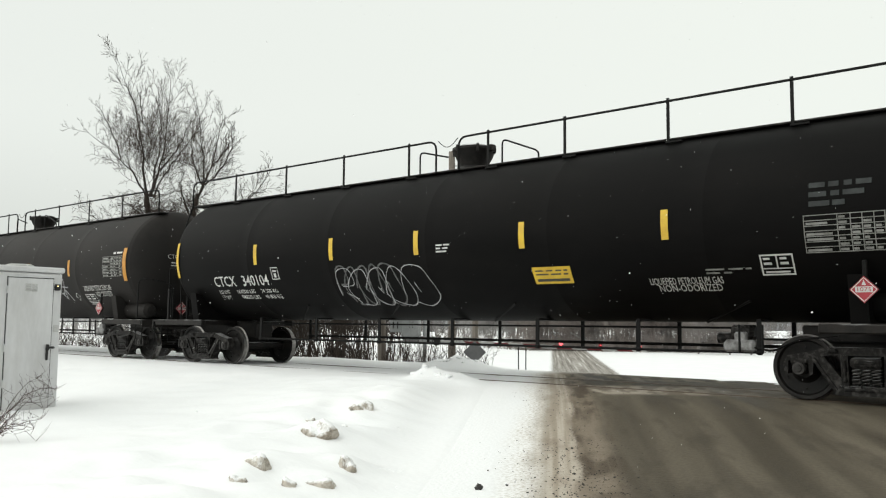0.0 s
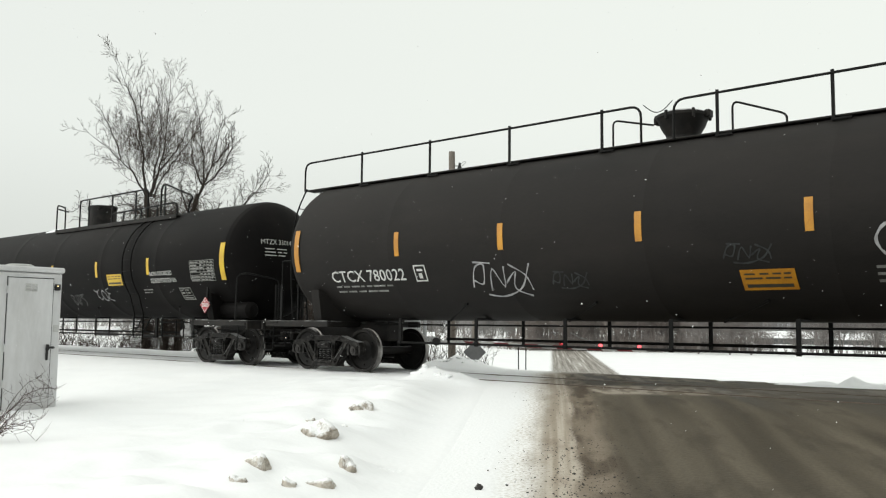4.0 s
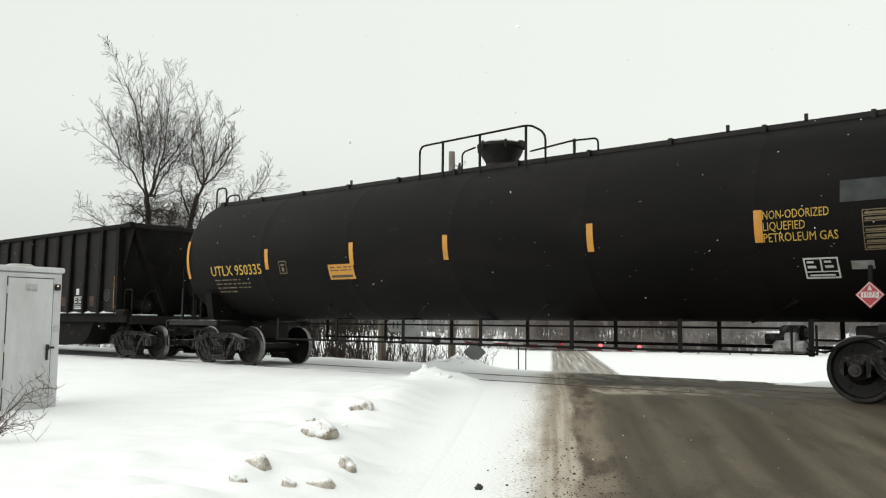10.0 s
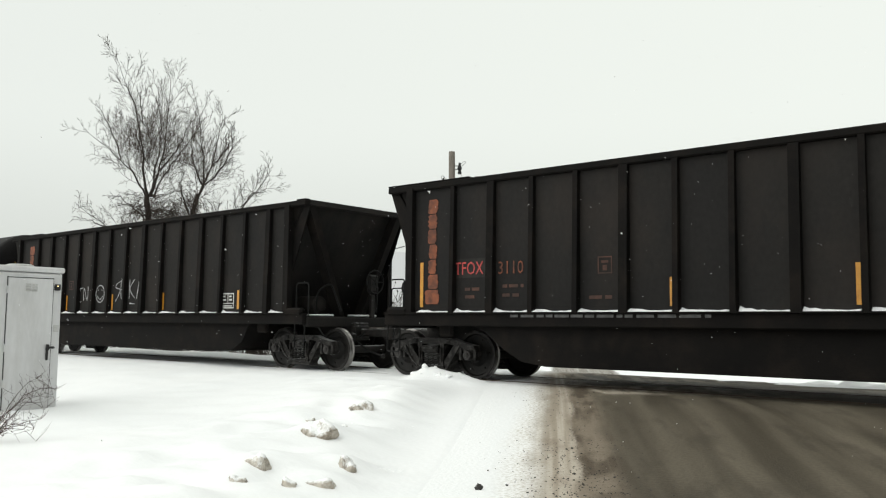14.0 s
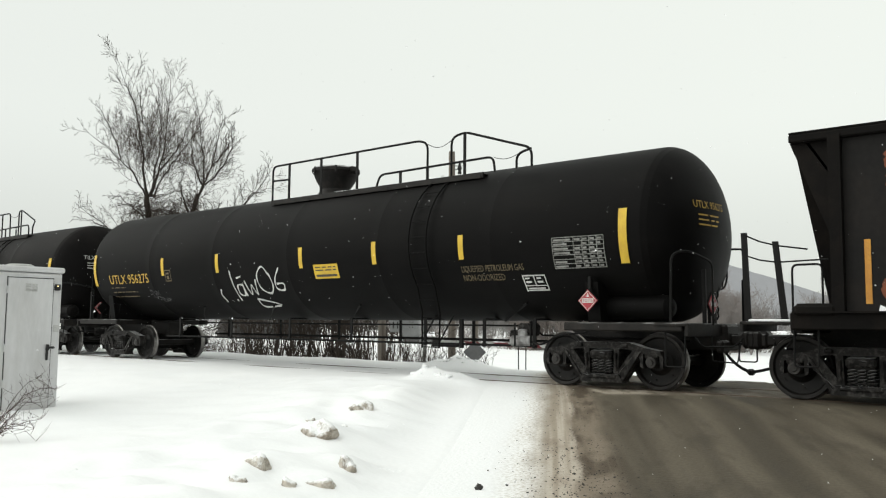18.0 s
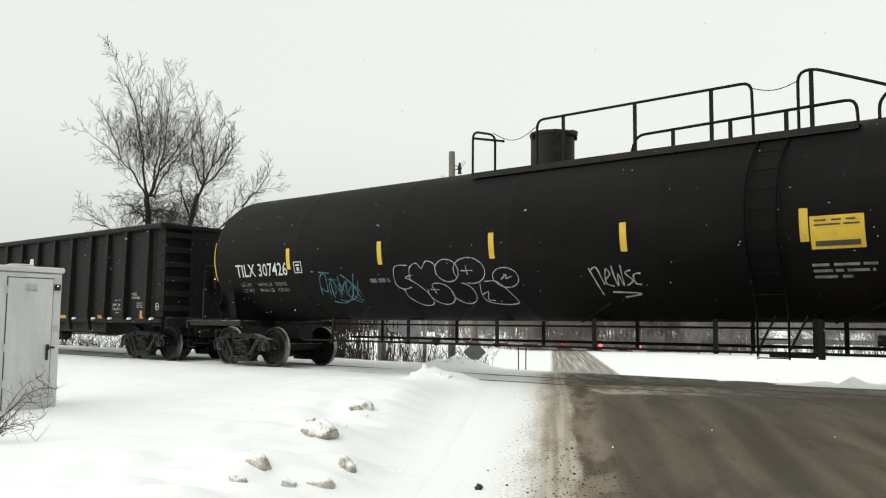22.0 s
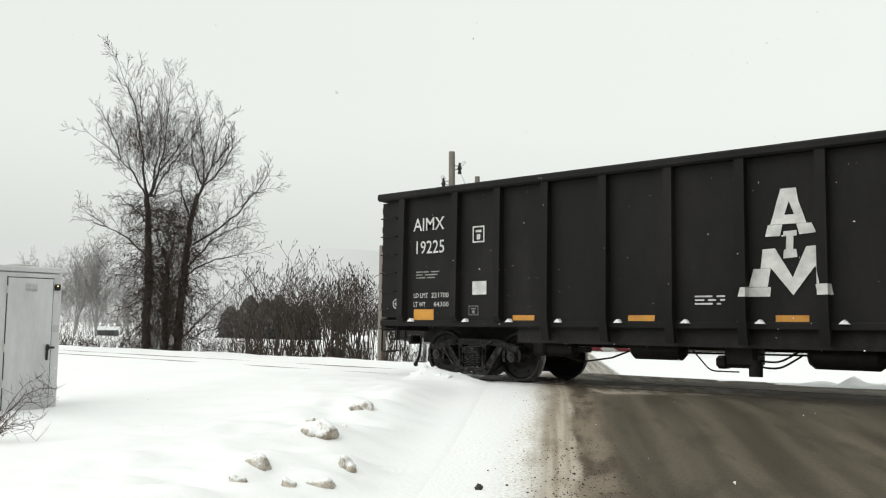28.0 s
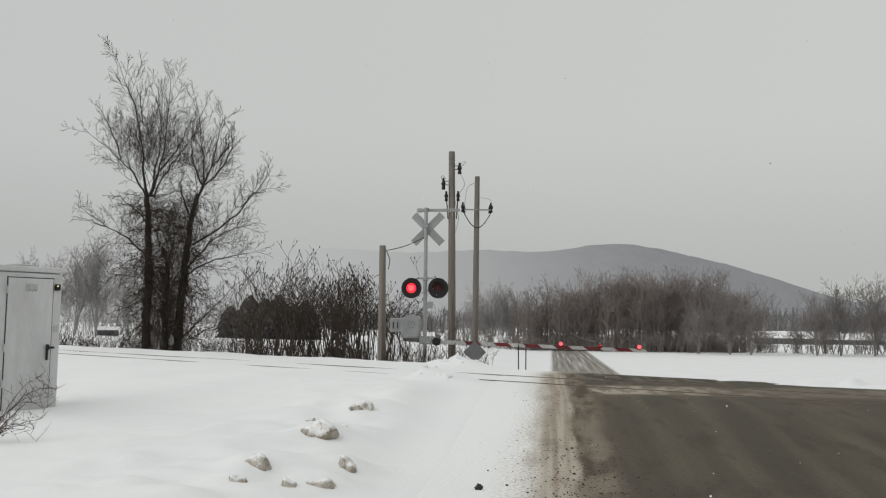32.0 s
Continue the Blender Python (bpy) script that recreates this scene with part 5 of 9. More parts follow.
strokes("graffiti", sk, [[(a * 1.5, b * 0.74) for a, b in l] for l in SCRAWL], 0.022, CHALK, car_a, "thin white graffiti outline", -2.62, 1.41, 1.0, 0.014)
gas_lines(car_a, sk, 4.66, 1.69, 0.1, WHITE_INK, widths=(1.19, 1.02), gap=0.105, shift=(0, 0.12))
bars("stencil_text", sk, 5.62, 1.9, [0.7, 0.4], FADED_INK, car_a, 0.03, 0.05, seed=6)
frame_box(sk, 6.46, 1.78, 0.47, 0.29, 0.022, car_a)
data_panel(sk, 7.12, 2.06, 1.04, 0.5, FADED_INK, car_a)
bars("faded_lettering", sk, 7.2, 3.02, [0.8, 0.75, 0.5], GHOST_INK, car_a, 0.09, 0.13, seed=9)
placard(7.86, 1.54, 0.18, car_a)
placard(-0.2, 1.4, 0.19, car_a, end=9.25)
# second car
girth(*SHELL["b"])
sk = slid(tank_skin, 0.05)
tape(car_b, sk, (-5.24, -2.69, 0.02, 2.62, 5.28), 2.36, 2.83, AMBER)
tape(car_b, sk, (-8.25, 8.48), 2.15, 3.04, AMBER, 0.15)
words("car_number", "CTCX 780022", sk, -7.25, 1.9, 0.22, WHITE_INK, car_b, 2.12, bold=0.006)
frame_box(sk, -4.86, 1.86, 0.3, 0.31, 0.025, car_b, False)
bars("weight_stencil", sk, -7.2, 1.82, [1.65, 1.5], FADED_INK, car_b, 0.04, 0.1, seed=3)
strokes("graffiti", sk, squash(TAG, 1.3, 0.64), 0.035, CHALK, car_b, "white scribbled tag", -3.5, 1.53, 1.0)
strokes("graffiti", sk, squash(TAG, 0.7, 0.3), 0.03, GHOST_INK, car_b, "faint grey tag", -1.75, 1.65, 1.0)
strokes("graffiti", sk, squash(TAG, 0.7, 0.3), 0.03, GHOST_INK, car_b, "faint grey tag", 1.35, 1.95, 1.0)
phone_panel(car_b, sk, 1.55, 2.34, 1.58, 1.87, AMBER)
strokes("graffiti", sk, [[(0.35, 0.7), (0.15, 0.75), (0.02, 0.55), (0.15, 0.35), (0.38, 0.42), (0.4, 0.65), (0.3, 0.72)], [(0.4, 0.35), (0.62, 0.72)], [(0.42, 0.72), (0.65, 0.32)],
                         [(0.7, 0.72), (0.78, 0.5), (0.92, 0.72)], [(0.8, 0.5), (0.76, 0.25)], [(1.3, 0.65), (1.05, 0.62), (0.98, 0.35), (1.2, 0.2), (1.42, 0.4), (1.4, 0.65), (1.1, 0.68)],
                         [(1.0, 0.42), (1.4, 0.4), (1.62, 0.38)], [(1.2, 0.2), (1.3, 0.05), (1.42, 0.3), (1.62, 0.0)]], 0.05, CHALK, car_b, "white looping sprayed tag", 3.42, 1.65, 1.0)
bars("stencil_text", sk, 3.4, 1.87, [0.85, 0.88, 0.7], FADED_INK, car_b, 0.045, 0.09, seed=11)
strokes("stencil_diamond", sk, [[(0, 0.1), (0.1, 0.2), (0.2, 0.1), (0.1, 0.0), (0, 0.1)]], 0.02, WHITE_INK, car_b, "", 5.32, 1.66)
gas_lines(car_b, sk, 6.0, 1.92, 0.14, WHITE_INK, widths=(1.54, 0.88), gap=0.17, shift=(0, 0.58))
frame_box(sk, 5.9, 1.53, 0.56, 0.29, 0.02, car_b)
data_panel(sk, 7.29, 2.28, 1.06, 0.55, FADED_INK, car_b, 4)
bars("panel_heading", sk, 7.85, 2.95, [0.5], WHITE_INK, car_b, 0.06, 0.1)
placard(7.12, 1.4, 0.19, car_b)
placard(-0.2, 1.4, 0.19, car_b, end=9.25)
head_lines(car_b, FRONT, WHITE_INK, "CTCX 780022", -0.75, 2.78, 1.1)
# third car
sk = slid(tank_skin, 0.05, -0.06, 0.03)
girth(*SHELL["c"])
tape(car_c, sk, (-5.53, -2.83, -0.1, 2.62, 5.42), 2.28, 2.72, YELLOW)
tape(car_c, sk, (-8.84, 8.76), 2.06, 2.95, YELLOW, 0.15)
words("car_number", "MTZX 330143", sk, -7.98, 2.05, 0.22, WHITE_INK, car_c, 2.07, cut=0.0)
frame_box(sk, -5.44, 2.05, 0.25, 0.25, 0.02, car_c, False, FADED_INK)
for i, row in enumerate((("LD LMT", "163300 LB", "74070 KG"), ("LT WT", "99700 LB", "45220 KG"))):
    for text, x, w in zip(row, (-7.92, -7.38 + 0.06 * i, -6.55 + 0.04 * i), (0.42 - 0.08 * i, 0.62, 0.5)):
        words("weight_lettering", text, sk, x, 1.83 - 0.13 * i, 0.075, FADED_INK, car_c, w, cut=0, off=0.016)
strokes("graffiti", sk, [[(0.0, 0.0), (0.02, 0.3), (0.16, 0.26), (0.04, 0.16), (0.18, 0.08), (0.0, 0.02)], [(0.26, 0.02), (0.3, 0.3)], [(0.36, 0.0), (0.4, 0.3), (0.54, 0.24), (0.42, 0.14)], [(0.74, 0.28), (0.6, 0.24), (0.74, 0.12), (0.58, 0.0)], [(0.56, 0.3), (0.82, 0.33)]],
        0.034, DIM_CHALK, car_c, "faint grey tag", 0.7, 1.5, 1.0)
strokes("graffiti", sk, [[(0.0, 0.3), (0.12, 0.34), (0.2, 0.24), (0.32, 0.28)], [(0.1, 0.06), (0.2, 0.02), (0.3, 0.12), (0.14, 0.2)]], 0.05, DIM_CHALK, car_c, "faint grey smudge", -2.95, 1.55, 1.0)
strokes("graffiti", sk, [[(0.0, 0.34), (0.1, 0.28), (0.3, 0.34)], [(0.18, 0.3), (0.1, 0.16), (0.2, 0.06), (0.3, 0.1)], [(0.46, 0.32), (0.36, 0.2), (0.42, 0.06), (0.54, 0.04), (0.6, 0.2), (0.46, 0.32)],
                         [(0.84, 0.36), (0.66, 0.32), (0.76, 0.22), (0.64, 0.1), (0.86, 0.02)], [(0.76, 0.22), (0.86, 0.22)]], 0.03, CHALK, car_c, "white angular tag", 2.25, 1.6, 1.0)
phone_panel(car_c, sk, 3.19, 3.98, 2.03, 2.34)
gas_lines(car_c, sk, 5.5, 2.24, 0.11, WHITE_INK, ("NON-ODORIZED", "LIQUEFIED PETROLEUM GAS"), (1.05, 1.2), 0.18)
bars("stencil_text", sk, 5.0, 1.9, [0.45, 0.38], FADED_INK, car_c, 0.035, 0.07, seed=7)
frame_box(sk, 6.7, 1.61, 0.5, 0.3, 0.022, car_c, True, FADED_INK)
data_panel(sk, 7.39, 2.05, 1.04, 0.5, FADED_INK, car_c, 5)
placard(8.12, 1.45, 0.2, car_c)
head_lines(car_c, FRONT, WHITE_INK, "MTZX 330143", -0.9, 2.95, 1.1)
# fourth car
sk = slid(tank_skin, 0.0, 0.0, -0.05)
girth(*SHELL["d"])
tape(car_d, tank_skin, (-5.42, -2.63, -0.08, 3.03, 5.79), 2.24, 2.7, AMBER)
tape(car_d, tank_skin, (-8.56, 8.49), 2.12, 3.04, AMBER, 0.15)
words("car_number", "UTLX 950335", sk, -7.56, 2.15, 0.23, YELLOW_INK, car_d, 1.95, bold=0.006)
bars("weight_stencil", sk, -7.47, 2.06, [1.0, 1.35, 1.3, 0.7], TAN_INK, car_d, 0.035, 0.09, seed=12)
frame_box(sk, -4.95, 2.13, 0.26, 0.28, 0.02, car_d, False, TAN_INK)
phone_panel(car_d, sk, -3.33, -2.56, 1.96, 2.27, AMBER)
for i, (text, w) in enumerate((("NON-ODORIZED", 0.9), ("LIQUEFIED", 0.58), ("PETROLEUM GAS", 1.0))):
    words("cargo_lettering", text, sk, 5.9, 2.56 - i * 0.16, 0.12, YELLOW_INK, car_d, w, cut=0)
data_panel(sk, 7.22, 2.07, 1.07, 0.52, TAN_INK, car_d, 6)
frame_box(sk, 6.4, 1.72, 0.46, 0.28, 0.022, car_d)
part("old_panel", patch(sk, 6.95, 8.42, 2.72, 3.02, 0.006, 1, 4), GHOST_INK, car_d, "faded blue-black repainted panel")
part("data_plate", patch(sk, 7.02, 7.31, 1.83, 1.94), FADED_INK, car_d)
placard(7.23, 1.47, 0.18, car_d)
head_lines(car_d, FRONT, YELLOW_INK, "UTLX 950335", -0.95, 2.85, 1.1)
# the first high-side gondola
fl = flat_skin(-1.54)
words("car_number", "TFOX", fl, -5.64, 1.94, 0.23, RED_INK, car_e, 0.66, cut=0, off=0.014)
words("car_number", "3110", fl, -4.66, 1.93, 0.22, ORANGE_INK, car_e, 0.54, cut=0)
tape(car_e, fl, (-6.46,), 1.35, 2.2, AMBER, 0.08)
tape(car_e, fl, (-1.36,), 1.34, 1.78, AMBER, 0.07)
tape(car_e, fl, (1.28,), 1.34, 1.9, AMBER, 0.07)
tape(car_e, fl, (6.48, ), 1.36, 2.27, AMBER, 0.09)


def orange_emblem(car, x, z0, z1, w, seed):
    """Worn orange upright emblem, drawn as a row of plain rounded shapes over a broad foot."""
    rnd, n = random.Random(seed), 7
    h = (z1 - z0) / n
    for k in range(n):
        a, b = z0 + h * k + 0.008, z0 + h * (k + 1) - 0.008
        u0, u1 = (0.0, 1.0) if k == 0 else (0.22 + rnd.uniform(-0.06, 0.06), 0.84 + rnd.uniform(-0.06, 0.14))
        rows = []
        for i in range(9):
            f = i / 8
            dip = 0.09 * abs(2 * f - 1) ** 6
            fray = rnd.uniform(-0.05, 0.05)
            rows.append([fl(x + w * (u0 + dip + fray), a + (b - a) * f, 0.006), fl(x + w * (u1 - dip + fray), a + (b - a) * f, 0.006)])
        part("emblem", Geo().quad_sheet(rows), ORANGE_INK, car, "worn orange upright emblem")


orange_emblem(car_e, -6.38, 1.4, 3.4, 0.34, 5)
frame_box(fl, 4.19, 1.38, 0.49, 0.36, 0.028, car_e)
part("white_square", patch(fl, 4.28, 4.46, 1.79, 1.97, 0.006, 1, 1), WHITE_INK, car_e)
strokes("graffiti", fl, [[(0.15 + 0.15 * math.cos(a), 0.16 + 0.16 * math.sin(a)) for a in [k * 0.63 for k in range(11)]], [(0.08, 0.05), (0.12, 0.25), (0.2, 0.05), (0.22, 0.22)]], 0.025, DIM_CHALK, car_e, "small chalked ring", 5.92, 1.6)
part("number_ground", patch(fl, -5.7, -4.92, 1.88, 2.23, 0.003, 1, 1), GEAR_BLACK, car_e, "black ground under the number")
bars("faded_lettering", fl, -4.55, 1.74, [0.45, 0.4], RUST_INK, car_e, 0.07, 0.16, seed=31)
bars("faded_lettering", fl, -5.4, 1.7, [0.35, 0.3], RUST_INK, car_e, 0.07, 0.14, seed=32)
frame_box(fl, -2.64, 1.87, 0.26, 0.28, 0.02, car_e, False, RUST_INK)
bars("faded_lettering", fl, -2.8, 1.52, [0.42], RUST_INK, car_e, 0.07, 0.1, seed=33)
for x, w in ((3.26, 0.42), (5.08, 0.26)):
    part("rust_patch", patch(fl, x, x + w, 1.46, 1.74, 0.006, 1, 1), RUST_INK, car_e, "rusty orange patch")
bars("sill_scrawl", flat_skin(-1.655), -4.3, 1.21, [3.6], DIM_CHALK, car_e, 0.06, 0.1, seed=13)
# the second high-side gondola
orange_emblem(car_f, -6.2, 1.4, 3.38, 0.4, 6)
for x, w in ((-6.12, 0.5), (-5.36, 0.58)):
    part("number_ground", patch(fl, x, x + w, 1.87, 2.23, 0.01, 1, 1), GEAR_BLACK, car_f, "black ground under the number")
words("car_number", "TF", fl, -6.06, 1.93, 0.25, RED_INK, car_f, 0.36, cut=0, off=0.014)
words("car_number", "OX", fl, -5.31, 1.93, 0.25, RED_INK, car_f, 0.44, cut=0, off=0.014)
words("car_number", "3138", fl, -4.38, 1.93, 0.23, ORANGE_INK, car_f, 0.5, cut=0)
tape(car_f, fl, (-6.36,), 1.35, 2.2, AMBER, 0.08)
tape(car_f, fl, (-0.87, 1.7, -3.52, 4.9), 1.34, 1.78, AMBER, 0.08)
SEEKER = [[(0.05, 0.36), (0.3, 0.42), (0.5, 0.45)], [(0.33, 0.43), (0.26, 0.05)], [(0.1, 0.0), (0.42, 0.05)], [(0.56, 0.08), (0.56, 0.44), (0.76, 0.08), (0.8, 0.48)], [(0.92, 0.1), (0.92, 0.48), (1.12, 0.38), (1.26, 0.24), (0.9, 0.1)], [(1.12, 0.16), (1.28, 0.25)],
          [(1.5 + 0.23 * math.cos(a), 0.26 + 0.24 * math.sin(a)) for a in [k * 0.5 for k in range(14)]], [(1.4, 0.38), (1.42, 0.34)], [(1.58, 0.38), (1.6, 0.34)], [(1.35, 0.2), (1.5, 0.1), (1.66, 0.2)],
          [(2.66, 0.6), (2.42, 0.52), (2.36, 0.42), (2.58, 0.36), (2.52, 0.22), (2.36, 0.04)], [(2.9, 0.62), (2.65, 0.6), (2.66, 0.12), (2.95, 0.1)], [(2.66, 0.36), (2.86, 0.36)],
          [(3.08, 0.62), (3.08, 0.1)], [(3.32, 0.62), (3.1, 0.36), (3.36, 0.12)], [(3.45, 0.1), (3.62, 0.7), (3.82, 0.08)], [(3.5, 0.32), (3.76, 0.32)], [(3.1, -0.02), (3.35, -0.04)]]
strokes("graffiti", fl, SEEKER, 0.035, CHALK, car_f, "white scrawled letters and a round face", -3.05, 1.54, 1.0)
frame_box(fl, 4.26, 1.36, 0.48, 0.36, 0.028, car_f)
bars("faded_lettering", fl, -5.3, 1.7, [0.32, 0.3], RUST_INK, car_f, 0.07, 0.14, seed=34)
bars("faded_lettering", fl, -4.38, 1.7, [0.5, 0.45], RUST_INK, car_f, 0.07, 0.14, seed=35)
frame_box(fl, -3.4, 1.95, 0.24, 0.26, 0.02, car_f, False, RUST_INK)
# the seventh car
sk = tank_skin
girth(*SHELL["g"])
tape(car_g, sk, (-5.03, -2.62, 0.49, 2.76, 5.03), 2.23, 2.68, YELLOW)
tape(car_g, sk, (-8.54, 8.38), 2.04, 2.91, YELLOW, 0.15)
phone_panel(car_g, sk, 0.89, 1.66, 1.99, 2.29)
words("car_number", "UTLX 956275", sk, -7.79, 2.07, 0.24, YELLOW_INK, car_g, 2.01, bold=0.006)
bars("weight_stencil", sk, -7.8, 1.98, [0.75, 1.3, 1.25], TAN_INK, car_g, 0.03, 0.12, seed=14)
strokes("graffiti", sk, squash(TAG, 0.42, 0.2), 0.014, DIM_CHALK, car_g, "small grey scribble", -5.92, 1.68, 1.0)
strokes("graffiti", sk, squash(TAG, 0.5, 0.1), 0.012, DIM_CHALK, car_g, "small grey scribble", -5.6, 1.58, 1.0)
frame_box(sk, -4.94, 2.08, 0.26, 0.29, 0.02, car_g, False, TAN_INK)
strokes("graffiti", sk, [[(0.08, 0.42), (0.0, 0.3), (0.06, 0.12)], [(0.6, 0.85), (0.66, 0.15)], [(0.68, 1.0), (0.7, 0.98)], [(0.98, 0.5), (0.8, 0.5), (0.76, 0.3), (0.95, 0.28), (1.0, 0.55), (1.0, 0.25)], [(0.82, 0.66), (1.0, 0.7)],
                         [(1.1, 0.6), (1.2, 0.28), (1.32, 0.5), (1.42, 0.28), (1.52, 0.62)], [(2.05, 0.7), (1.85, 0.9), (1.62, 0.7), (1.66, 0.4), (1.95, 0.3), (2.12, 0.5), (2.05, 0.75)], [(2.45, 0.85), (2.25, 0.6), (2.22, 0.4), (2.45, 0.36), (2.5, 0.5), (2.26, 0.5)],
                         [(1.3, 0.18), (2.0, 0.04), (1.35, 0.0), (1.3, 0.18)], [(0.5, 0.18), (0.52, 0.14)]], 0.05, WHITE_INK, car_g, "white sprayed tag with drips", -2.75, 1.42, 1.0)
gas_lines(car_g, sk, 4.98, 2.0, 0.11, TAN_INK, widths=(1.4, 0.95), gap=0.16)
data_panel(sk, 7.03, 1.99, 1.0, 0.51, FADED_INK, car_g, 7)
frame_box(sk, 6.3, 1.64, 0.48, 0.27, 0.022, car_g)
placard(7.74, 1.44, 0.18, car_g)
placard(-0.2, 1.4, 0.19, car_g, end=9.3)
head_lines(car_g, FRONT, YELLOW_INK, "UTLX 956275", -0.85, 2.95, 1.1)
# the eighth car
sk = slid(tank_skin, 0.0, 0.08)
girth(*SHELL["h"])
tape(car_h, sk, (-5.95, -3.1, -0.28, 2.36, 5.07), 2.22, 2.68, YELLOW)
tape(car_h, sk, (-8.77, 8.66), 2.04, 2.95, YELLOW, 0.15)
phone_panel(car_h, sk, 5.15, 5.85, 2.11, 2.56)
words("car_number", "TILX 307426", sk, -7.89, 2.1, 0.28, WHITE_INK, car_h, 1.87, bold=0.006)
for i, row in enumerate((("LD LMT", "163700 LB", "74250 KG"), ("LT WT", "99300 LB", "45050 KG"))):
    for text, x, w in zip(row, (-7.82, -7.2, -6.55), (0.4, 0.5, 0.4)):
        words("weight_lettering", text, sk, x + 0.02 * i, 1.88 - 0.13 * i, 0.075, FADED_INK, car_h, w, cut=0, off=0.016)
frame_box(sk, -5.78, 2.13, 0.26, 0.25, 0.02, car_h, False)
strokes("graffiti", sk, squash(TAG, 1.12, 0.68), 0.03, TEAL_CHALK, car_h, "small teal tag", -5.12, 1.45, 1.0)
strokes("graffiti", sk, [[(a + 0.1, b * 0.5) for a, b in l] for l in TAG], 0.02, TEAL_CHALK, car_h, "small teal tag", -4.95, 1.5, 0.95)
bars("stencil_text", sk, -3.5, 1.95, [0.55], DIM_CHALK, car_h, 0.1, 0.1, seed=16)
def ring(cx, cz, rx, rz, a0=0.0, a1=6.3):
    """An arc of an oval as a stroke."""
    return [(cx + rx * math.cos(a0 + (a1 - a0) * k / 14), cz + rz * math.sin(a0 + (a1 - a0) * k / 14)) for k in range(15)]


# two rows of thin swelling outlines, small crosses in them and a ringed scribble
BUBBLES = [[(0.16, 0.88), (0.04, 0.86), (0.01, 0.48), (0.07, 0.36), (0.15, 0.4)], [(0.07, 0.36), (0.08, 0.17), (0.17, 0.0), (0.27, 0.03), (0.28, 0.24), (0.22, 0.44), (0.16, 0.55), (0.12, 0.62), (0.19, 0.66)],
           [(0.16, 0.55), (0.18, 0.82), (0.25, 0.92), (0.29, 0.8), (0.34, 0.95), (0.41, 0.88), (0.41, 0.65)], ring(0.51, 0.73, 0.1, 0.24), ring(0.7, 0.71, 0.13, 0.27, -1.9, 3.6), [(0.63, 0.71), (0.73, 0.71)], [(0.68, 0.62), (0.68, 0.82)],
           ring(0.39, 0.24, 0.11, 0.23, -3.6, 1.9), [(0.31, 0.34), (0.39, 0.33)], [(0.35, 0.24), (0.34, 0.44)], ring(0.59, 0.24, 0.1, 0.22, -3.4, 1.4), [(0.76, 0.44), (0.74, 0.1), (0.86, 0.0), (0.99, 0.02), (0.98, 0.2), (0.9, 0.46), (0.8, 0.47)],
           [(0.74, 0.2), (0.8, 0.26), (0.77, 0.1), (0.82, 0.08)], ring(0.98, 0.54, 0.1, 0.2), [(0.94, 0.5), (0.99, 0.6), (0.98, 0.52), (1.03, 0.56)]]
wide = 1.52 * max(a for l in SCRAWL for a, b in l)
strokes("graffiti", sk, squash(BUBBLES, wide, 0.86), 0.022, CHALK, car_h, "pale thin-lined bubble-letter graffiti", -2.84, 1.42, 1.0)
strokes("graffiti", sk, squash([[(0.0, 0.9), (0.08, 0.5), (0.14, 0.1)], [(0.04, 0.85), (0.16, 0.9), (0.24, 0.4)], [(0.28, 0.55), (0.4, 0.7), (0.34, 0.85), (0.28, 0.45), (0.42, 0.35)], [(0.46, 0.95), (0.5, 0.35), (0.56, 0.7), (0.62, 0.35), (0.64, 0.95)],
                                [(0.82, 0.8), (0.7, 0.72), (0.82, 0.5), (0.68, 0.36)], [(1.0, 0.7), (0.86, 0.66), (0.86, 0.42), (0.96, 0.38)], [(0.34, 0.18), (0.9, 0.12), (0.55, 0.02)]], 0.92, 0.54), 0.03, CHALK, car_h, "white scribbled tag", 1.65, 1.5, 1.0)
gas_lines(car_h, sk, 6.13, 2.1, 0.13, WHITE_INK, ("NON-ODORIZED", "LIQUEFIED PETROLEUM GAS"), (1.08, 1.22), 0.15)
data_panel(sk, 7.45, 2.13, 1.08, 0.52, FADED_INK, car_h, 8)
bars("stencil_text", sk, 5.12, 1.92, [0.84, 0.8, 0.5], FADED_INK, car_h, 0.045, 0.08, seed=17)
placard(8.02, 1.43, 0.18, car_h)
placard(-0.2, 1.45, 0.19, car_h, end=9.5)
head_lines(car_h, FRONT, WHITE_INK, "TILX 307426", -0.85, 2.95, 1.05)


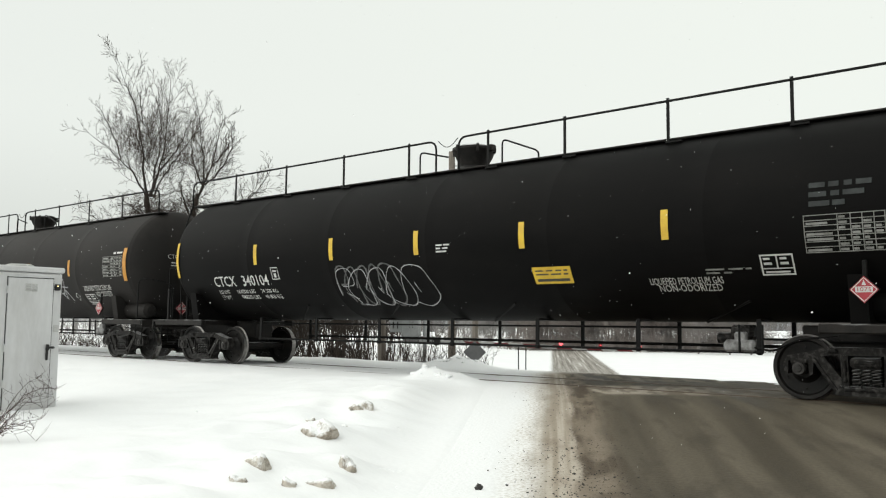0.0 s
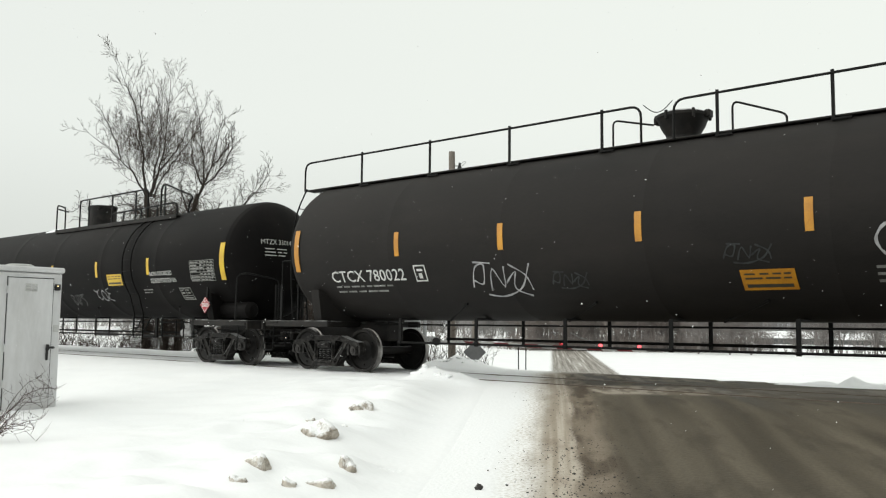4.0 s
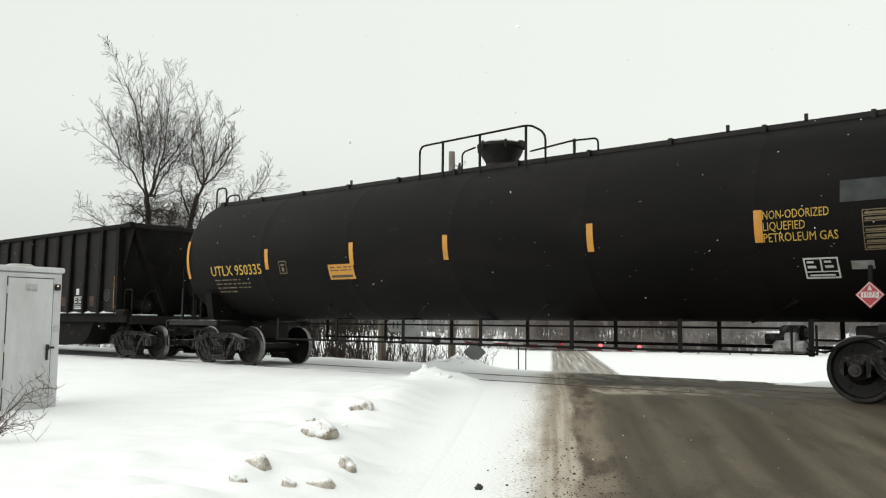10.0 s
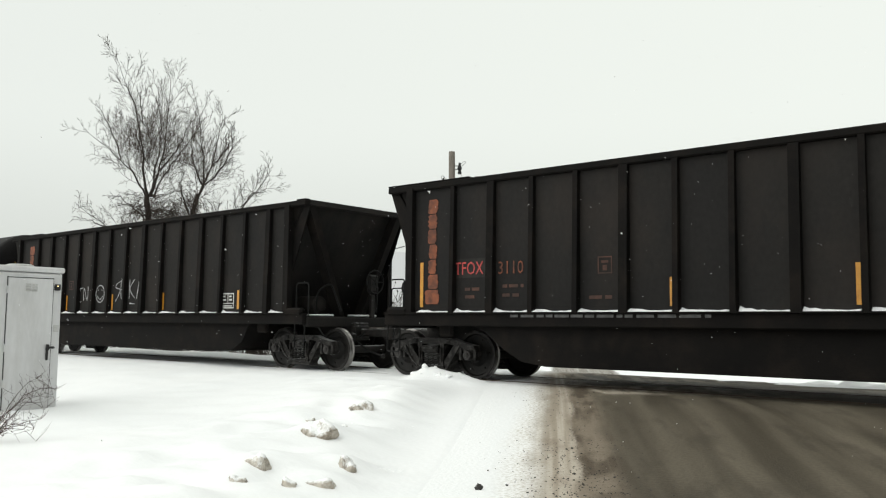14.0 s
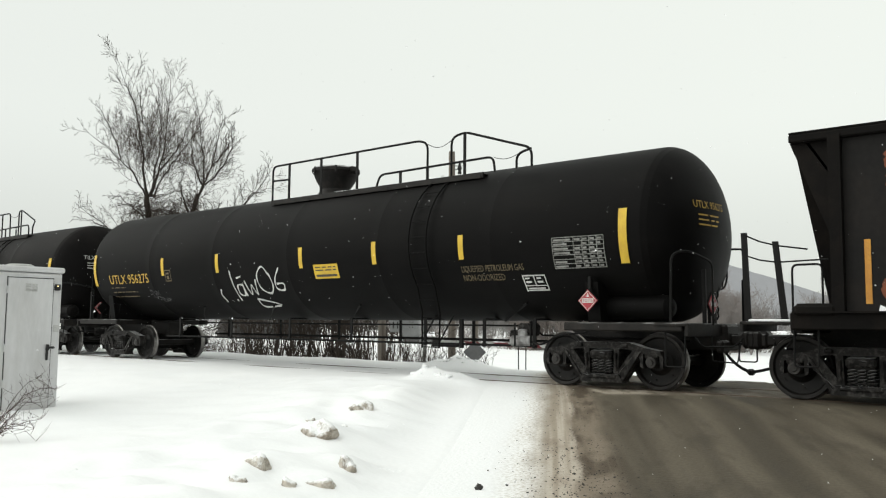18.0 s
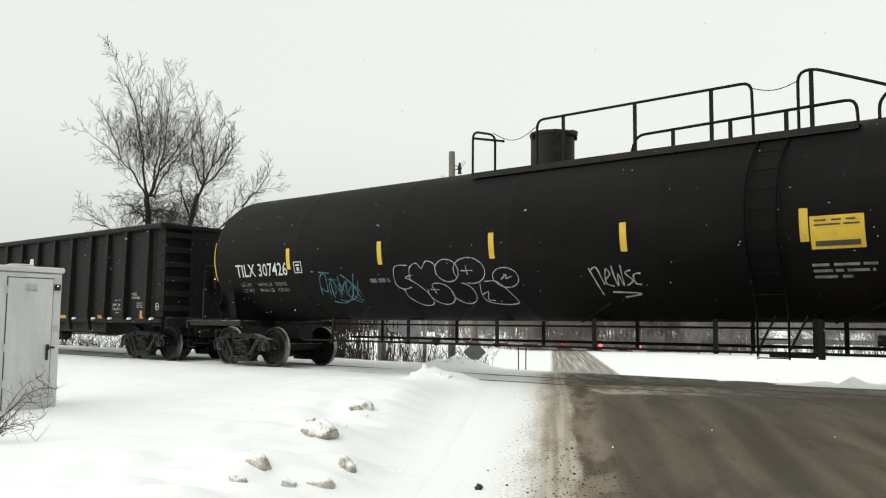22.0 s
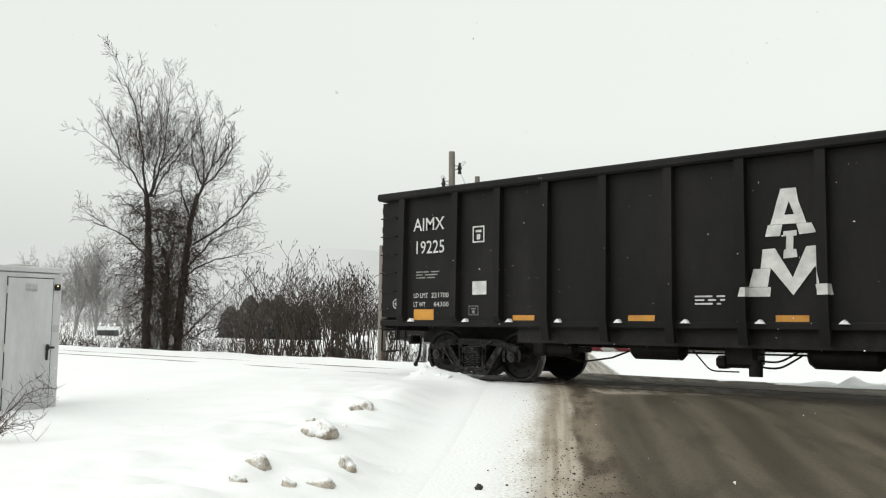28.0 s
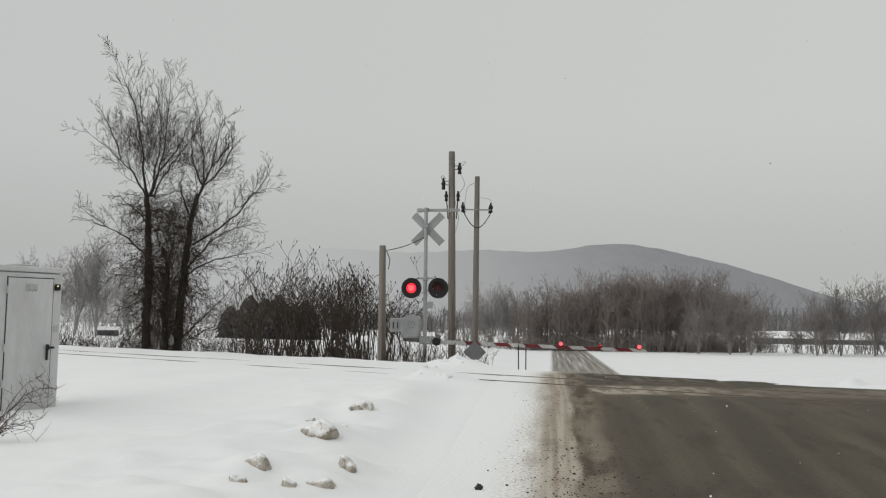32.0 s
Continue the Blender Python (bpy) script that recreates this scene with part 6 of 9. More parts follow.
def straight_gondola_marks(car, number, d, left):
    """Lettering, tape and the white emblem on a straight-sided gondola; d shifts them along."""
    fs = slid(flat_skin(-1.578), left)
    words("car_number", "AIMX", fs, -6.97 + d, 2.81, 0.24, WHITE_INK, car, 0.78, cut=0, bold=0.006)
    words("car_number", number, fs, -6.95 + d, 2.37, 0.24, WHITE_INK, car, 0.7, cut=0, bold=0.006)
    frame_box(fs, -5.52 + d, 2.51, 0.27, 0.3, 0.025, car, False)
    part("white_square", patch(fs, -5.52 + d, -5.2 + d, 1.57, 1.81, 0.006, 1, 1), WHITE_INK, car)
    frame_box(fs, -5.6 + d, 1.2, 0.22, 0.17, 0.012, car, False, FADED_INK)
    bars("stencil_text", fs, -6.89 + d, 2.03, [0.58, 0.6, 0.5], FADED_INK, car, 0.03, 0.055, seed=20)
    for i, (text, num) in enumerate((("LD LMT", "221700"), ("LT WT", "64300"))):
        words("weight_lettering", text, fs, -6.95 + d, 1.53 - 0.17 * i, 0.09, WHITE_INK, car, (0.36, 0.3)[i], cut=0)
        words("weight_lettering", num, fs, -6.5 + d + 0.06 * i, 1.53 - 0.17 * i, 0.09, WHITE_INK, car, (0.42, 0.36)[i], cut=0)
    part("reflective_patch", patch(fs, -6.94 + d, -6.44 + d, 1.07, 1.31, 0.008, 1, 1), AMBER, car)
    for x in (-4.62, -2.4, -0.12, 2.15, 4.4):
        part("reflective_patch", patch(fs, x + d, x + d + 0.45, 1.06, 1.2, 0.008, 1, 1), AMBER, car)
    part("reflective_patch", patch(fs, 6.63, 7.05, 1.1, 1.32, 0.008, 1, 1), AMBER, car)
    words("stencil_lettering", "EMPTY LOAD", fs, 5.22, 1.44, 0.07, WHITE_INK, car, 0.48, cut=0)
    words("stencil_lettering", "0 ADJ. BLOCK", fs, 5.22, 1.34, 0.07, WHITE_INK, car, 0.52, cut=0)
    bars("stencil_text", fs, 5.32, 1.62, [0.3], FADED_INK, car, 0.035, 0.07, seed=21)
    bars("stencil_text", fs, 5.36, 1.28, [0.22], FADED_INK, car, 0.035, 0.07, seed=25)
    words("stencil_lettering", "IL 52-3", fs, 6.2, 1.73, 0.065, WHITE_INK, car, 0.24, cut=0)
    words("stencil_lettering", "CU FT 4000", fs, 6.2, 1.63, 0.065, WHITE_INK, car, 0.4, cut=0)
    bars("stencil_text", fs, 6.45, 1.53, [0.55, 0.58, 0.4], FADED_INK, car, 0.028, 0.055, seed=23)
    bars("stencil_text", fs, -1.3 + d, 1.49, [0.46, 0.46, 0.4], WHITE_INK, car, 0.03, 0.055, seed=24)
    for x in (7.48, -7.4 + d):
        ring = [(x + 0.075 * math.cos(a), 1.42 + 0.085 * math.sin(a)) for a in [k * math.pi / 6 for k in range(13)]]
        strokes("stencil_ring", flat_skin(-1.59), [ring, [(x - 0.04, 1.42), (x + 0.04, 1.42)], [(x, 1.37), (x, 1.47)]], 0.022, WHITE_INK, car)
    es = end_skin(7.76)
    words("end_lettering", "AIMX", es, 0.42, 2.98, 0.11, WHITE_INK, car, 0.34, cut=0)
    words("end_lettering", number, es, 0.42, 2.7, 0.11, WHITE_INK, car, 0.36, cut=0)
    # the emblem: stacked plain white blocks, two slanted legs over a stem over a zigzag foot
    g, x0 = Geo(), d
    def block(*pts):
        g.add([(x0 + a, b, 0.0) for a, b in pts], [tuple(range(len(pts)))])
    block((-0.01, 2.97), (0.2, 2.97), (0.224, 2.789), (0.097, 2.789), (-0.069, 2.789))
    block((-0.069, 2.789), (0.097, 2.789), (0.034, 2.599), (-0.122, 2.599))
    block((0.097, 2.789), (0.224, 2.789), (0.288, 2.599), (0.166, 2.599))
    block((-0.122, 2.599), (0.034, 2.599), (0.166, 2.599), (0.288, 2.599), (0.327, 2.469), (-0.166, 2.469))
    block((-0.2, 2.465), (0.005, 2.465), (-0.034, 2.305), (-0.24, 2.305))
    block((0.19, 2.465), (0.395, 2.465), (0.454, 2.33), (0.229, 2.313))
    block((0.014, 2.368), (0.195, 2.376), (0.195, 2.3), (0.005, 2.296))
    block((0.053, 2.296), (0.151, 2.3), (0.141, 2.115), (0.044, 2.111))
    block((0.014, 2.111), (0.185, 2.115), (0.195, 2.001), (0.005, 1.989))
    block((-0.279, 2.128), (-0.108, 2.136), (-0.171, 1.862), (-0.313, 1.858))
    block((-0.108, 2.136), (0.127, 1.723), (0.127, 1.475), (-0.171, 1.862))
    block((0.127, 1.723), (0.317, 2.145), (0.43, 1.875), (0.127, 1.475))
    block((0.317, 2.145), (0.478, 2.153), (0.469, 1.875), (0.43, 1.875))
    block((0.43, 1.875), (0.469, 1.875), (0.517, 1.622), (0.464, 1.622))
    block((0.42, 1.618), (0.625, 1.622), (0.654, 1.475), (0.454, 1.471))
    block((-0.415, 1.854), (-0.171, 1.858), (-0.22, 1.597), (-0.489, 1.597))
    block((-0.562, 1.593), (-0.171, 1.593), (-0.191, 1.462), (-0.596, 1.462))
    me = bpy.data.meshes.new("emblem")
    me.from_pydata(g.v, [], g.f)
    bm = bmesh.new()
    bm.from_mesh(me)
    for rx in RIBS:
        for e in (rx - 0.073, rx - 0.07, rx + 0.07, rx + 0.073):
            bmesh.ops.bisect_plane(bm, geom=bm.verts[:] + bm.edges[:] + bm.faces[:], plane_co=(e, 0, 0), plane_no=(1, 0, 0))
    for v in bm.verts:
        x, z = v.co.x, v.co.y
        on = any(abs(x - rx) < 0.0715 for rx in RIBS)
        v.co = (x, -1.59 if not on else -1.56 - 0.178 + 0.04 * (z - 1.18) / 2.27, z)
    bm.to_mesh(me)
    bm.free()
    part("emblem", me, WHITE_INK, car, "white stacked-block emblem")


straight_gondola_marks(car_i, "19367", 0.0, 0.07)
straight_gondola_marks(car_j, "19225", 0.1, 0.0)

# ---- the ground: snow, road, track ----
ROAD_O, ROAD_D, ROAD_N = Vector((-8.4, 0.3)), Vector((-0.548, 0.8365)), Vector((0.8365, 0.548))
ROAD_W = 7.4


def road_side(x, y):
    """How far a spot lies to the right of the road's left edge."""
    return (Vector((x, y)) - ROAD_O).dot(ROAD_N)


def smooth(a, b, v):
    t = max(0.0, min(1.0, (v - a) / (b - a)))
    return t * t * (3 - 2 * t)


# soft heaps that half bury the ploughed lumps: place, radius, height
BUMPS = ((-7.2, -7.25, 0.36, 0.11), (-8.3, -5.5, 0.36, 0.1), (-6.1, -8.95, 0.32, 0.1), (-5.75, -9.45, 0.26, 0.07), (-5.35, -8.85, 0.3, 0.1), (-5.75, -8.2, 0.3, 0.1), (-8.9, -6.3, 0.6, 0.07), (-9.2, -4.2, 0.7, 0.08), (-7.4, -8.4, 0.5, 0.07))


def ground_z(x, y):
    z = -0.014 - 0.34 * smooth(-1.8, -7.5, y)
    # the land falls off behind the rails, more on the road's far side than up the line
    deep = 1.3 + 0.9 * smooth(-2.0, -1.1, x / max(y + 14, 1.0)) + 2.8 * smooth(-1.0, -0.72, x / max(y + 14, 1.0))
    z -= min(deep, 0.088 * max(0.0, y - 3.0))
    r = road_side(x, y)
    off = smooth(-1.9, -3.2, r)
    # soft lumps of snow, the drift beside the road, the crest beyond the rails
    if -30 < y < 12 and abs(y) > 1.1:
        z += 0.05 * off * noise.noise(Vector((x * 0.5, y * 0.5, 0.0))) * smooth(1.1, 3.0, abs(y))
        z += 0.018 * off * noise.noise(Vector((x * 2.1, y * 2.1, 4.0))) * smooth(1.1, 2.0, abs(y))
    if y < 0:
        # the ploughed bank: a low crest with a broken face towards the road
        crest = smooth(-2.0, -3.0, r) * smooth(-7.0, -3.2, r) * smooth(-1.6, -3.2, y)
        z += crest * (0.15 + 0.08 * noise.noise(Vector((x * 0.9, y * 0.9, 3.0))) + 0.06 * noise.noise(Vector((x * 2.6, y * 2.6, 9.0))) + 0.02 * noise.noise(Vector((x * 7.0, y * 7.0, 2.0))))
        for cx, cy, w, h in BUMPS:
            d = ((x - cx) ** 2 + (y - cy) ** 2) / (w * w)
            if d < 6:
                z += h * math.exp(-d) * (1 + 0.5 * noise.noise(Vector((x * 6, y * 6, 1.0))))
    if abs(y) < 1.5 and r < -1.7:
        # wind-blown snow half over the rails
        z += smooth(-1.7, -2.6, r) * (0.011 + 0.022 * noise.noise(Vector((x * 0.4, y * 2.0, 5.0))))
    z += 0.05 * off * smooth(1.4, 2.6, y) * smooth(5.0, 3.2, y)
    d = math.hypot((x + 9.85) / 0.75, (y + 2.1) / 0.42)
    if d < 3:
        z += 0.23 * math.exp(-d * d) * (1 + 0.5 * noise.noise(Vector((x * 3, y * 3, 1.0))) + 0.3 * noise.noise(Vector((x * 9, y * 9, 1.0))))
    d = math.hypot((x + 13.55) / 0.8, (y - 2.9) / 0.5)
    if d < 3:
        z += 0.21 * math.exp(-d * d) * (1 + 0.5 * noise.noise(Vector((x * 3, y * 3, 7.0))) + 0.12 * noise.noise(Vector((x * 9, y * 9, 1.0))))
    if 3 < y < 9 and r > ROAD_W + 0.3:
        z += 0.3 * smooth(3.4, 4.6, y) * smooth(9, 5, y) * smooth(0.3, 1.5, r - ROAD_W) * (0.6 + noise.noise(Vector((x * 1.4, y * 1.4, 2.0))))
    return z


def snow_z(x, y):
    """The snow sheet, which dips under the road."""
    r = road_side(x, y)
    return ground_z(x, y) - 0.05 * smooth(-1.75, -1.4, r) * smooth(ROAD_W + 1.15, ROAD_W + 0.8, r)


def ground_sheet():
    def axis(lo, hi, step):
        # even and fine near the crossing, widening out to the horizon
        mid = [lo + (hi - lo) * i / round((hi - lo) / step) for i in range(round((hi - lo) / step) + 1)]
        w, out = step, [0.0]
        while out[-1] < 2600:
            w *= 1.16
            out.append(out[-1] + w)
        return [lo - o for o in out[:0:-1]] + mid + [hi + o for o in out[1:]]
    xs, ys = axis(-22.0, 0.0, 0.11), axis(-10.5, 5.0, 0.1)
    g = Geo().quad_sheet([[(x, y, snow_z(x, y)) for x in xs] for y in ys])
    me = bpy.data.meshes.new("ground")
    me.from_pydata(g.v, [], g.f)
    for p in me.polygons:
        p.use_smooth = True
    return me


def snow_material():
    mat = shader("fresh_snow", (0.83, 0.835, 0.842), 0.8, 0, (0.785, 0.795, 0.805), 0.35, 14, 0.25, 0.06, spec=0.2)
    n = mat.node_tree.nodes["Principled BSDF"]
    n.inputs["Subsurface Weight"].default_value = 0.0
    return mat


def road_material():
    """Wet sanded asphalt: darker in the wheel tracks, sandy and slushy towards the edge."""
    mat = bpy.data.materials.new("wet_sanded_asphalt")
    mat.use_nodes = True
    n, l = mat.node_tree.nodes, mat.node_tree.links
    b = n["Principled BSDF"]
    tc, sep = n.new("ShaderNodeTexCoord"), n.new("ShaderNodeSeparateXYZ")
    l.new(tc.outputs["UV"], sep.inputs[0])

    def noise_tex(scale, detail, stretch):
        mp, t = n.new("ShaderNodeMapping"), n.new("ShaderNodeTexNoise")
        mp.inputs["Scale"].default_value = stretch
        l.new(tc.outputs["UV"], mp.inputs["Vector"])
        t.inputs["Scale"].default_value, t.inputs["Detail"].default_value = scale, detail
        l.new(mp.outputs[0], t.inputs["Vector"])
        return t.outputs["Fac"]

    def math_node(op, a, c):
        m = n.new("ShaderNodeMath")
        m.operation = op
        for i, v in enumerate((a, c)):
            if isinstance(v, (int, float)):
                m.inputs[i].default_value = v
            else:
                l.new(v, m.inputs[i])
        return m.outputs[0]

    def ramp(v, lo, hi, a=0.0, c=1.0):
        m = n.new("ShaderNodeMapRange")
        m.interpolation_type = "SMOOTHSTEP"
        for k, q in (("From Min", lo), ("From Max", hi), ("To Min", a), ("To Max", c)):
            m.inputs[k].default_value = q
        l.new(v, m.inputs["Value"])
        return m.outputs[0]

    def mix(f, a, c):
        m = n.new("ShaderNodeMixRGB")
        for i, v in zip(("Fac", "Color1", "Color2"), (f, a, c)):
            if isinstance(v, tuple):
                m.inputs[i].default_value = (*v, 1)
            elif isinstance(v, float):
                m.inputs[i].default_value = v
            else:
                l.new(v, m.inputs[i])
        return m.outputs[0]
    big, streak, fine = noise_tex(0.55, 4, (1, 1, 1)), noise_tex(1.0, 6, (2.2, 0.16, 1)), noise_tex(26, 5, (1, 1, 1))
    tyre, mottle = noise_tex(1.0, 4, (9.0, 0.13, 1)), noise_tex(3.2, 6, (1, 0.3, 1))
    # across the road, in metres from its left edge, frayed by noise
    v = sep.outputs["Y"]
    u = math_node("ADD", sep.outputs["X"], math_node("MULTIPLY", math_node("SUBTRACT", big, 0.5), 0.35))
    u = math_node("ADD", u, math_node("MULTIPLY", math_node("SUBTRACT", fine, 0.5), 0.22))
    u = math_node("ADD", u, math_node("MULTIPLY", math_node("SUBTRACT", mottle, 0.5), 0.22))
    col = mix(ramp(streak, 0.33, 0.72), (0.058, 0.0485, 0.0355), (0.12, 0.103, 0.078))
    col = mix(ramp(tyre, 0.52, 0.72, 0, 0.2), col, (0.1, 0.088, 0.072))
    col = mix(ramp(mottle, 0.5, 0.7, 0, 0.5), col, (0.046, 0.039, 0.03))
    sand = mix(ramp(tyre, 0.4, 0.6), (0.3, 0.258, 0.205), (0.42, 0.375, 0.315))
    sand = mix(ramp(mottle, 0.45, 0.68, 0, 0.6), sand, (0.22, 0.18, 0.138))
    dirt = mix(ramp(mottle, 0.4, 0.6), (0.085, 0.067, 0.049), (0.19, 0.157, 0.12))
    dirt = mix(ramp(tyre, 0.5, 0.62, 0, 0.25), dirt, (0.22, 0.19, 0.15))
    # dried sand and salt where the road comes up to the rails, broken up to the right
    band = math_node("ABSOLUTE", math_node("ADD", v, math_node("ADD", 1.85, math_node("MULTIPLY", math_node("SUBTRACT", big, 0.5), 1.6))), 0.0)
    col = mix(math_node("MULTIPLY", ramp(band, 1.35, 0.75), ramp(u, 3.4, 0.3, 0.25, 0.95)), col, mix(ramp(mottle, 0.42, 0.6), (0.18, 0.152, 0.118), (0.38, 0.335, 0.275)))
    # the ground between and beyond the rails: brown mud
    mud = mix(ramp(mottle, 0.42, 0.6), (0.042, 0.034, 0.026), (0.14, 0.118, 0.09))
    col = mix(ramp(v, 0.0, 0.6, 0, 0.85), col, mud)
    # packed snow with wheel tracks on the far side
    lane = noise_tex(1.0, 4, (1.9, 0.02, 1))
    far = mix(ramp(lane, 0.34, 0.66), (0.15, 0.134, 0.115), (0.36, 0.34, 0.31))
    far = mix(ramp(mottle, 0.5, 0.66, 0, 0.45), far, (0.5, 0.485, 0.46))
    far = mix(ramp(lane, 0.58, 0.7, 0, 0.7), far, (0.7, 0.695, 0.68))
    side = math_node("ADD", sep.outputs["X"], math_node("MULTIPLY", math_node("SUBTRACT", mottle, 0.5), 1.4))
    far = mix(ramp(side, -0.1, -0.9), far, (0.81, 0.817, 0.824))
    col = mix(ramp(u, 0.12, -0.1), col, dirt)
    col = mix(ramp(u, -0.32, -0.42), col, sand)
    slush = mix(ramp(fine, 0.36, 0.58), (0.5, 0.46, 0.4), (0.8, 0.795, 0.785))
    col = mix(ramp(u, -0.6, -0.98), col, slush)
    col = mix(ramp(u, -0.78, -1.25), col, (0.81, 0.817, 0.824))
    col = mix(ramp(v, 2.2, 4.0), col, far)
    m2 = n.new("ShaderNodeMixRGB")
    m2.blend_type, m2.inputs["Fac"].default_value = "OVERLAY", 0.35
    l.new(col, m2.inputs["Color1"])
    l.new(fine, m2.inputs["Color2"])
    l.new(m2.outputs[0], b.inputs["Base Color"])
    l.new(ramp(streak, 0.3, 0.7, 0.6, 0.9), b.inputs["Roughness"])
    b.inputs["Specular IOR Level"].default_value = 0.12
    bp = n.new("ShaderNodeBump")
    bp.inputs["Strength"].default_value, bp.inputs["Distance"].default_value = 0.5, 0.02
    l.new(fine, bp.inputs["Height"])
    l.new(bp.outputs[0], b.inputs["Normal"])
    return mat


SNOW, ROAD = snow_material(), road_material()
ground = tagged(part("ground", ground_sheet(), SNOW), "snow-covered ground falling away to a wide field", "ground", kind="structure")


def road_sheet():
    us = [-2.3, -1.9, -1.6, -1.2, -0.9, -0.6, -0.3, 0, 0.4, 0.9, 1.6, 2.4, 3.2, 4.0, 4.8, 5.6, 6.4, 7.0, 7.4, 7.8, 8.2, 8.5, 8.9]
    vs = [-76 + 4.0 * i for i in range(15)] + [-16 + 0.5 * i for i in range(64)] + [16 + 2.0 * i for i in range(30)] + [76 + 12 * i for i in range(22)]
    verts, uvs = [], []
    for v in vs:
        for u in us:
            p = ROAD_O + ROAD_N * u + ROAD_D * v
            sunk = 0.03 * (1 - min(smooth(-2.0, -1.6, u), smooth(8.6, 8.2, u)))
            verts.append((p.x, p.y, ground_z(p.x, p.y) + 0.004 - sunk + 0.05 * smooth(10, 25, v)))
            uvs.append((u if u < 4 else 7.4 - u, v))
    m = len(us)
    faces = [(i * m + j, i * m + j + 1, (i + 1) * m + j + 1, (i + 1) * m + j) for i in range(len(vs) - 1) for j in range(m - 1)]
    me = bpy.data.meshes.new("road")
    me.from_pydata(verts, [], faces)
    lay = me.uv_layers.new(name="UVMap")
    for lp in me.loops:
        lay.data[lp.index].uv = uvs[lp.vertex_index]
    for p in me.polygons:
        p.use_smooth = True
    return me


road = tagged(part("road", road_sheet(), ROAD), "wet sanded asphalt road with slushy edges over the crossing", "road", kind="structure")
RAIL_STEEL = shader("rusty_rail_steel", (0.07, 0.05, 0.038), 0.6, 0.4, (0.12, 0.08, 0.055), 6, 40, 0.1)
for y in (-0.75, 0.75):
    g = Geo().box(-60, y, -0.02, 400, 0.07, 0.04, 0.01).box(-60, y, -0.09, 400, 0.02, 0.12)
    tagged(part("rail", g, RAIL_STEEL), "worn steel rail set level with snow and road", "rail", "rails of the track", kind="structure")

# the ploughed bank of snow on the far side of the rails, beside the road
rows = []
for j in range(13):
    f = j / 12
    row = []
    for i in range(110):
        x = -7.6 + 0.11 * i
        h = (0.03 + 0.13 * smooth(-6.0, -3.9, x)) * (0.8 + 0.9 * noise.noise(Vector((x * 3.5, f * 3.0, 8.0))) + 0.7 * noise.noise(Vector((x * 1.7, f * 1.5, 2.0))) + 0.35 * noise.noise(Vector((x * 5.0, f * 4.0, 5.0))))
        y = 2.35 + 1.3 * f + 0.18 * noise.noise(Vector((x * 0.9, 0.0, 0.0))) + 0.12 * (x + 4)
        row.append((x, y, ground_z(x, y) - 0.03 + max(0.0, h) * math.sin(math.pi * f) ** 0.7 * smooth(-7.6, -6.9, x)))
    rows.append(row)
tagged(part("snow_bank", Geo().quad_sheet(rows), SNOW, smooth=80), "low ploughed bank of lumpy snow beyond the rails", "snow bank", kind="structure")

# ---- beside the track ----
GALV = shader("weathered_aluminium", (0.6, 0.6, 0.605), 0.5, 0.12, (0.5, 0.5, 0.505), 1.4, 24, 0.05, 0.12, (1, 1, 0.25), grime=(0.36, 0.35, 0.33), grime_amt=0.45, grime_scale=1.8)
SIGNAL_GREY = shader("aluminium_signal_paint", (0.36, 0.37, 0.37), 0.5, 0.2, (0.28, 0.285, 0.285), 2, 30, 0.06, 0.2)
SIGN_BACK = shader("dull_sign_back", (0.15, 0.15, 0.152), 0.6, 0.1, (0.11, 0.11, 0.112), 3, 30, 0.05)
POLE_WOOD = shader("weathered_pole_wood", (0.215, 0.19, 0.165), 0.9, 0, (0.13, 0.112, 0.096), 5, 40, 0.4, 0.4, (1, 1, 0.05), grime=(0.055, 0.038, 0.027), grime_amt=0.9, grime_scale=7)
BARK = shader("grey_brown_bark", (0.05, 0.041, 0.035), 0.95, 0, (0.03, 0.026, 0.023), 4, 30, 0.4, 0.3, (1, 1, 0.3), spec=0.1)
TWIG = shader("brown_twigs", (0.065, 0.052, 0.044), 0.95, 0, (0.045, 0.036, 0.031), 4, 30, 0.0, 0.2, spec=0.1)
SUMAC_TWIG = shader("grey_brown_sumac_bark", (0.082, 0.067, 0.058), 0.95, 0, (0.058, 0.047, 0.04), 4, 30, 0.0, 0.2, spec=0.1)
RED_TWIG = shader("reddish_bramble_canes", (0.06, 0.032, 0.026), 0.85, 0, (0.035, 0.02, 0.017), 6, 30, 0.0, 0.2, spec=0.2)
DARK_LENS = shader("dark_red_lens", (0.03, 0.004, 0.004), 0.2, 0, (0.02, 0.003, 0.003), 8, 60, 0.05)
SIGNAL_BLACK = shader("matt_black_signal_paint", (0.008, 0.008, 0.008), 0.7, 0, (0.014, 0.013, 0.013), 4, 40, 0.05)
GATE_WHITE = shader("grubby_white_gate_board", (0.5, 0.5, 0.49), 0.6, 0, (0.4, 0.4, 0.39), 4, 40, 0.05)
GATE_RED = shader("dull_red_gate_board", (0.16, 0.015, 0.02), 0.6, 0, (0.11, 0.012, 0.016), 4, 40, 0.05)
RED_GLOW = glow("lit_red_signal", (1.0, 0.03, 0.05), 1.4)
RED_CORE = glow("bright_red_signal_core", (1.0, 0.12, 0.14), 1.8)
WARM_GLOW = glow("lit_amber_lamp", (1.0, 0.75, 0.35), 2.0, (0.5, 0.35, 0.1))
ICE = shader("dirty_ice", (0.56, 0.52, 0.46), 0.75, 0, (0.27, 0.225, 0.175), 9, 40, 0.7, 0.35, grime=(0.06, 0.047, 0.035), grime_amt=1.0, grime_scale=13)


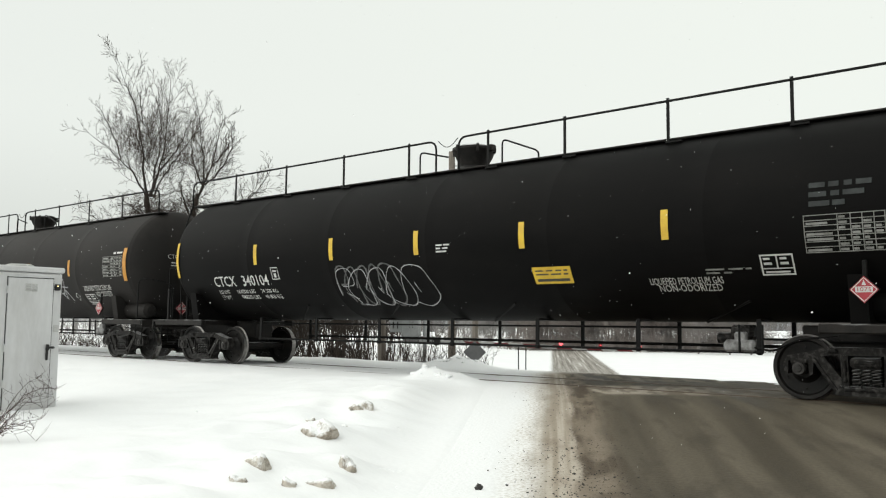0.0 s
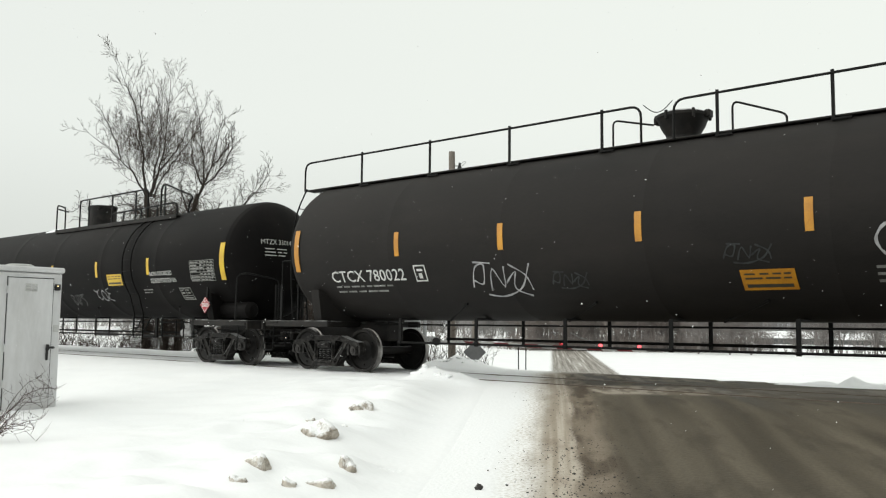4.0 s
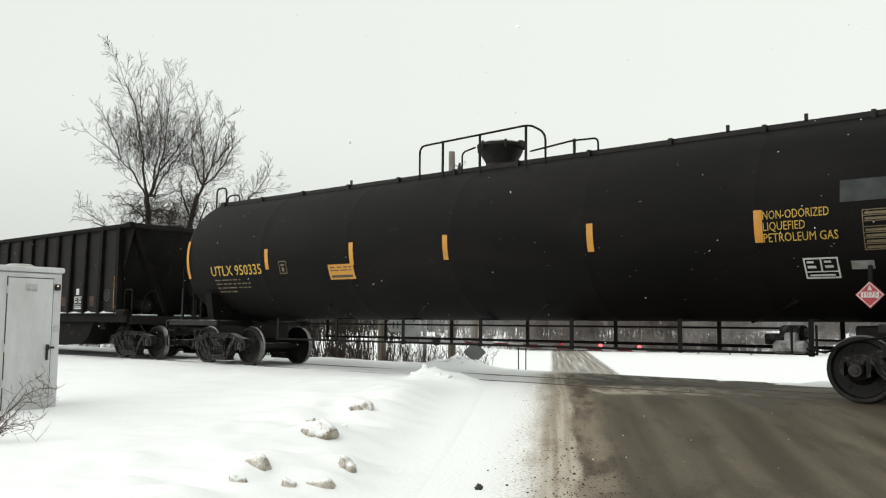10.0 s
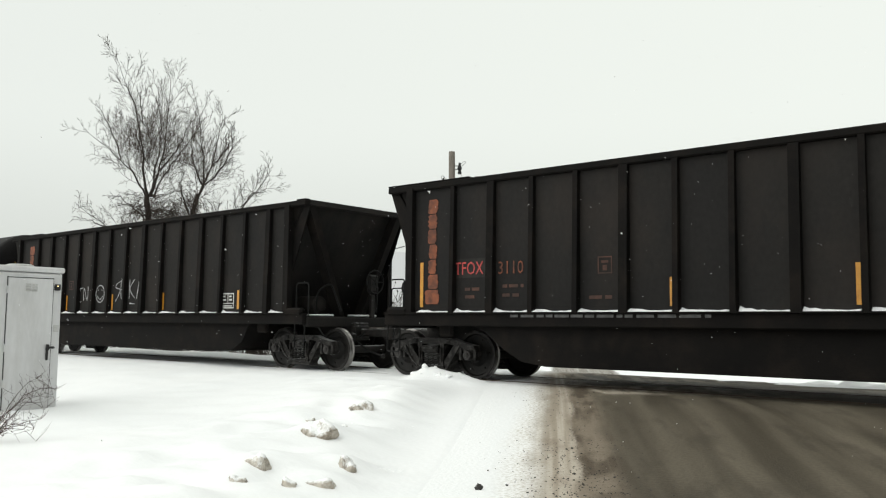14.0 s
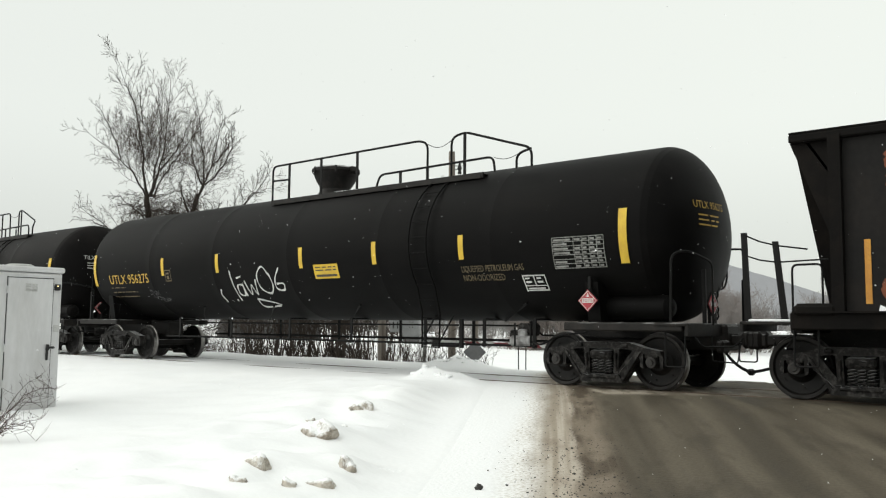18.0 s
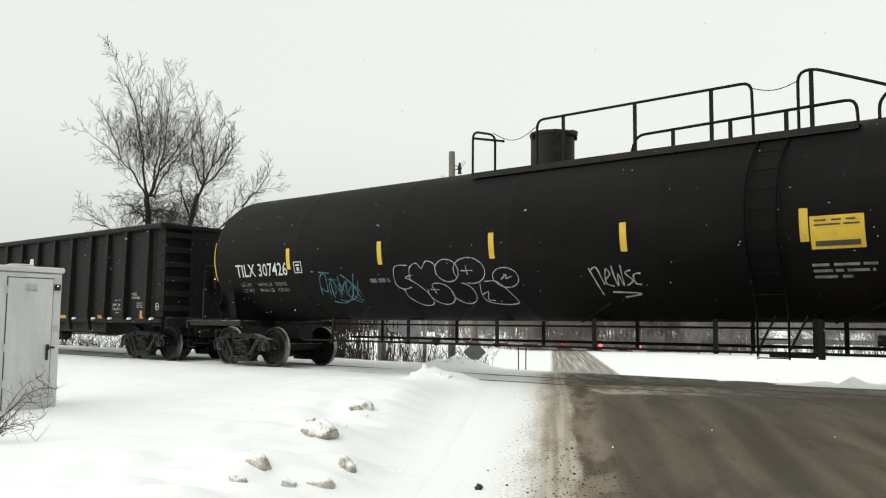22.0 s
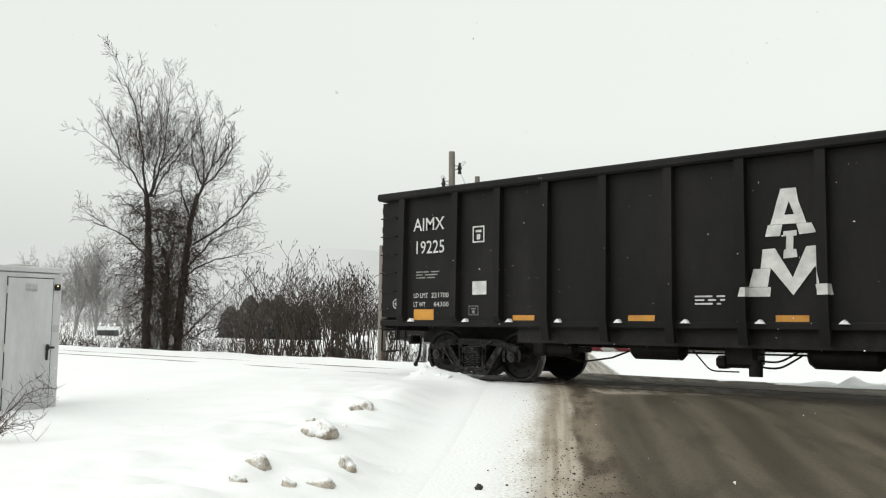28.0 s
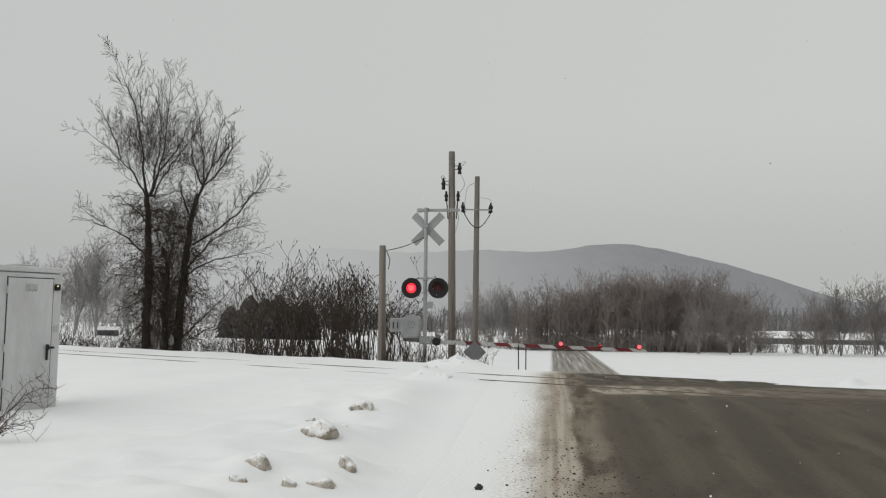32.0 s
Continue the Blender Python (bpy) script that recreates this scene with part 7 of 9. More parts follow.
snow_on_top(ICE, 0.5, 0.82)
STONE = shader("dark_stone", (0.05, 0.045, 0.042), 0.9, 0, (0.03, 0.028, 0.026), 8, 40, 0.4)

cabinet = thing("equipment_cabinet", "weathered aluminium signal equipment cabinet standing in drifted snow", "cabinet", m=pose(-13.7, -7.13, -0.5))
part("body", Geo().box(-0.45, -0.65, 1.14, 0.9, 1.3, 2.28, 0.015), GALV, cabinet)
part("roof", Geo().box(-0.45, -0.65, 2.335, 0.96, 1.36, 0.09, 0.02), GALV, cabinet)
door = part("door", Geo().box(0.012, -0.5, 1.16, 0.03, 0.7, 2.06, 0.006), GALV, cabinet)
for y, z, sy, sz in ((-0.857, 1.16, 0.012, 2.1), (-0.143, 1.16, 0.012, 2.1), (-0.5, 2.197, 0.72, 0.012), (-0.5, 0.123, 0.72, 0.012)):
    part("door_seam", Geo().box(0.003, y, z, 0.012, sy, sz), SIGNAL_BLACK, cabinet, "dark gap round the door")
part("door_handle", Geo().box(0.05, -0.21, 1.1, 0.05, 0.05, 0.1, 0.012).box(0.075, -0.18, 1.1, 0.03, 0.14, 0.035, 0.01).box(0.06, -0.22, 1.0, 0.035, 0.035, 0.2, 0.01), SIGNAL_BLACK, door, "black door handle with padlock")
for z in (0.55, 1.1, 2.0):
    part("hinge", Geo().lathe([(-0.06, 0.014), (0.06, 0.014)], (0.035, -0.865, z), "z", 8).box(0.03, -0.83, z, 0.008, 0.06, 0.09), GALV, door)
for dy in (-0.05, 0.05):
    for dz in (0.0, 0.045, 0.09):
        part("louvre", Geo().prism([(0.028, 1.99 + dz), (0.05, 1.985 + dz), (0.028, 2.015 + dz)], -0.5 + dy - 0.04, -0.5 + dy + 0.04), GATE_WHITE, door)
part("roof_vent", Geo().lathe([(2.38, 0.2), (2.4, 0.2), (2.415, 0.16)], (-0.2, -0.6, 0), "z", 20), GATE_WHITE, cabinet)
lamp_box = part("lamp_box", Geo().box(0.03, -0.085, 2.06, 0.07, 0.08, 0.1, 0.01), SIGNAL_BLACK, cabinet, "small dark lamp box")
part("lamp_lens", Geo().lathe([(0.07, 0.012), (0.078, 0.008)], (0, -0.1, 2.08), "x", 10), WARM_GLOW, lamp_box)
part("sticker", Geo().box(0.004, -0.07, 1.4, 0.008, 0.09, 0.11), GATE_WHITE, cabinet)


def at_ground(x, y):
    return ground_z(x, y)


# the crossing signal on the far side, seen from behind its signs
MX, MY = -16.87, 5.32
mz = at_ground(MX, MY) - 0.25
mast = thing("crossing_signal", "grey railroad crossing signal with crossbuck, red flashers, lowered gate", "crossing signal", m=pose(MX, MY, mz, 0, 0, 33.2))
H = lambda z: z - mz
part("mast", Geo().lathe([(0, 0.07), (0.3, 0.062), (H(4.42), 0.055), (H(4.45), 0.08), (H(4.5), 0.08), (H(4.52), 0.03)], (0, 0, 0), "z", 18), SIGNAL_GREY, mast)
part("top_arm", Geo().box(0.42, 0.02, H(4.44), 1.2, 0.06, 0.09, 0.015).box(-0.2, 0.02, H(4.44), 0.16, 0.05, 0.13, 0.015), SIGNAL_GREY, mast)
for a in (-45, 45):
    g = Geo().box(0, 0, 0, 1.22, 0.012, 0.23, 0.004, pose(0, 0, 0, 0, a, 0))
    b = part("crossbuck_blade", g, SIGNAL_GREY, mast)
    b.location = (0.05, 0.075 + (0.014 if a > 0 else 0), H(3.88))
part("sign_clamp", Geo().box(0, 0, H(3.95), 0.16, 0.15, 0.05, 0.01), SIGNAL_GREY, mast)
part("lamp_crossarm", Geo().tube([(-0.42, 0, H(2.34)), (-0.2, 0, H(2.4)), (0.2, 0, H(2.4)), (0.42, 0, H(2.34))], 0.025, 8).box(0, 0, H(2.38), 0.16, 0.16, 0.12, 0.02), SIGNAL_GREY, mast)
FLASH = []
for s in (-1, 1):
    u = part("flasher_unit", Geo().lathe([(-0.02, 0.3), (0.0, 0.305), (0.0, 0.19), (0.14, 0.13), (0.2, 0.05), (0.2, 0.0)], (s * 0.4, -0.1, H(2.1)), "y", 32), SIGNAL_BLACK, mast, "black round flasher with visor")
    hood = Geo()
    rows = []
    for k in range(15):
        a = math.radians(-20 + 220 * k / 14)
        rows.append([(s * 0.4 + 0.18 * math.cos(a), -0.11, H(2.1) + 0.18 * math.sin(a)), (s * 0.4 + 0.175 * math.cos(a), -0.11 - 0.2 * max(0.25, math.sin(a)), H(2.1) + 0.175 * math.sin(a))])
    part("visor", hood.quad_sheet(rows), SIGNAL_BLACK, u)
    part("lens", Geo().lathe([(-0.108, 0.165), (-0.118, 0.1), (-0.122, 0.0)], (s * 0.4, 0, H(2.1)), "y", 24), DARK_LENS, u, "dark red lens")
    lit = part("lit_reflector", Geo().lathe([(0.0, 0.15), (0.0, 0.085), (0.0, 0.0)], (0, 0, 0), "y", 24), RED_GLOW, u, "glowing red reflector that swings as it flashes")
    core = part("lamp_core", Geo().lathe([(-0.002, 0.085), (-0.002, 0.0)], (0, 0, 0), "y", 20), RED_CORE, u, "bright lamp core")
    FLASH.append((lit, core, Vector((s * 0.4, -0.14, H(2.1))), s))
part("small_plate", Geo().box(0.14, -0.04, H(1.6), 0.2, 0.015, 0.2, 0.01), SIGNAL_GREY, mast)
g = Geo().box(-0.42, 0.05, H(0.92), 0.55, 0.4, 0.6, 0.03)
g.box(-0.85, 0.05, H(1.0), 0.36, 0.3, 0.42, 0.02).box(0.1, 0.05, H(0.56), 0.5, 0.3, 0.24, 0.03)
g.prism([(-0.7, H(1.2)), (-0.14, H(1.2)), (-0.2, H(1.28)), (-0.5, H(1.31))], -0.12, 0.22)
part("gate_mechanism", g, SIGNAL_GREY, mast, "grey gate mechanism case")
for dx in (-0.93, -0.8):
    part("case_slot", Geo().box(dx, -0.105, H(1.0), 0.03, 0.012, 0.2), SIGNAL_BLACK, mast)
for k in range(6):
    a = k * math.pi / 3
    part("case_bolt", Geo().lathe([(-0.165, 0.015), (-0.15, 0.015)], (-0.38 + 0.09 * math.cos(a), 0, H(1.02) + 0.09 * math.sin(a)), "y", 8), SIGNAL_BLACK, mast)
part("arm_hub", Geo().lathe([(-0.15, 0.12), (0.2, 0.12)], (0.36, 0, H(0.53)), "y", 16), SIGNAL_BLACK, mast)
ARM0, ARM1, ARM_N = Vector((0.36, -0.05, H(0.52))), Vector((6.42, -0.05, H(0.34))), 14
part("arm_tube", Geo().tube([ARM0 + Vector((0, 0.06, 0)), ARM0.lerp(ARM1, 0.25) + Vector((0, 0.06, 0))], 0.03, 8), SIGNAL_GREY, mast)
for i in range(ARM_N):
    a, b = ARM0.lerp(ARM1, i / ARM_N), ARM0.lerp(ARM1, (i + 1) / ARM_N)
    h = 0.06 - 0.015 * i / ARM_N
    sl = 0.07
    red = i % 2 == 0 and i > 1
    g = Geo().prism([(a.x + sl, a.z - h), (b.x + sl, b.z - h), (b.x - sl, b.z + h), (a.x - sl, a.z + h)], -0.075, -0.045)
    part("arm_stripe", g, GATE_RED if red else GATE_WHITE, mast, "red board of the gate arm" if red else "white board of the gate arm")
ARM_LIT = []
for f, name in ((0.60, "inner"), (0.785, "middle"), (0.965, "tip")):
    p = ARM0.lerp(ARM1, f) + Vector((0, -0.03, 0.1))
    h = part("arm_lamp", Geo().box(p.x, p.y + 0.03, p.z - 0.02, 0.11, 0.09, 0.13, 0.02), GATE_RED, mast, "small red gate-arm lamp")
    lit = part("arm_lamp_glow", Geo().lathe([(0.0, 0.055), (0.0, 0.0)], (0, 0, 0), "y", 16), RED_CORE, h, "glowing red lamp face")
    ARM_LIT.append((lit, Vector((p.x, p.y - 0.045, p.z)), name))
    lit.location = (p.x, p.y - 0.045, p.z)
part("arm_wire", Geo().tube([ARM0 + Vector((3.9, -0.04, 0.32)), ARM0 + Vector((4.2, -0.04, 0.16)), ARM0 + Vector((4.6, -0.04, 0.06))], 0.008, 5), SIGNAL_GREY, mast)


def wire(name, a, b, sag, mat, parent, r=0.008, n=10):
    a, b = Vector(a), Vector(b)
    return part(name, Geo().tube([a.lerp(b, i / n) + Vector((0, 0, -sag * math.sin(math.pi * i / n))) for i in range(n + 1)], r, 5), mat, parent)


def pole(x, y, top, r, lean, label):
    z = at_ground(x, y) - 0.3
    p = thing("utility_pole", label, "pole", "poles by the track", pose(x, y, z, 0, lean, 40.45))
    h = top - z
    part("post", Geo().lathe([(0, r), (h * 0.5, r * 0.92), (h - 0.02, r * 0.8), (h, r * 0.74)], (0, 0, 0), "z", 16), POLE_WOOD, p)
    return p, h


def insulator(p, x, z, s=1.0):
    part("insulator", Geo().lathe([(-0.13 * s, 0.03 * s), (-0.1 * s, 0.045 * s), (-0.06 * s, 0.03 * s), (0.0, 0.05 * s), (0.05 * s, 0.03 * s), (0.12 * s, 0.02 * s)], (x, -0.05, z), "z", 10), SIGNAL_BLACK, p)


tall, h = pole(-17.41, 7.24, 6.6, 0.125, -0.5, "tall grey-brown wooden utility pole with cable ends")
for x, z in ((0.25, h - 0.55), (-0.27, h - 1.05)):
    part("bracket", Geo().box(x / 2, -0.03, z + 0.08, abs(x), 0.03, 0.03).box(x / 2, -0.03, z - 0.04, abs(x), 0.03, 0.03), SIGNAL_GREY, tall)
    insulator(tall, x, z, 1.5)
for x in (-0.18, 0.2):
    insulator(tall, x, h - 1.45, 1.3)
    part("cable_riser", Geo().tube([(x, -0.06, h - 1.5), (x * 0.85, -0.1, h - 1.8), (x * 0.7, -0.1, h - 2.2)], 0.02, 6), SIGNAL_BLACK, tall)
part("jumper_wire", Geo().tube(bend([(0.26, -0.05, h - 0.7), (0.42, -0.05, h - 1.0), (0.38, -0.05, h - 1.2), (0.2, -0.05, h - 1.4)], 0.15), 0.01, 5), SIGNAL_GREY, tall)
part("jumper_wire", Geo().tube(bend([(0.25, -0.05, h - 0.45), (0.42, -0.05, h - 0.3), (0.46, -0.05, h - 0.38), (0.28, -0.05, h - 0.5)], 0.1), 0.01, 5), SIGNAL_GREY, tall)
part("jumper_wire", Geo().tube(bend([(-0.27, -0.05, h - 0.95), (-0.36, -0.05, h - 0.85), (-0.3, -0.05, h - 0.78), (-0.2, -0.05, h - 0.9)], 0.05), 0.01, 5), SIGNAL_GREY, tall)
part("ground_wire", Geo().tube([(0.1, -0.1, h - 1.6), (0.22, -0.08, h - 2.2), (0.12, -0.11, h - 2.6)], 0.012, 5), SIGNAL_GREY, tall)
slim, h = pole(-19.36, 10.87, 6.5, 0.115, 0.4, "slim wooden utility pole with a small crossarm")
part("crossarm", Geo().box(0.02, -0.1, h - 1.25, 1.0, 0.05, 0.05, 0.01), SIGNAL_GREY, slim)
for x in (-0.52, 0.52):
    insulator(slim, x, h - 1.15, 1.5)
    insulator(slim, x * 0.9, h - 1.22, 1.2)
wire("looped_cable", (-0.52, -0.1, h - 1.3), (0.55, -0.1, h - 1.3), 0.62, SIGNAL_BLACK, slim, 0.016, 14)
part("jumper_wire", Geo().tube(bend([(-0.1, -0.1, h - 0.25), (-0.38, -0.1, h - 0.4), (-0.46, -0.1, h - 1.1)], 0.2), 0.01, 5), SIGNAL_GREY, slim)
part("jumper_wire", Geo().tube(bend([(0.1, -0.1, h - 0.8), (0.5, -0.1, h - 0.85), (0.55, -0.1, h - 1.1)], 0.15), 0.008, 5), SIGNAL_GREY, slim)
stub, h = pole(-17.34, 4.0, 3.3, 0.115, -0.4, "short weathered wooden pole with a slack cable")
wire("slack_cable", (0.1, -0.05, h - 0.15), (1.2, 0.1, h + 0.25), 0.06, SIGNAL_BLACK, stub, 0.012)
part("cable_tail", Geo().tube([(0.1, -0.05, h - 0.12), (0.22, -0.05, h - 0.4), (0.18, -0.05, h - 0.7)], 0.012, 5), SIGNAL_BLACK, stub)
dx, dy = -14.86, 5.16
dsign = thing("warning_sign", "back of a bare grey diamond road sign", "road sign", m=pose(dx, dy, at_ground(dx, dy) - 0.3, 0, 0, 33.2))
part("sign_plate", Geo().prism([(-0.32, 0.78), (0, 0.46), (0.32, 0.78), (0, 1.1)], -0.008, 0.008), SIGN_BACK, dsign)
part("sign_post", Geo().box(0, 0.03, 0.45, 0.06, 0.03, 1.2), SIGNAL_GREY, dsign)
for i, o in enumerate((0, 0.16)):
    x, y = -13.75 + o, 5.7 + o * 0.8
    z = at_ground(x, y) - 0.2
    dl = thing("marker_stake", "thin dark steel marker stake by the road", "stake", "marker stakes", pose(x, y, z))
    part("stake", Geo().box(0, 0, (0.5 - z) / 2 - 0.05, 0.03, 0.02, 0.6 - z, 0.004), SIGNAL_BLACK, dl)


# ---- bare trees ----
def limb(g, pts, r0, r1, seg=6):
    n = len(pts)
    g.tube(pts, [r0 + (r1 - r0) * i / (n - 1) for i in range(n)], seg, cap=False)


def curve(a, m, b, n=7, rnd=None, wob=0.05):
    a, m, b = Vector(a), Vector(m), Vector(b)
    out = []
    for i in range(n + 1):
        t = i / n
        p = a * (1 - t) ** 2 + m * 2 * t * (1 - t) + b * t * t
        if rnd and 0 < i < n:
            p = p + Vector((rnd.uniform(-1, 1), rnd.uniform(-1, 1), rnd.uniform(-1, 1))) * wob
        out.append(p)
    return out


def sprout(g, rnd, p, d, length, r, level, spread=0.9, up=0.35, kids=5, rmin=0.004, droop=0.0):
    """A twig that wanders upwards and forks."""
    n = 4 if level > 1 else 3 if level else 2
    pts, q = [p], p
    dd = d.normalized()
    for i in range(n):
        dd = (dd + Vector((rnd.uniform(-1, 1), rnd.uniform(-1, 1), rnd.uniform(-1, 1))) * 0.2 + Vector((0, 0, up - droop)) * 0.25).normalized()
        q = q + dd * length / n
        pts.append(q)
    limb(g, pts, r, max(rmin, r * 0.35), 4 if level > 1 else 3)
    if level <= 0:
        return
    for k in range(kids):
        i = rnd.randint(1, n)
        side = Vector((rnd.uniform(-1, 1), rnd.uniform(-1, 1), rnd.uniform(-0.3, 1)))
        nd = (dd * 0.7 + side * spread).normalized()
        sprout(g, rnd, pts[i], nd, length * rnd.uniform(0.4, 0.72), max(rmin, r * 0.5), level - 1, spread, up, kids, rmin, droop)


def grow(g, rnd, p, d, length, r, level, gap=0.22, ang=42.0, up=0.25, rmin=0.003, wob=0.12, droop=0.0):
    """A branch with side shoots left and right all along it, each bending up to the light."""
    n = (2, 3, 5, 6)[level]
    pts, q, dd = [p], p, d.normalized()
    for i in range(n):
        dd = (dd + Vector((rnd.uniform(-1, 1), rnd.uniform(-1, 1), rnd.uniform(-1, 1))) * wob + Vector((0, 0, up - droop * i / n)) * 0.3).normalized()
        q = q + dd * length / n
        pts.append(q)
    limb(g, pts, r, max(rmin, r * 0.3), 3)
    if level > 0:
        shoots(g, rnd, pts, length, r, level, gap, ang, up, rmin, wob, droop)


def shoots(g, rnd, pts, length, r, level, gap, ang, up, rmin, wob, droop, start=0.18):
    n = len(pts) - 1
    k = max(2, int(length * (1 - start) / gap))
    turn = rnd.uniform(0, 6.28)
    for j in range(k):
        f = start + (1 - start) * (j + rnd.uniform(0.2, 0.9)) / k
        i = min(n - 1, int(f * n))
        q = pts[i].lerp(pts[i + 1], f * n - i)
        ax = (pts[i + 1] - pts[i]).normalized()
        turn += 2.4 + rnd.uniform(-0.6, 0.6)
        side = ax.cross(Vector((math.cos(turn), math.sin(turn), 0.3)))
        side = side.normalized() if side.length > 0.05 else Vector((1, 0, 0))
        a = math.radians(ang + rnd.uniform(-14, 14))
        grow(g, rnd, q, ax * math.cos(a) + side * math.sin(a), length * rnd.uniform(0.3, 0.52) * (1.15 - 0.6 * f), max(rmin, r * (0.55 - 0.2 * f)), level - 1, gap * 0.62, ang, up, rmin, wob, droop)


# the big forked tree beyond the rails: three stems and their limbs, in its own plane
TREE = (-29.75, 4.65)
tree = thing("tree", "large bare grey-brown tree with forked trunks and drooping twigs", "tree", m=pose(*TREE, at_ground(*TREE) - 0.3, 0, 0, 40.45))
tree.scale = (0.935, 0.935, 0.935)
# stems and boughs as paths (across, up) in metres from the foot
STEMS = (((-0.76, 0.0), (-0.78, 2.6), (-0.83, 5.4), (-1.0, 6.9), 0.19, 0.1), ((0.5, 0.0), (0.7, 3.2), (0.9, 5.6), (1.22, 6.95), 0.17, 0.085), ((0.1, 0.1), (0.0, 2.0), (-0.07, 3.9), (-0.34, 4.7), 0.12, 0.06))
LEFT_BOUGHS = (((-1, 6.9), (-1.15, 8.45), (-1.25, 10), (-1.83, 12.05)), ((-0.8, 6.75), (-0.48, 7.85), (-0.16, 9.25), (0.14, 11.9)), ((-1, 6.9), (-1.63, 7.85), (-2.2, 8.45), (-3.44, 9.5)),
               ((-2.12, 8.4), (-2.29, 9.05), (-2.49, 9.8), (-2.73, 10.55)), ((-0.85, 6.85), (-0.65, 8.3), (-0.64, 9.55), (-1.05, 11.8)), ((-0.72, 6.75), (-0.11, 8), (0.56, 8.85), (1.14, 9.75)),
               ((-1.14, 8.4), (-1.51, 9.35), (-1.67, 9.8), (-1.91, 10.3)), ((-0.9, 5.7), (-1.49, 6.3), (-1.98, 6.75), (-2.39, 6.8)), ((-1.25, 10), (-1.38, 10.6), (-1.42, 11.2), (-1.4, 11.95)), ((-0.45, 7.9), (0.17, 8.9), (0.49, 9.8), (0.69, 10.7)))
RIGHT_BOUGHS = (((0.88, 5.9), (1.36, 7.3), (1.46, 8.45), (1.22, 10.75)), ((1.22, 6.95), (1.7, 8.15), (2.0, 9.4), (2.18, 10.45)), ((1.48, 7.3), (2.22, 8.15), (2.65, 8.85), (2.78, 9.6)),
                ((1.02, 4.85), (2.3, 5.65), (3.3, 6.8), (4.1, 8.15)), ((3.0, 6.4), (3.45, 6.95), (3.7, 7.0), (4.0, 7.05)), ((0.88, 3.9), (1.72, 4.85), (2.6, 5.45), (3.65, 5.7)), ((0.85, 3.5), (1.75, 4.15), (2.8, 4.4), (3.7, 4.7)),
                ((1.36, 7.3), (0.94, 8.3), (0.7, 9.35), (0.88, 10.3)), ((0.88, 5.9), (0.46, 7.1), (0.35, 7.6), (0.28, 8.15)), ((1.7, 8.15), (2.3, 8.8), (2.45, 9.1), (2.5, 9.4)))
LOW_BOUGHS = (((-0.8, 4.3), (-1.68, 5.0), (-2.6, 5.5), (-4.2, 6.6)), ((-2.6, 5.5), (-3.1, 5.7), (-3.4, 5.8), (-3.9, 5.9)), ((-0.34, 4.7), (-0.67, 5.6), (-1.3, 6.3), (-2.05, 6.45)), ((-0.07, 3.9), (0.25, 5.0), (0.05, 6.05), (0.32, 6.8)),
              ((0.5, 0.7), (1.3, 1.5), (2.1, 2.3), (3.4, 3.4)), ((0.4, 0.5), (1.2, 1.0), (2.0, 1.5), (2.8, 2.1)), ((0.0, 2.0), (-0.5, 3.0), (-1.0, 3.4), (-1.9, 3.5)))
rnd = random.Random(11)
def wander(path, n, rnd, wob, depth):
    """A bough through its path, swung out of the tree's plane by depth."""
    p = [Vector((x, 0, z)) for x, z in path]
    out = []
    for k in range(3):
        a, b, c, d = p[max(k - 1, 0)], p[k], p[k + 1], p[min(k + 2, 3)]
        for i in range(n if k < 2 else n + 1):
            t = i / n
            q = 0.5 * (2 * b + (c - a) * t + (2 * a - 5 * b + 4 * c - d) * t * t + (3 * b - a - 3 * c + d) * t ** 3)
            f = (k + t) / 3
            out.append(q + Vector((rnd.uniform(-wob, wob), depth * f * f + rnd.uniform(-wob, wob), rnd.uniform(-wob, wob))))
    return out


for *path, r0, r1 in STEMS:
    g = Geo()
    limb(g, wander(path, 4, rnd, 0.035, rnd.uniform(-0.3, 0.3)), r0, r1, 10)
    part("trunk", g, BARK, tree)
twigs = Geo()
for path in LEFT_BOUGHS + RIGHT_BOUGHS + LOW_BOUGHS:
    pts = wander(path, 4, rnd, 0.05, rnd.uniform(-1.6, 1.6))
    ln = sum((q - p).length for p, q in zip(pts, pts[1:]))
    g = Geo()
    limb(g, pts, 0.016 + 0.0075 * ln, 0.005, 6)
    part("limb", g, BARK, tree)
    low = path[-1][1] < 7.2
    shoots(twigs, rnd, pts, ln * 0.9, 0.023, 3, 0.215, 40.0, 0.12 if low else 0.3, 0.0052, 0.17, 0.35 if low else 0.0, 0.06)
# vines and fine drooping stuff low on the stems
for k in range(1000):
    a = rnd.choice(STEMS)
    z = rnd.uniform(0.8, 7.0)
    grow(twigs, rnd, Vector((a[0][0] + (a[2][0] - a[0][0]) * z / 5 + rnd.uniform(-0.15, 0.15), rnd.uniform(-0.25, 0.25), z)), Vector((rnd.uniform(-1, 1), rnd.uniform(-1, 1), rnd.uniform(-0.5, 0.5))), rnd.uniform(0.5, 1.6), 0.012, 2, 0.19, 50.0, -0.25, 0.006, 0.3, 0.9)
for st in STEMS:
    for k in range(44):
        z = rnd.uniform(0.2, 3.8)
        x = st[0][0] + (st[2][0] - st[0][0]) * z / 5
        pts = [Vector((x + rnd.uniform(-0.28, 0.28), rnd.uniform(-0.28, 0.28), z + 0.25 * i)) + Vector((rnd.uniform(-1, 1), rnd.uniform(-1, 1), 0)) * 0.06 for i in range(6)]
        limb(twigs, pts, 0.014, 0.006, 3)
part("crown", twigs, TWIG, tree, "fine bare twigs and hanging vines", smooth=None)


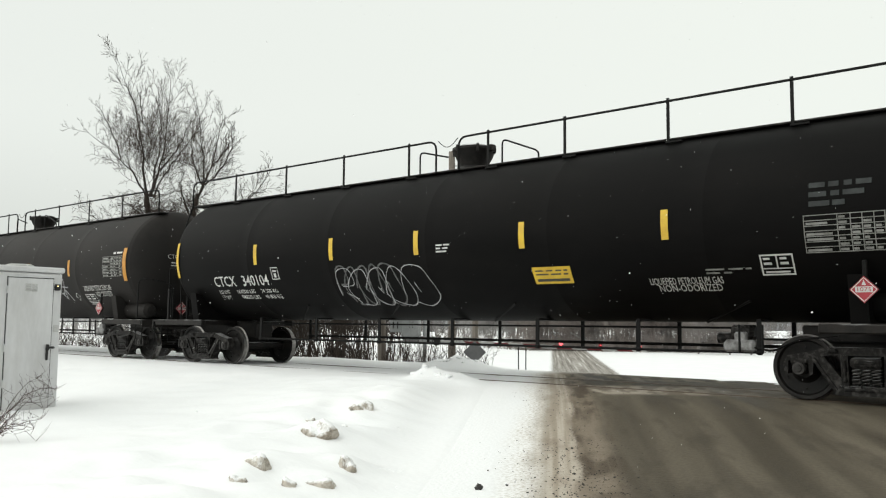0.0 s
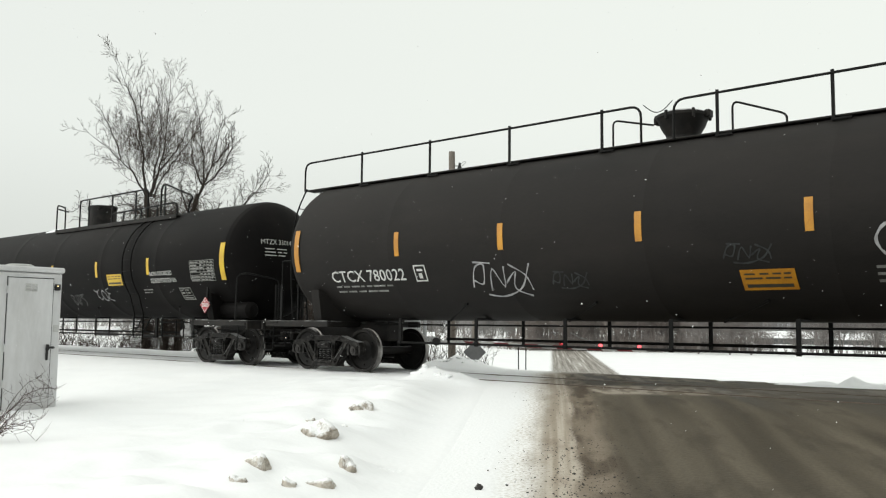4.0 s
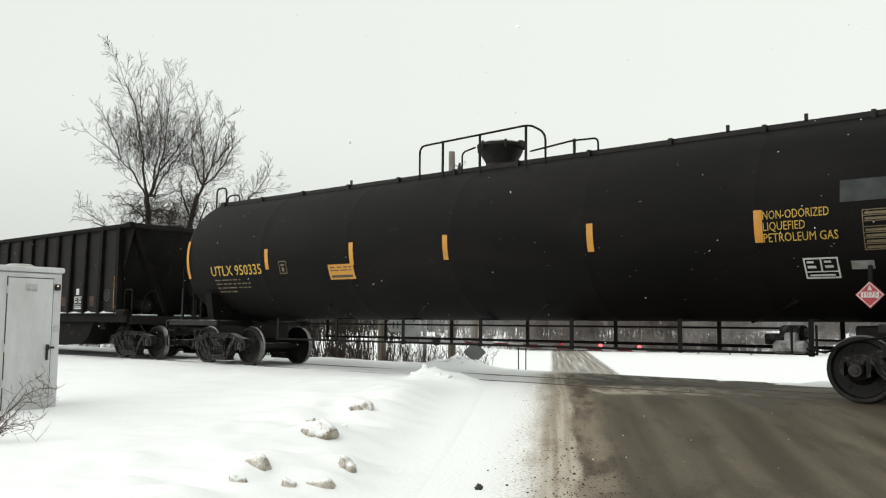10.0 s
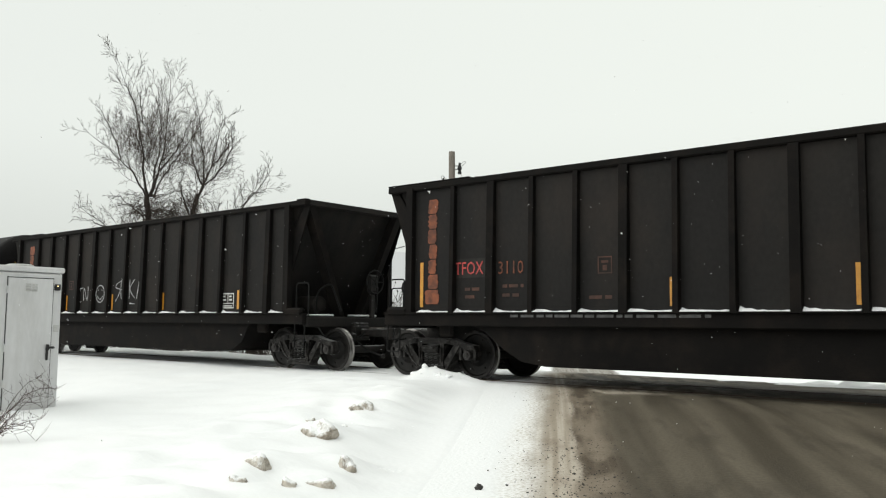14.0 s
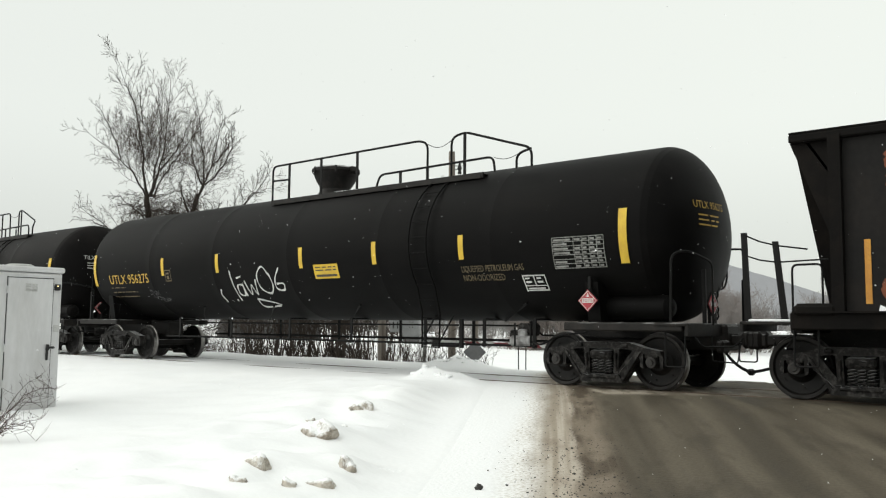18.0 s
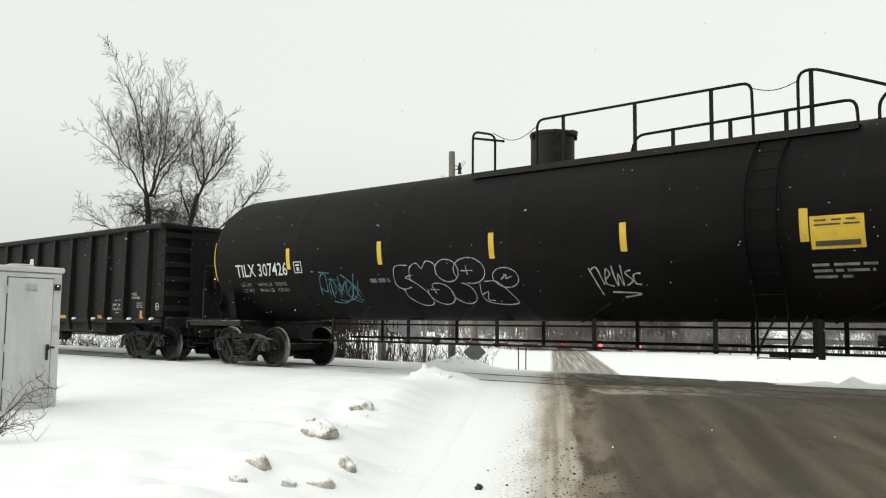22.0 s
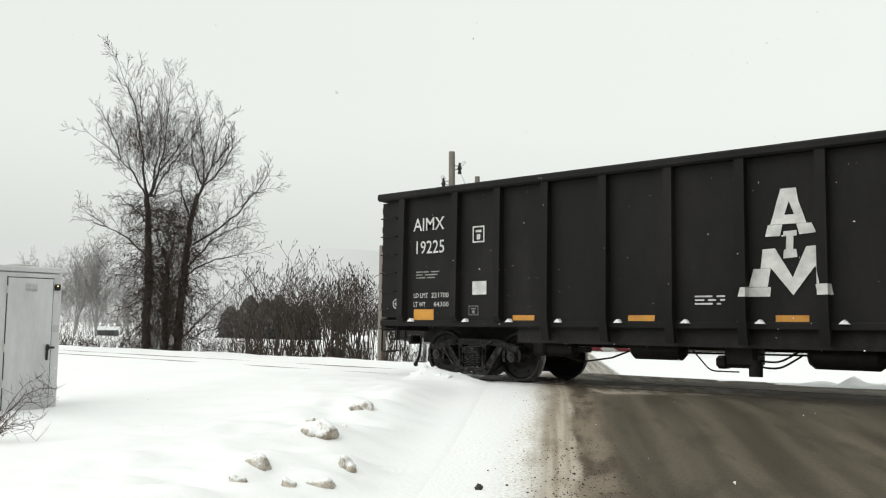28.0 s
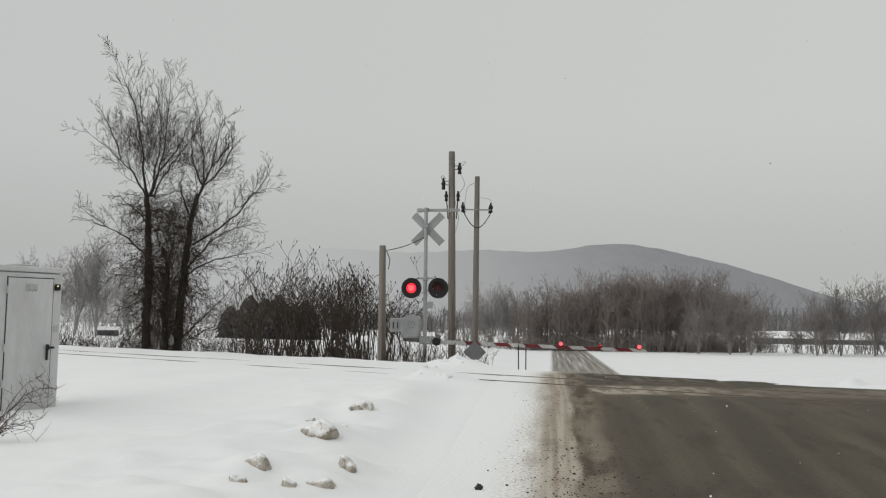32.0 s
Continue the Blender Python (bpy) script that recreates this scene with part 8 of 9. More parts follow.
def sumac(seed, height):
    """A clump of antler-like stems that fork near the top, with dark seed heads on the tips."""
    rnd = random.Random(seed)
    stems, heads = [], Geo()
    for k in range(4):
        g = Geo()
        p = Vector((rnd.uniform(-0.45, 0.45), rnd.uniform(-0.45, 0.45), 0))
        tips = [(p, Vector((rnd.uniform(-0.25, 0.25), rnd.uniform(-0.25, 0.25), 1)), height * rnd.uniform(0.32, 0.48), 0.023)]
        for level in range(5):
            nxt = []
            for q, d, ln, r in tips:
                e = q + d.normalized() * ln
                mid = q.lerp(e, 0.5) + Vector((rnd.uniform(-1, 1), rnd.uniform(-1, 1), 0)) * ln * 0.1
                limb(g, [q, mid, e], r, r * 0.7, 5)
                if level < 4:
                    for j in range(rnd.choice((1, 2, 2) if level else (2, 2, 3))):
                        nd = d.normalized() * 0.75 + Vector((rnd.uniform(-1, 1), rnd.uniform(-1, 1), rnd.uniform(0.0, 0.7)))
                        nxt.append((e, nd, ln * rnd.uniform(0.42, 0.72), max(0.008, r * 0.68)))
                elif rnd.random() < 0.5 and e.z > height * 0.72:
                    heads.lathe([(-0.02, 0.005), (0.015, 0.02), (0.045, 0.017), (0.075, 0.004)], e, "z", 6)
            tips = nxt
        stems.append(g)
    return stems, heads


SUMAC_MESHES = []
for i in range(5):
    stems, heads = sumac(30 + i, 3.7 + 0.15 * i)
    SUMAC_MESHES.append(([s.mesh("stem", None) for s in stems], heads.mesh("seed_heads", 40)))
rnd = random.Random(5)
for i in range(58):
    f = rnd.random()
    t = ((i + f) / 58) ** 0.8
    x, y = -24.3 + 6.0 * t + rnd.uniform(-0.3, 0.3) - 0.6 * f, 3.3 + 1.9 * t + rnd.uniform(-0.2, 0.4) + 1.6 * rnd.random() ** 2
    k = rnd.uniform(0.66, 0.9) * (0.86 + 0.14 * math.sin(t * 3.1))
    sh = thing("sumac_shrub", "bare antler-branched sumac shrub with dark seed heads", "shrub", "thicket beyond the rails", pose(x, y, at_ground(x, y) - 0.05, 0, 0, rnd.uniform(0, 360)))
    sh.scale = (k, k, k)
    ms = SUMAC_MESHES[i % 5]
    for me in ms[0]:
        part("stem", me, SUMAC_TWIG, sh)
    tagged(part("seed_heads", ms[1], BARK, sh), "dark fuzzy seed heads", kind="stuff")

# low scrub and dead weeds along the crest, past counting
rnd = random.Random(8)
g = Geo()
for i in range(620):
    t = rnd.random()
    x = -42 + 27 * t
    y = 3.9 + rnd.uniform(0, 2.5) + (1.0 if x < -26 else 0)
    z = at_ground(x, y)
    for k in range(2):
        sprout(g, rnd, Vector((x, y, z - 0.02)), Vector((rnd.uniform(-0.6, 0.6), rnd.uniform(-0.6, 0.6), 1)), rnd.uniform(0.25, 0.75), 0.008, 1, 0.9, 0.2, 3, 0.004)
tagged(part("scrub", g, TWIG, smooth=None), "tangle of dead weeds and thin scrub behind the rails", "scrub", kind="stuff")


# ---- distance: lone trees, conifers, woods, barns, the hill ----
# distance haze is mixed into these twig and needle colours
FAR_TWIG = shader("haze_greyed_twigs", (0.255, 0.235, 0.226), 1.0, 0, (0.2, 0.184, 0.176), 0.3, 3, 0.0, 0.2, spec=0.0)
PALE_TWIG = shader("haze_paled_twigs", (0.36, 0.345, 0.34), 1.0, 0, (0.29, 0.276, 0.27), 0.3, 3, 0.0, 0.2, spec=0.0)
WOOD_TWIG = shader("hazed_brown_wood", (0.262, 0.23, 0.213), 1.0, 0, (0.2, 0.174, 0.163), 0.08, 3, 0.0, 0.2, spec=0.0)
FAR_DARK = shader("hazed_dark_needles", (0.15, 0.144, 0.14), 1.0, 0, (0.1, 0.097, 0.095), 0.5, 5, 0.0, 0.3, spec=0.0)
PALE_WALL = shader("grey_boarded_wall", (0.13, 0.13, 0.13), 0.8, 0, (0.09, 0.09, 0.09), 1, 12, 0.1)


def far_tree(x, y, h, seed, width=0.5, label="bare grown tree at the edge of the field", stems=4, bark=FAR_TWIG):
    rnd = random.Random(seed)
    t = thing("tree", label, "tree", "field trees", pose(x, y, at_ground(x, y) - 0.2))
    crown = Geo()
    for k in range(stems):
        a = rnd.uniform(0, 6.28)
        lean = h * rnd.uniform(0.15, 0.4) * (1 if k else 0.3)
        top = Vector((math.cos(a) * lean, math.sin(a) * lean, h * rnd.uniform(0.82, 1.0)))
        pts = curve((0, 0, 0), (top.x * 0.25, top.y * 0.25, h * 0.45), top, 10, rnd, h * 0.008)
        g = Geo()
        limb(g, pts, h * 0.012, h * 0.002, 6)
        part("trunk", g, bark, t)
        shoots(crown, rnd, pts, h, h * 0.006, 3, h * 0.05, 40.0, 0.2, h * 0.0016, 0.16, 0.0, 0.14)
    part("crown", crown, bark, t, "open crown of bare twigs", smooth=None)
    return t


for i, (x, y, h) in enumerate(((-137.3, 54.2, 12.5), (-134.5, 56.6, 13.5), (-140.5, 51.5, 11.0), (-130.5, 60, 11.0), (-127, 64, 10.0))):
    far_tree(x, y, h * 1.1, 60 + i, 0.6, "bare tree beyond the field, its colour paled for haze", 4, PALE_TWIG)
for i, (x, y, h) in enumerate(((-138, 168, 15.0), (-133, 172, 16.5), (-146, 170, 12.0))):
    far_tree(x, y, h, 70 + i, 0.6, "tall bare tree beside the wood, its colour paled for haze", 5, PALE_TWIG)
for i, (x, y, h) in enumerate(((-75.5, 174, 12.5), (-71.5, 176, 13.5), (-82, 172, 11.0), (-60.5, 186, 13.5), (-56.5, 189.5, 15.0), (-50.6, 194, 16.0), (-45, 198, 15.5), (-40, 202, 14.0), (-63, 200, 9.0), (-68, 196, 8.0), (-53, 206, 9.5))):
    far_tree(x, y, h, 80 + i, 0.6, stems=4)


def conifer(x, y, h, seed):
    rnd = random.Random(seed)
    t = thing("conifer", "dense dark conifer beyond the field", "tree", "dark conifers", pose(x, y, at_ground(x, y) - 0.2))
    part("trunk", Geo().lathe([(0, 0.22), (h * 0.9, 0.04)], (0, 0, 0), "z", 7), FAR_DARK, t)
    g = Geo()
    for k in range(1500):
        f = rnd.random() ** 0.9
        z = h * (0.02 + 0.97 * f)
        a0 = k % 7
        rad = h * 0.5 * (1 - f ** 1.9) ** 0.85 * rnd.uniform(0.2, 1.0) * (0.85 + 0.6 * noise.noise(Vector((a0 * 1.7 + z * 1.3, seed, 0))))
        a = rnd.uniform(0, 6.28)
        c = Vector((rad * math.cos(a), rad * math.sin(a), z))
        d = Vector((math.cos(a), math.sin(a), -0.2)) * h * 0.085
        s = Vector((-math.sin(a), math.cos(a), 0)) * h * 0.05
        g.add([c - d * 0.4, c + s + Vector((0, 0, -0.12)), c + d, c - s + Vector((0, 0, 0.16)), c + Vector((0, 0, 0.35))], [(0, 1, 4), (1, 2, 4), (2, 3, 4), (3, 0, 4)])
    part("needles", g, FAR_DARK, t, "dark drooping needle sprays", smooth=None)


for i, (x, y, h) in enumerate(((-141, 87.5, 6.4), (-139.5, 91, 8.6), (-138, 89, 6.0), (-135.5, 92, 8.0), (-133, 93, 8.8), (-131.5, 95.5, 7.0), (-130.5, 97.5, 7.8))):
    conifer(x, y, h, 100 + i)

rnd = random.Random(21)
g = Geo()
for i in range(190):
    # the wood across the field: round crowns of forking limbs over rough undergrowth
    t = rnd.random()
    x, y = -125 + 44 * t + rnd.uniform(-3, 3), 157 + 30 * t + rnd.uniform(-1, 22)
    h = rnd.uniform(12.0, 19.0) * (0.8 + 0.3 * smooth(0.0, 0.25, t) * smooth(1.05, 0.8, t))
    z = at_ground(x, y) - 0.2
    lean = rnd.uniform(-0.8, 0.8)
    limb(g, curve((x, y, z), (x + lean * 0.3, y, z + h * 0.3), (x + lean, y, z + h * 0.7), 4, rnd, 0.1), 0.17, 0.06, 4)
    for k in range(9):
        bx, by = x + rnd.uniform(-2.5, 2.5), y - rnd.uniform(0, 4)
        grow(g, rnd, Vector((bx, by, z)), Vector((rnd.uniform(-0.6, 0.6), rnd.uniform(-0.6, 0.6), 1)), rnd.uniform(0.8, 4.6), 0.06, 1, 0.3, 46.0, 0.2, 0.036)
    for k in range(13):
        f = rnd.uniform(0.2, 0.72)
        a = k * 2.4 + rnd.uniform(-0.4, 0.4)
        out = 1.25 - f
        grow(g, rnd, Vector((x + lean * f, y, z + h * f)), Vector((math.cos(a) * out, math.sin(a) * out, 0.85)), h * rnd.uniform(0.26, 0.36), 0.055, 2, 0.62, 42.0, 0.22, 0.024, 0.2)
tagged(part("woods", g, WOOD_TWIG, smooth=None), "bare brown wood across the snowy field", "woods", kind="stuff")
g = Geo()
for i in range(420):
    t = rnd.random()
    x, y = -172 + 160 * t, 125 + 100 * t + rnd.uniform(0, 20)
    z = at_ground(x, y)
    for k in range(4):
        sprout(g, rnd, Vector((x, y, z)), Vector((rnd.uniform(-0.5, 0.5), rnd.uniform(-0.5, 0.5), 1)), rnd.uniform(1.0, 4.6), 0.06, 1, 0.9, 0.2, 3, 0.035)
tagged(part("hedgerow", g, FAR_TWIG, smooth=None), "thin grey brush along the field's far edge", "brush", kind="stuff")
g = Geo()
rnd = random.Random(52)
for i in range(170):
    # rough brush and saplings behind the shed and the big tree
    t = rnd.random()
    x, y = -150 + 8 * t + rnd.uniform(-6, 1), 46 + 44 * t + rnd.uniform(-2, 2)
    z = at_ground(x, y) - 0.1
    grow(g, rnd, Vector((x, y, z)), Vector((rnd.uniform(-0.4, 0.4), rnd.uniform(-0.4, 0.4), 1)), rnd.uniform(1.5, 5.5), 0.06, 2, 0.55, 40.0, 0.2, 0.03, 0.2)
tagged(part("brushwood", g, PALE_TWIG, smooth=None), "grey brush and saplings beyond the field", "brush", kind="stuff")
g = Geo()
for i in range(700):
    # a wood further off, at the foot of the hill, paled with painted haze
    t = rnd.random()
    x, y = -420 + 480 * t, 330 + 70 * t + rnd.uniform(-10, 60)
    h = rnd.uniform(9, 17)
    z = -5.2
    limb(g, [(x, y, z), (x + rnd.uniform(-1, 1), y, z + h)], 0.3, 0.12, 4)
    for k in range(8):
        a = rnd.uniform(0, 6.28)
        sprout(g, rnd, Vector((x, y, z + h * rnd.uniform(0.15, 0.7))), Vector((math.cos(a), math.sin(a), 1.0)), h * rnd.uniform(0.25, 0.42), 0.11, 1, 0.8, 0.4, 3, 0.07)
# twig colour of the furthest wood, greyed to stand for haze
FAR_PALE = shader("hazed_far_twigs", (0.19, 0.185, 0.182), 1.0, 0, (0.15, 0.147, 0.145), 0.05, 1, 0.0, 0.1, spec=0.0)
tagged(part("far_woods", g, FAR_PALE, smooth=None), "wood at the foot of the hill, its colour greyed for haze", "woods", kind="stuff")


def barn(x, y, w, d, h, turn, label):
    b = thing("barn", label, "building", "farm buildings", pose(x, y, at_ground(x, y) - 0.2, 0, 0, turn))
    wall = part("wall", Geo().box(0, 0, h / 2, w, d, h), PALE_WALL, b)
    part("roof", Geo().prism([(-d / 2 - 0.5, h), (d / 2 + 0.5, h), (0, h + d * 0.3)], -w / 2 - 0.5, w / 2 + 0.5, "x"), SNOW_LEDGE, b, "snow-covered gable roof")


barn(-112, 322, 24, 9, 2.4, 12, "long low barn with snowy roof behind the field")
barn(-92, 338, 26, 8, 2.0, 12, "long low shed with snowy roof among trees")
barn(-62, 346, 30, 8, 2.2, 12, "long low shed with snowy roof among trees")
barn(-142, 62.5, 3.2, 2.2, 1.1, 40, "small grey shed with snow on its roof")
barn(-136, 137, 7, 4, 1.3, 40, "low grey farm shed with snow on its roof")

# the wooded hill, a far glowing backdrop with falling-snow haze in its colour
hill_mat = bpy.data.materials.new("haze_painted_hill")
hill_mat.use_nodes = True
hn, hl = hill_mat.node_tree.nodes, hill_mat.node_tree.links
hn.clear()
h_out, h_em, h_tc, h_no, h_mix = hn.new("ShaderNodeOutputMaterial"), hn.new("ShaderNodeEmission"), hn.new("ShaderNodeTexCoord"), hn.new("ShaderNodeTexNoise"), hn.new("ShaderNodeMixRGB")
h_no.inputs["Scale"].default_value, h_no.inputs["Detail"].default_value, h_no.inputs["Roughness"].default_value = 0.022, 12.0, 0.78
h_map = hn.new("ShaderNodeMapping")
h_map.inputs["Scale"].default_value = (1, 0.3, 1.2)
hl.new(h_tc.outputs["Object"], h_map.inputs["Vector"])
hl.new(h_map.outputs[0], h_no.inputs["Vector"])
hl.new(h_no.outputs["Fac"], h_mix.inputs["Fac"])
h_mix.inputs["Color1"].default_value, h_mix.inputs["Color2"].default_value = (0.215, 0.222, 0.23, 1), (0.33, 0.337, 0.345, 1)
# painted haze: to the left the colour fades towards the sky's
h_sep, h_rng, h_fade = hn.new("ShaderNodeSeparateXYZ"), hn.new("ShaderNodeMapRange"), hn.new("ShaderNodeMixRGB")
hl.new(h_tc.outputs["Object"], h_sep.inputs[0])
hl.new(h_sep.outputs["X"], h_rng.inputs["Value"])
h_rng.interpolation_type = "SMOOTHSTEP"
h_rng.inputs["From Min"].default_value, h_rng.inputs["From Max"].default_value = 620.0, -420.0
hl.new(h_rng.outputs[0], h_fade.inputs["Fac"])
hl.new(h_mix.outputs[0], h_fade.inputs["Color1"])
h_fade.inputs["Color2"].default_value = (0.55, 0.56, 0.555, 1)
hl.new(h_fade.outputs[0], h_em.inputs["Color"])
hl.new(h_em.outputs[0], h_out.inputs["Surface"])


def hill_height(x):
    """The ridge over the plain, x metres to the right of straight ahead."""
    h = 204 + 20 * math.exp(-((x - 430) / 150) ** 2) + 4 * math.sin(x * 0.017) + 3 * noise.noise(Vector((x * 0.03, 0, 0)))
    h *= 1 - 0.60 * smooth(560, 1080, x)
    return h


hill = Geo()
rows = []
for k in range(7):
    f = k / 6
    rows.append([(x, 400 * f ** 1.5 - 150, -10 + hill_height(x) * math.sin(f * math.pi / 2)) for x in range(-1900, 1900, 14)])
hill.quad_sheet(rows)
hill_ob = tagged(part("hill", hill, hill_mat), "wooded hill backdrop with painted snow haze", "hill", kind="structure")
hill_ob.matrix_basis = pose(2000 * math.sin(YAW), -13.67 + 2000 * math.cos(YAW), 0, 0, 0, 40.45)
hill_ob["kind"] = "structure"

# ---- small things on the snow ----
def chunk(name, x, y, s, seed, mat, label, cat, group="", sink=0.5):
    rnd = random.Random(seed)
    bm = bmesh.new()
    bmesh.ops.create_icosphere(bm, subdivisions=3, radius=1)
    for v in bm.verts:
        n = 1 + 0.55 * noise.noise(v.co * 1.3 + Vector((seed * 3.1, 0, 0))) + 0.22 * noise.noise(v.co * 4.0 + Vector((0, seed, 0)))
        v.co = v.co * n
        v.co.x *= s[0]
        v.co.y *= s[1]
        v.co.z *= s[2]
    me = bpy.data.meshes.new(name)
    bm.to_mesh(me)
    bm.free()
    for p in me.polygons:
        p.use_smooth = True
    ob = part(name, me, mat)
    ob.matrix_basis = pose(x, y, at_ground(x, y) - s[2] * sink, 0, 0, rnd.uniform(0, 180))
    return tagged(ob, label, cat, group)


LUMPS = ((-7.04, -7.43, (0.2, 0.16, 0.16)), (-8.18, -5.68, (0.17, 0.12, 0.16)), (-5.97, -9.08, (0.14, 0.1, 0.12)), (-5.62, -9.52, (0.08, 0.07, 0.1)), (-5.22, -8.99, (0.14, 0.1, 0.11)),
         (-5.62, -8.36, (0.1, 0.09, 0.14)), (-5.36, -9.22, (0.07, 0.06, 0.07)), (-8.3, -6.46, (0.06, 0.05, 0.06)), (-7.25, -6.9, (0.05, 0.04, 0.05)))
for i, (x, y, s) in enumerate(LUMPS):
    s = (s[0] * 1.16, s[1] * 1.16, s[2] * 1.22)
    chunk("ice_lump", x, y, s, i, ICE, "dirty lump of ploughed ice half sunk in snow", "ice lump", "ice lumps", 0.62)
chunk("stone", -4.5, -7.9, (0.034, 0.03, 0.032), 40, STONE, "small dark stone lying on the snow", "stone", sink=-0.5)
# clods of snow thrown up on the two heaps by the rails
rnd = random.Random(41)
for cx, cy, w in ((-9.85, -2.15, 0.5), (-13.55, 2.75, 0.5)):
    for k in range(9):
        x, y = cx + rnd.gauss(0, w * 0.6), cy + rnd.gauss(0, w * 0.35) - 0.05
        q = rnd.uniform(0.02, 0.06)
        chunk("snow_clod", x, y, (q * 1.3, q, q * 0.9), 60 + k, SNOW, "small clod of thrown-up snow on a heap", "snow clod", "snow clods", 0.15)
rnd = random.Random(3)
g = Geo()
for i in range(760):
    u, v = rnd.gauss(-0.5, 0.34), rnd.uniform(-10.5, -2.0) if rnd.random() < 0.4 else rnd.uniform(-10.5, -6.5)
    if i % 3 == 0:
        u, v = rnd.gauss(-0.25, 0.22), rnd.gauss(-9.2, 0.7)
    p = ROAD_O + ROAD_N * u + ROAD_D * v
    s = rnd.uniform(0.003, 0.008) * (1.7 if rnd.random() < 0.06 else 1)
    z = at_ground(p.x, p.y) + 0.004
    g.box(p.x, p.y, z + s * 0.3, s * rnd.uniform(1, 2), s * rnd.uniform(1, 2), s, 0, pose(0, 0, 0, rnd.uniform(-30, 30), rnd.uniform(-30, 30), rnd.uniform(0, 180)))
tagged(part("gravel", g, STONE, smooth=None), "scattered dark crumbs of gravel along the road edge", "gravel", kind="stuff")
# bramble canes in front of the cabinet
rnd = random.Random(17)
bx, by = -10.15, -9.6
bramble = thing("bramble", "arching reddish bramble canes poking out of snow", "shrub", m=pose(bx, by, at_ground(bx, by) - 0.03))
bramble.scale = (0.85, 0.85, 0.85)
for k in range(24):
    g = Geo()
    a = rnd.uniform(0, 6.28)
    ln = rnd.uniform(0.4, 1.05)
    top = Vector((math.cos(a) * ln * 0.5, math.sin(a) * ln * 0.5, ln * rnd.uniform(0.5, 1.0)))
    end = top + Vector((math.cos(a) * 0.35, math.sin(a) * 0.35, rnd.uniform(-0.4, 0.1)))
    pts = curve((rnd.uniform(-0.15, 0.15), rnd.uniform(-0.15, 0.15), 0), top, end, 8, rnd, 0.015)
    limb(g, pts, 0.0055, 0.002, 5)
    for j in range(9):
        sprout(g, rnd, pts[rnd.randint(2, 8)], Vector((rnd.uniform(-1, 1), rnd.uniform(-1, 1), rnd.uniform(-0.2, 1))), rnd.uniform(0.08, 0.28), 0.003, 1, 0.9, 0.2, 2, 0.0016)
    part("cane", g, RED_TWIG, bramble, smooth=None)

# falling snow: loose flakes that sink slowly through the air
rnd = random.Random(77)
FLAKES = 38000
spots = np.array([(rnd.uniform(-46, 4), rnd.uniform(-12.5, 3.0), rnd.uniform(-1.0, 46.0), rnd.uniform(0.0026, 0.0066), rnd.uniform(0, 6.28), rnd.uniform(-1.2, 1.2)) for i in range(FLAKES)])
spots = spots[np.hypot(spots[:, 0], spots[:, 1] + 13.67) > 3.5]
# each flake is a small tumbled tetrahedron
corners = np.array([(1, 0, -0.4), (-0.5, 0.87, -0.4), (-0.5, -0.87, -0.4), (0, 0, 0.7)])
ca, sa, cb, sb = np.cos(spots[:, 4]), np.sin(spots[:, 4]), np.cos(spots[:, 5]), np.sin(spots[:, 5])
kx, ky, kz = corners[:, 0], corners[:, 1], corners[:, 2]
tz, tx = np.outer(cb, kz) - np.outer(sb, kx), np.outer(sb, kz) + np.outer(cb, kx)
shape = np.stack([ca[:, None] * tx - sa[:, None] * ky, sa[:, None] * tx + ca[:, None] * ky, tz], 2) * spots[:, 3][:, None, None] + spots[:, None, :3]
flakes = bpy.data.meshes.new("falling_snow")
first = np.arange(len(spots))[:, None] * 4
flakes.from_pydata(shape.reshape(-1, 3), [], np.concatenate([first + c for c in ((0, 2, 1), (0, 1, 3), (1, 2, 3), (2, 0, 3))]))
falling_snow = tagged(part("falling_snow", flakes, SNOW), "white snowflakes drifting down through the air", "snowflakes", kind="stuff")

# ---- what moves ----
# metres that the train has run by each second
RUN = [0.0, 6.03, 12.02, 18.0, 23.97, 29.94, 35.9, 41.88, 47.89, 53.93, 59.97, 66.05, 72.17, 78.28, 84.35, 90.47, 96.65, 102.91, 109.24, 115.67, 122.22,
       128.82, 135.39, 141.98, 148.57, 155.19, 161.91, 168.69, 175.51, 182.32, 189.07, 195.76, 202.4]


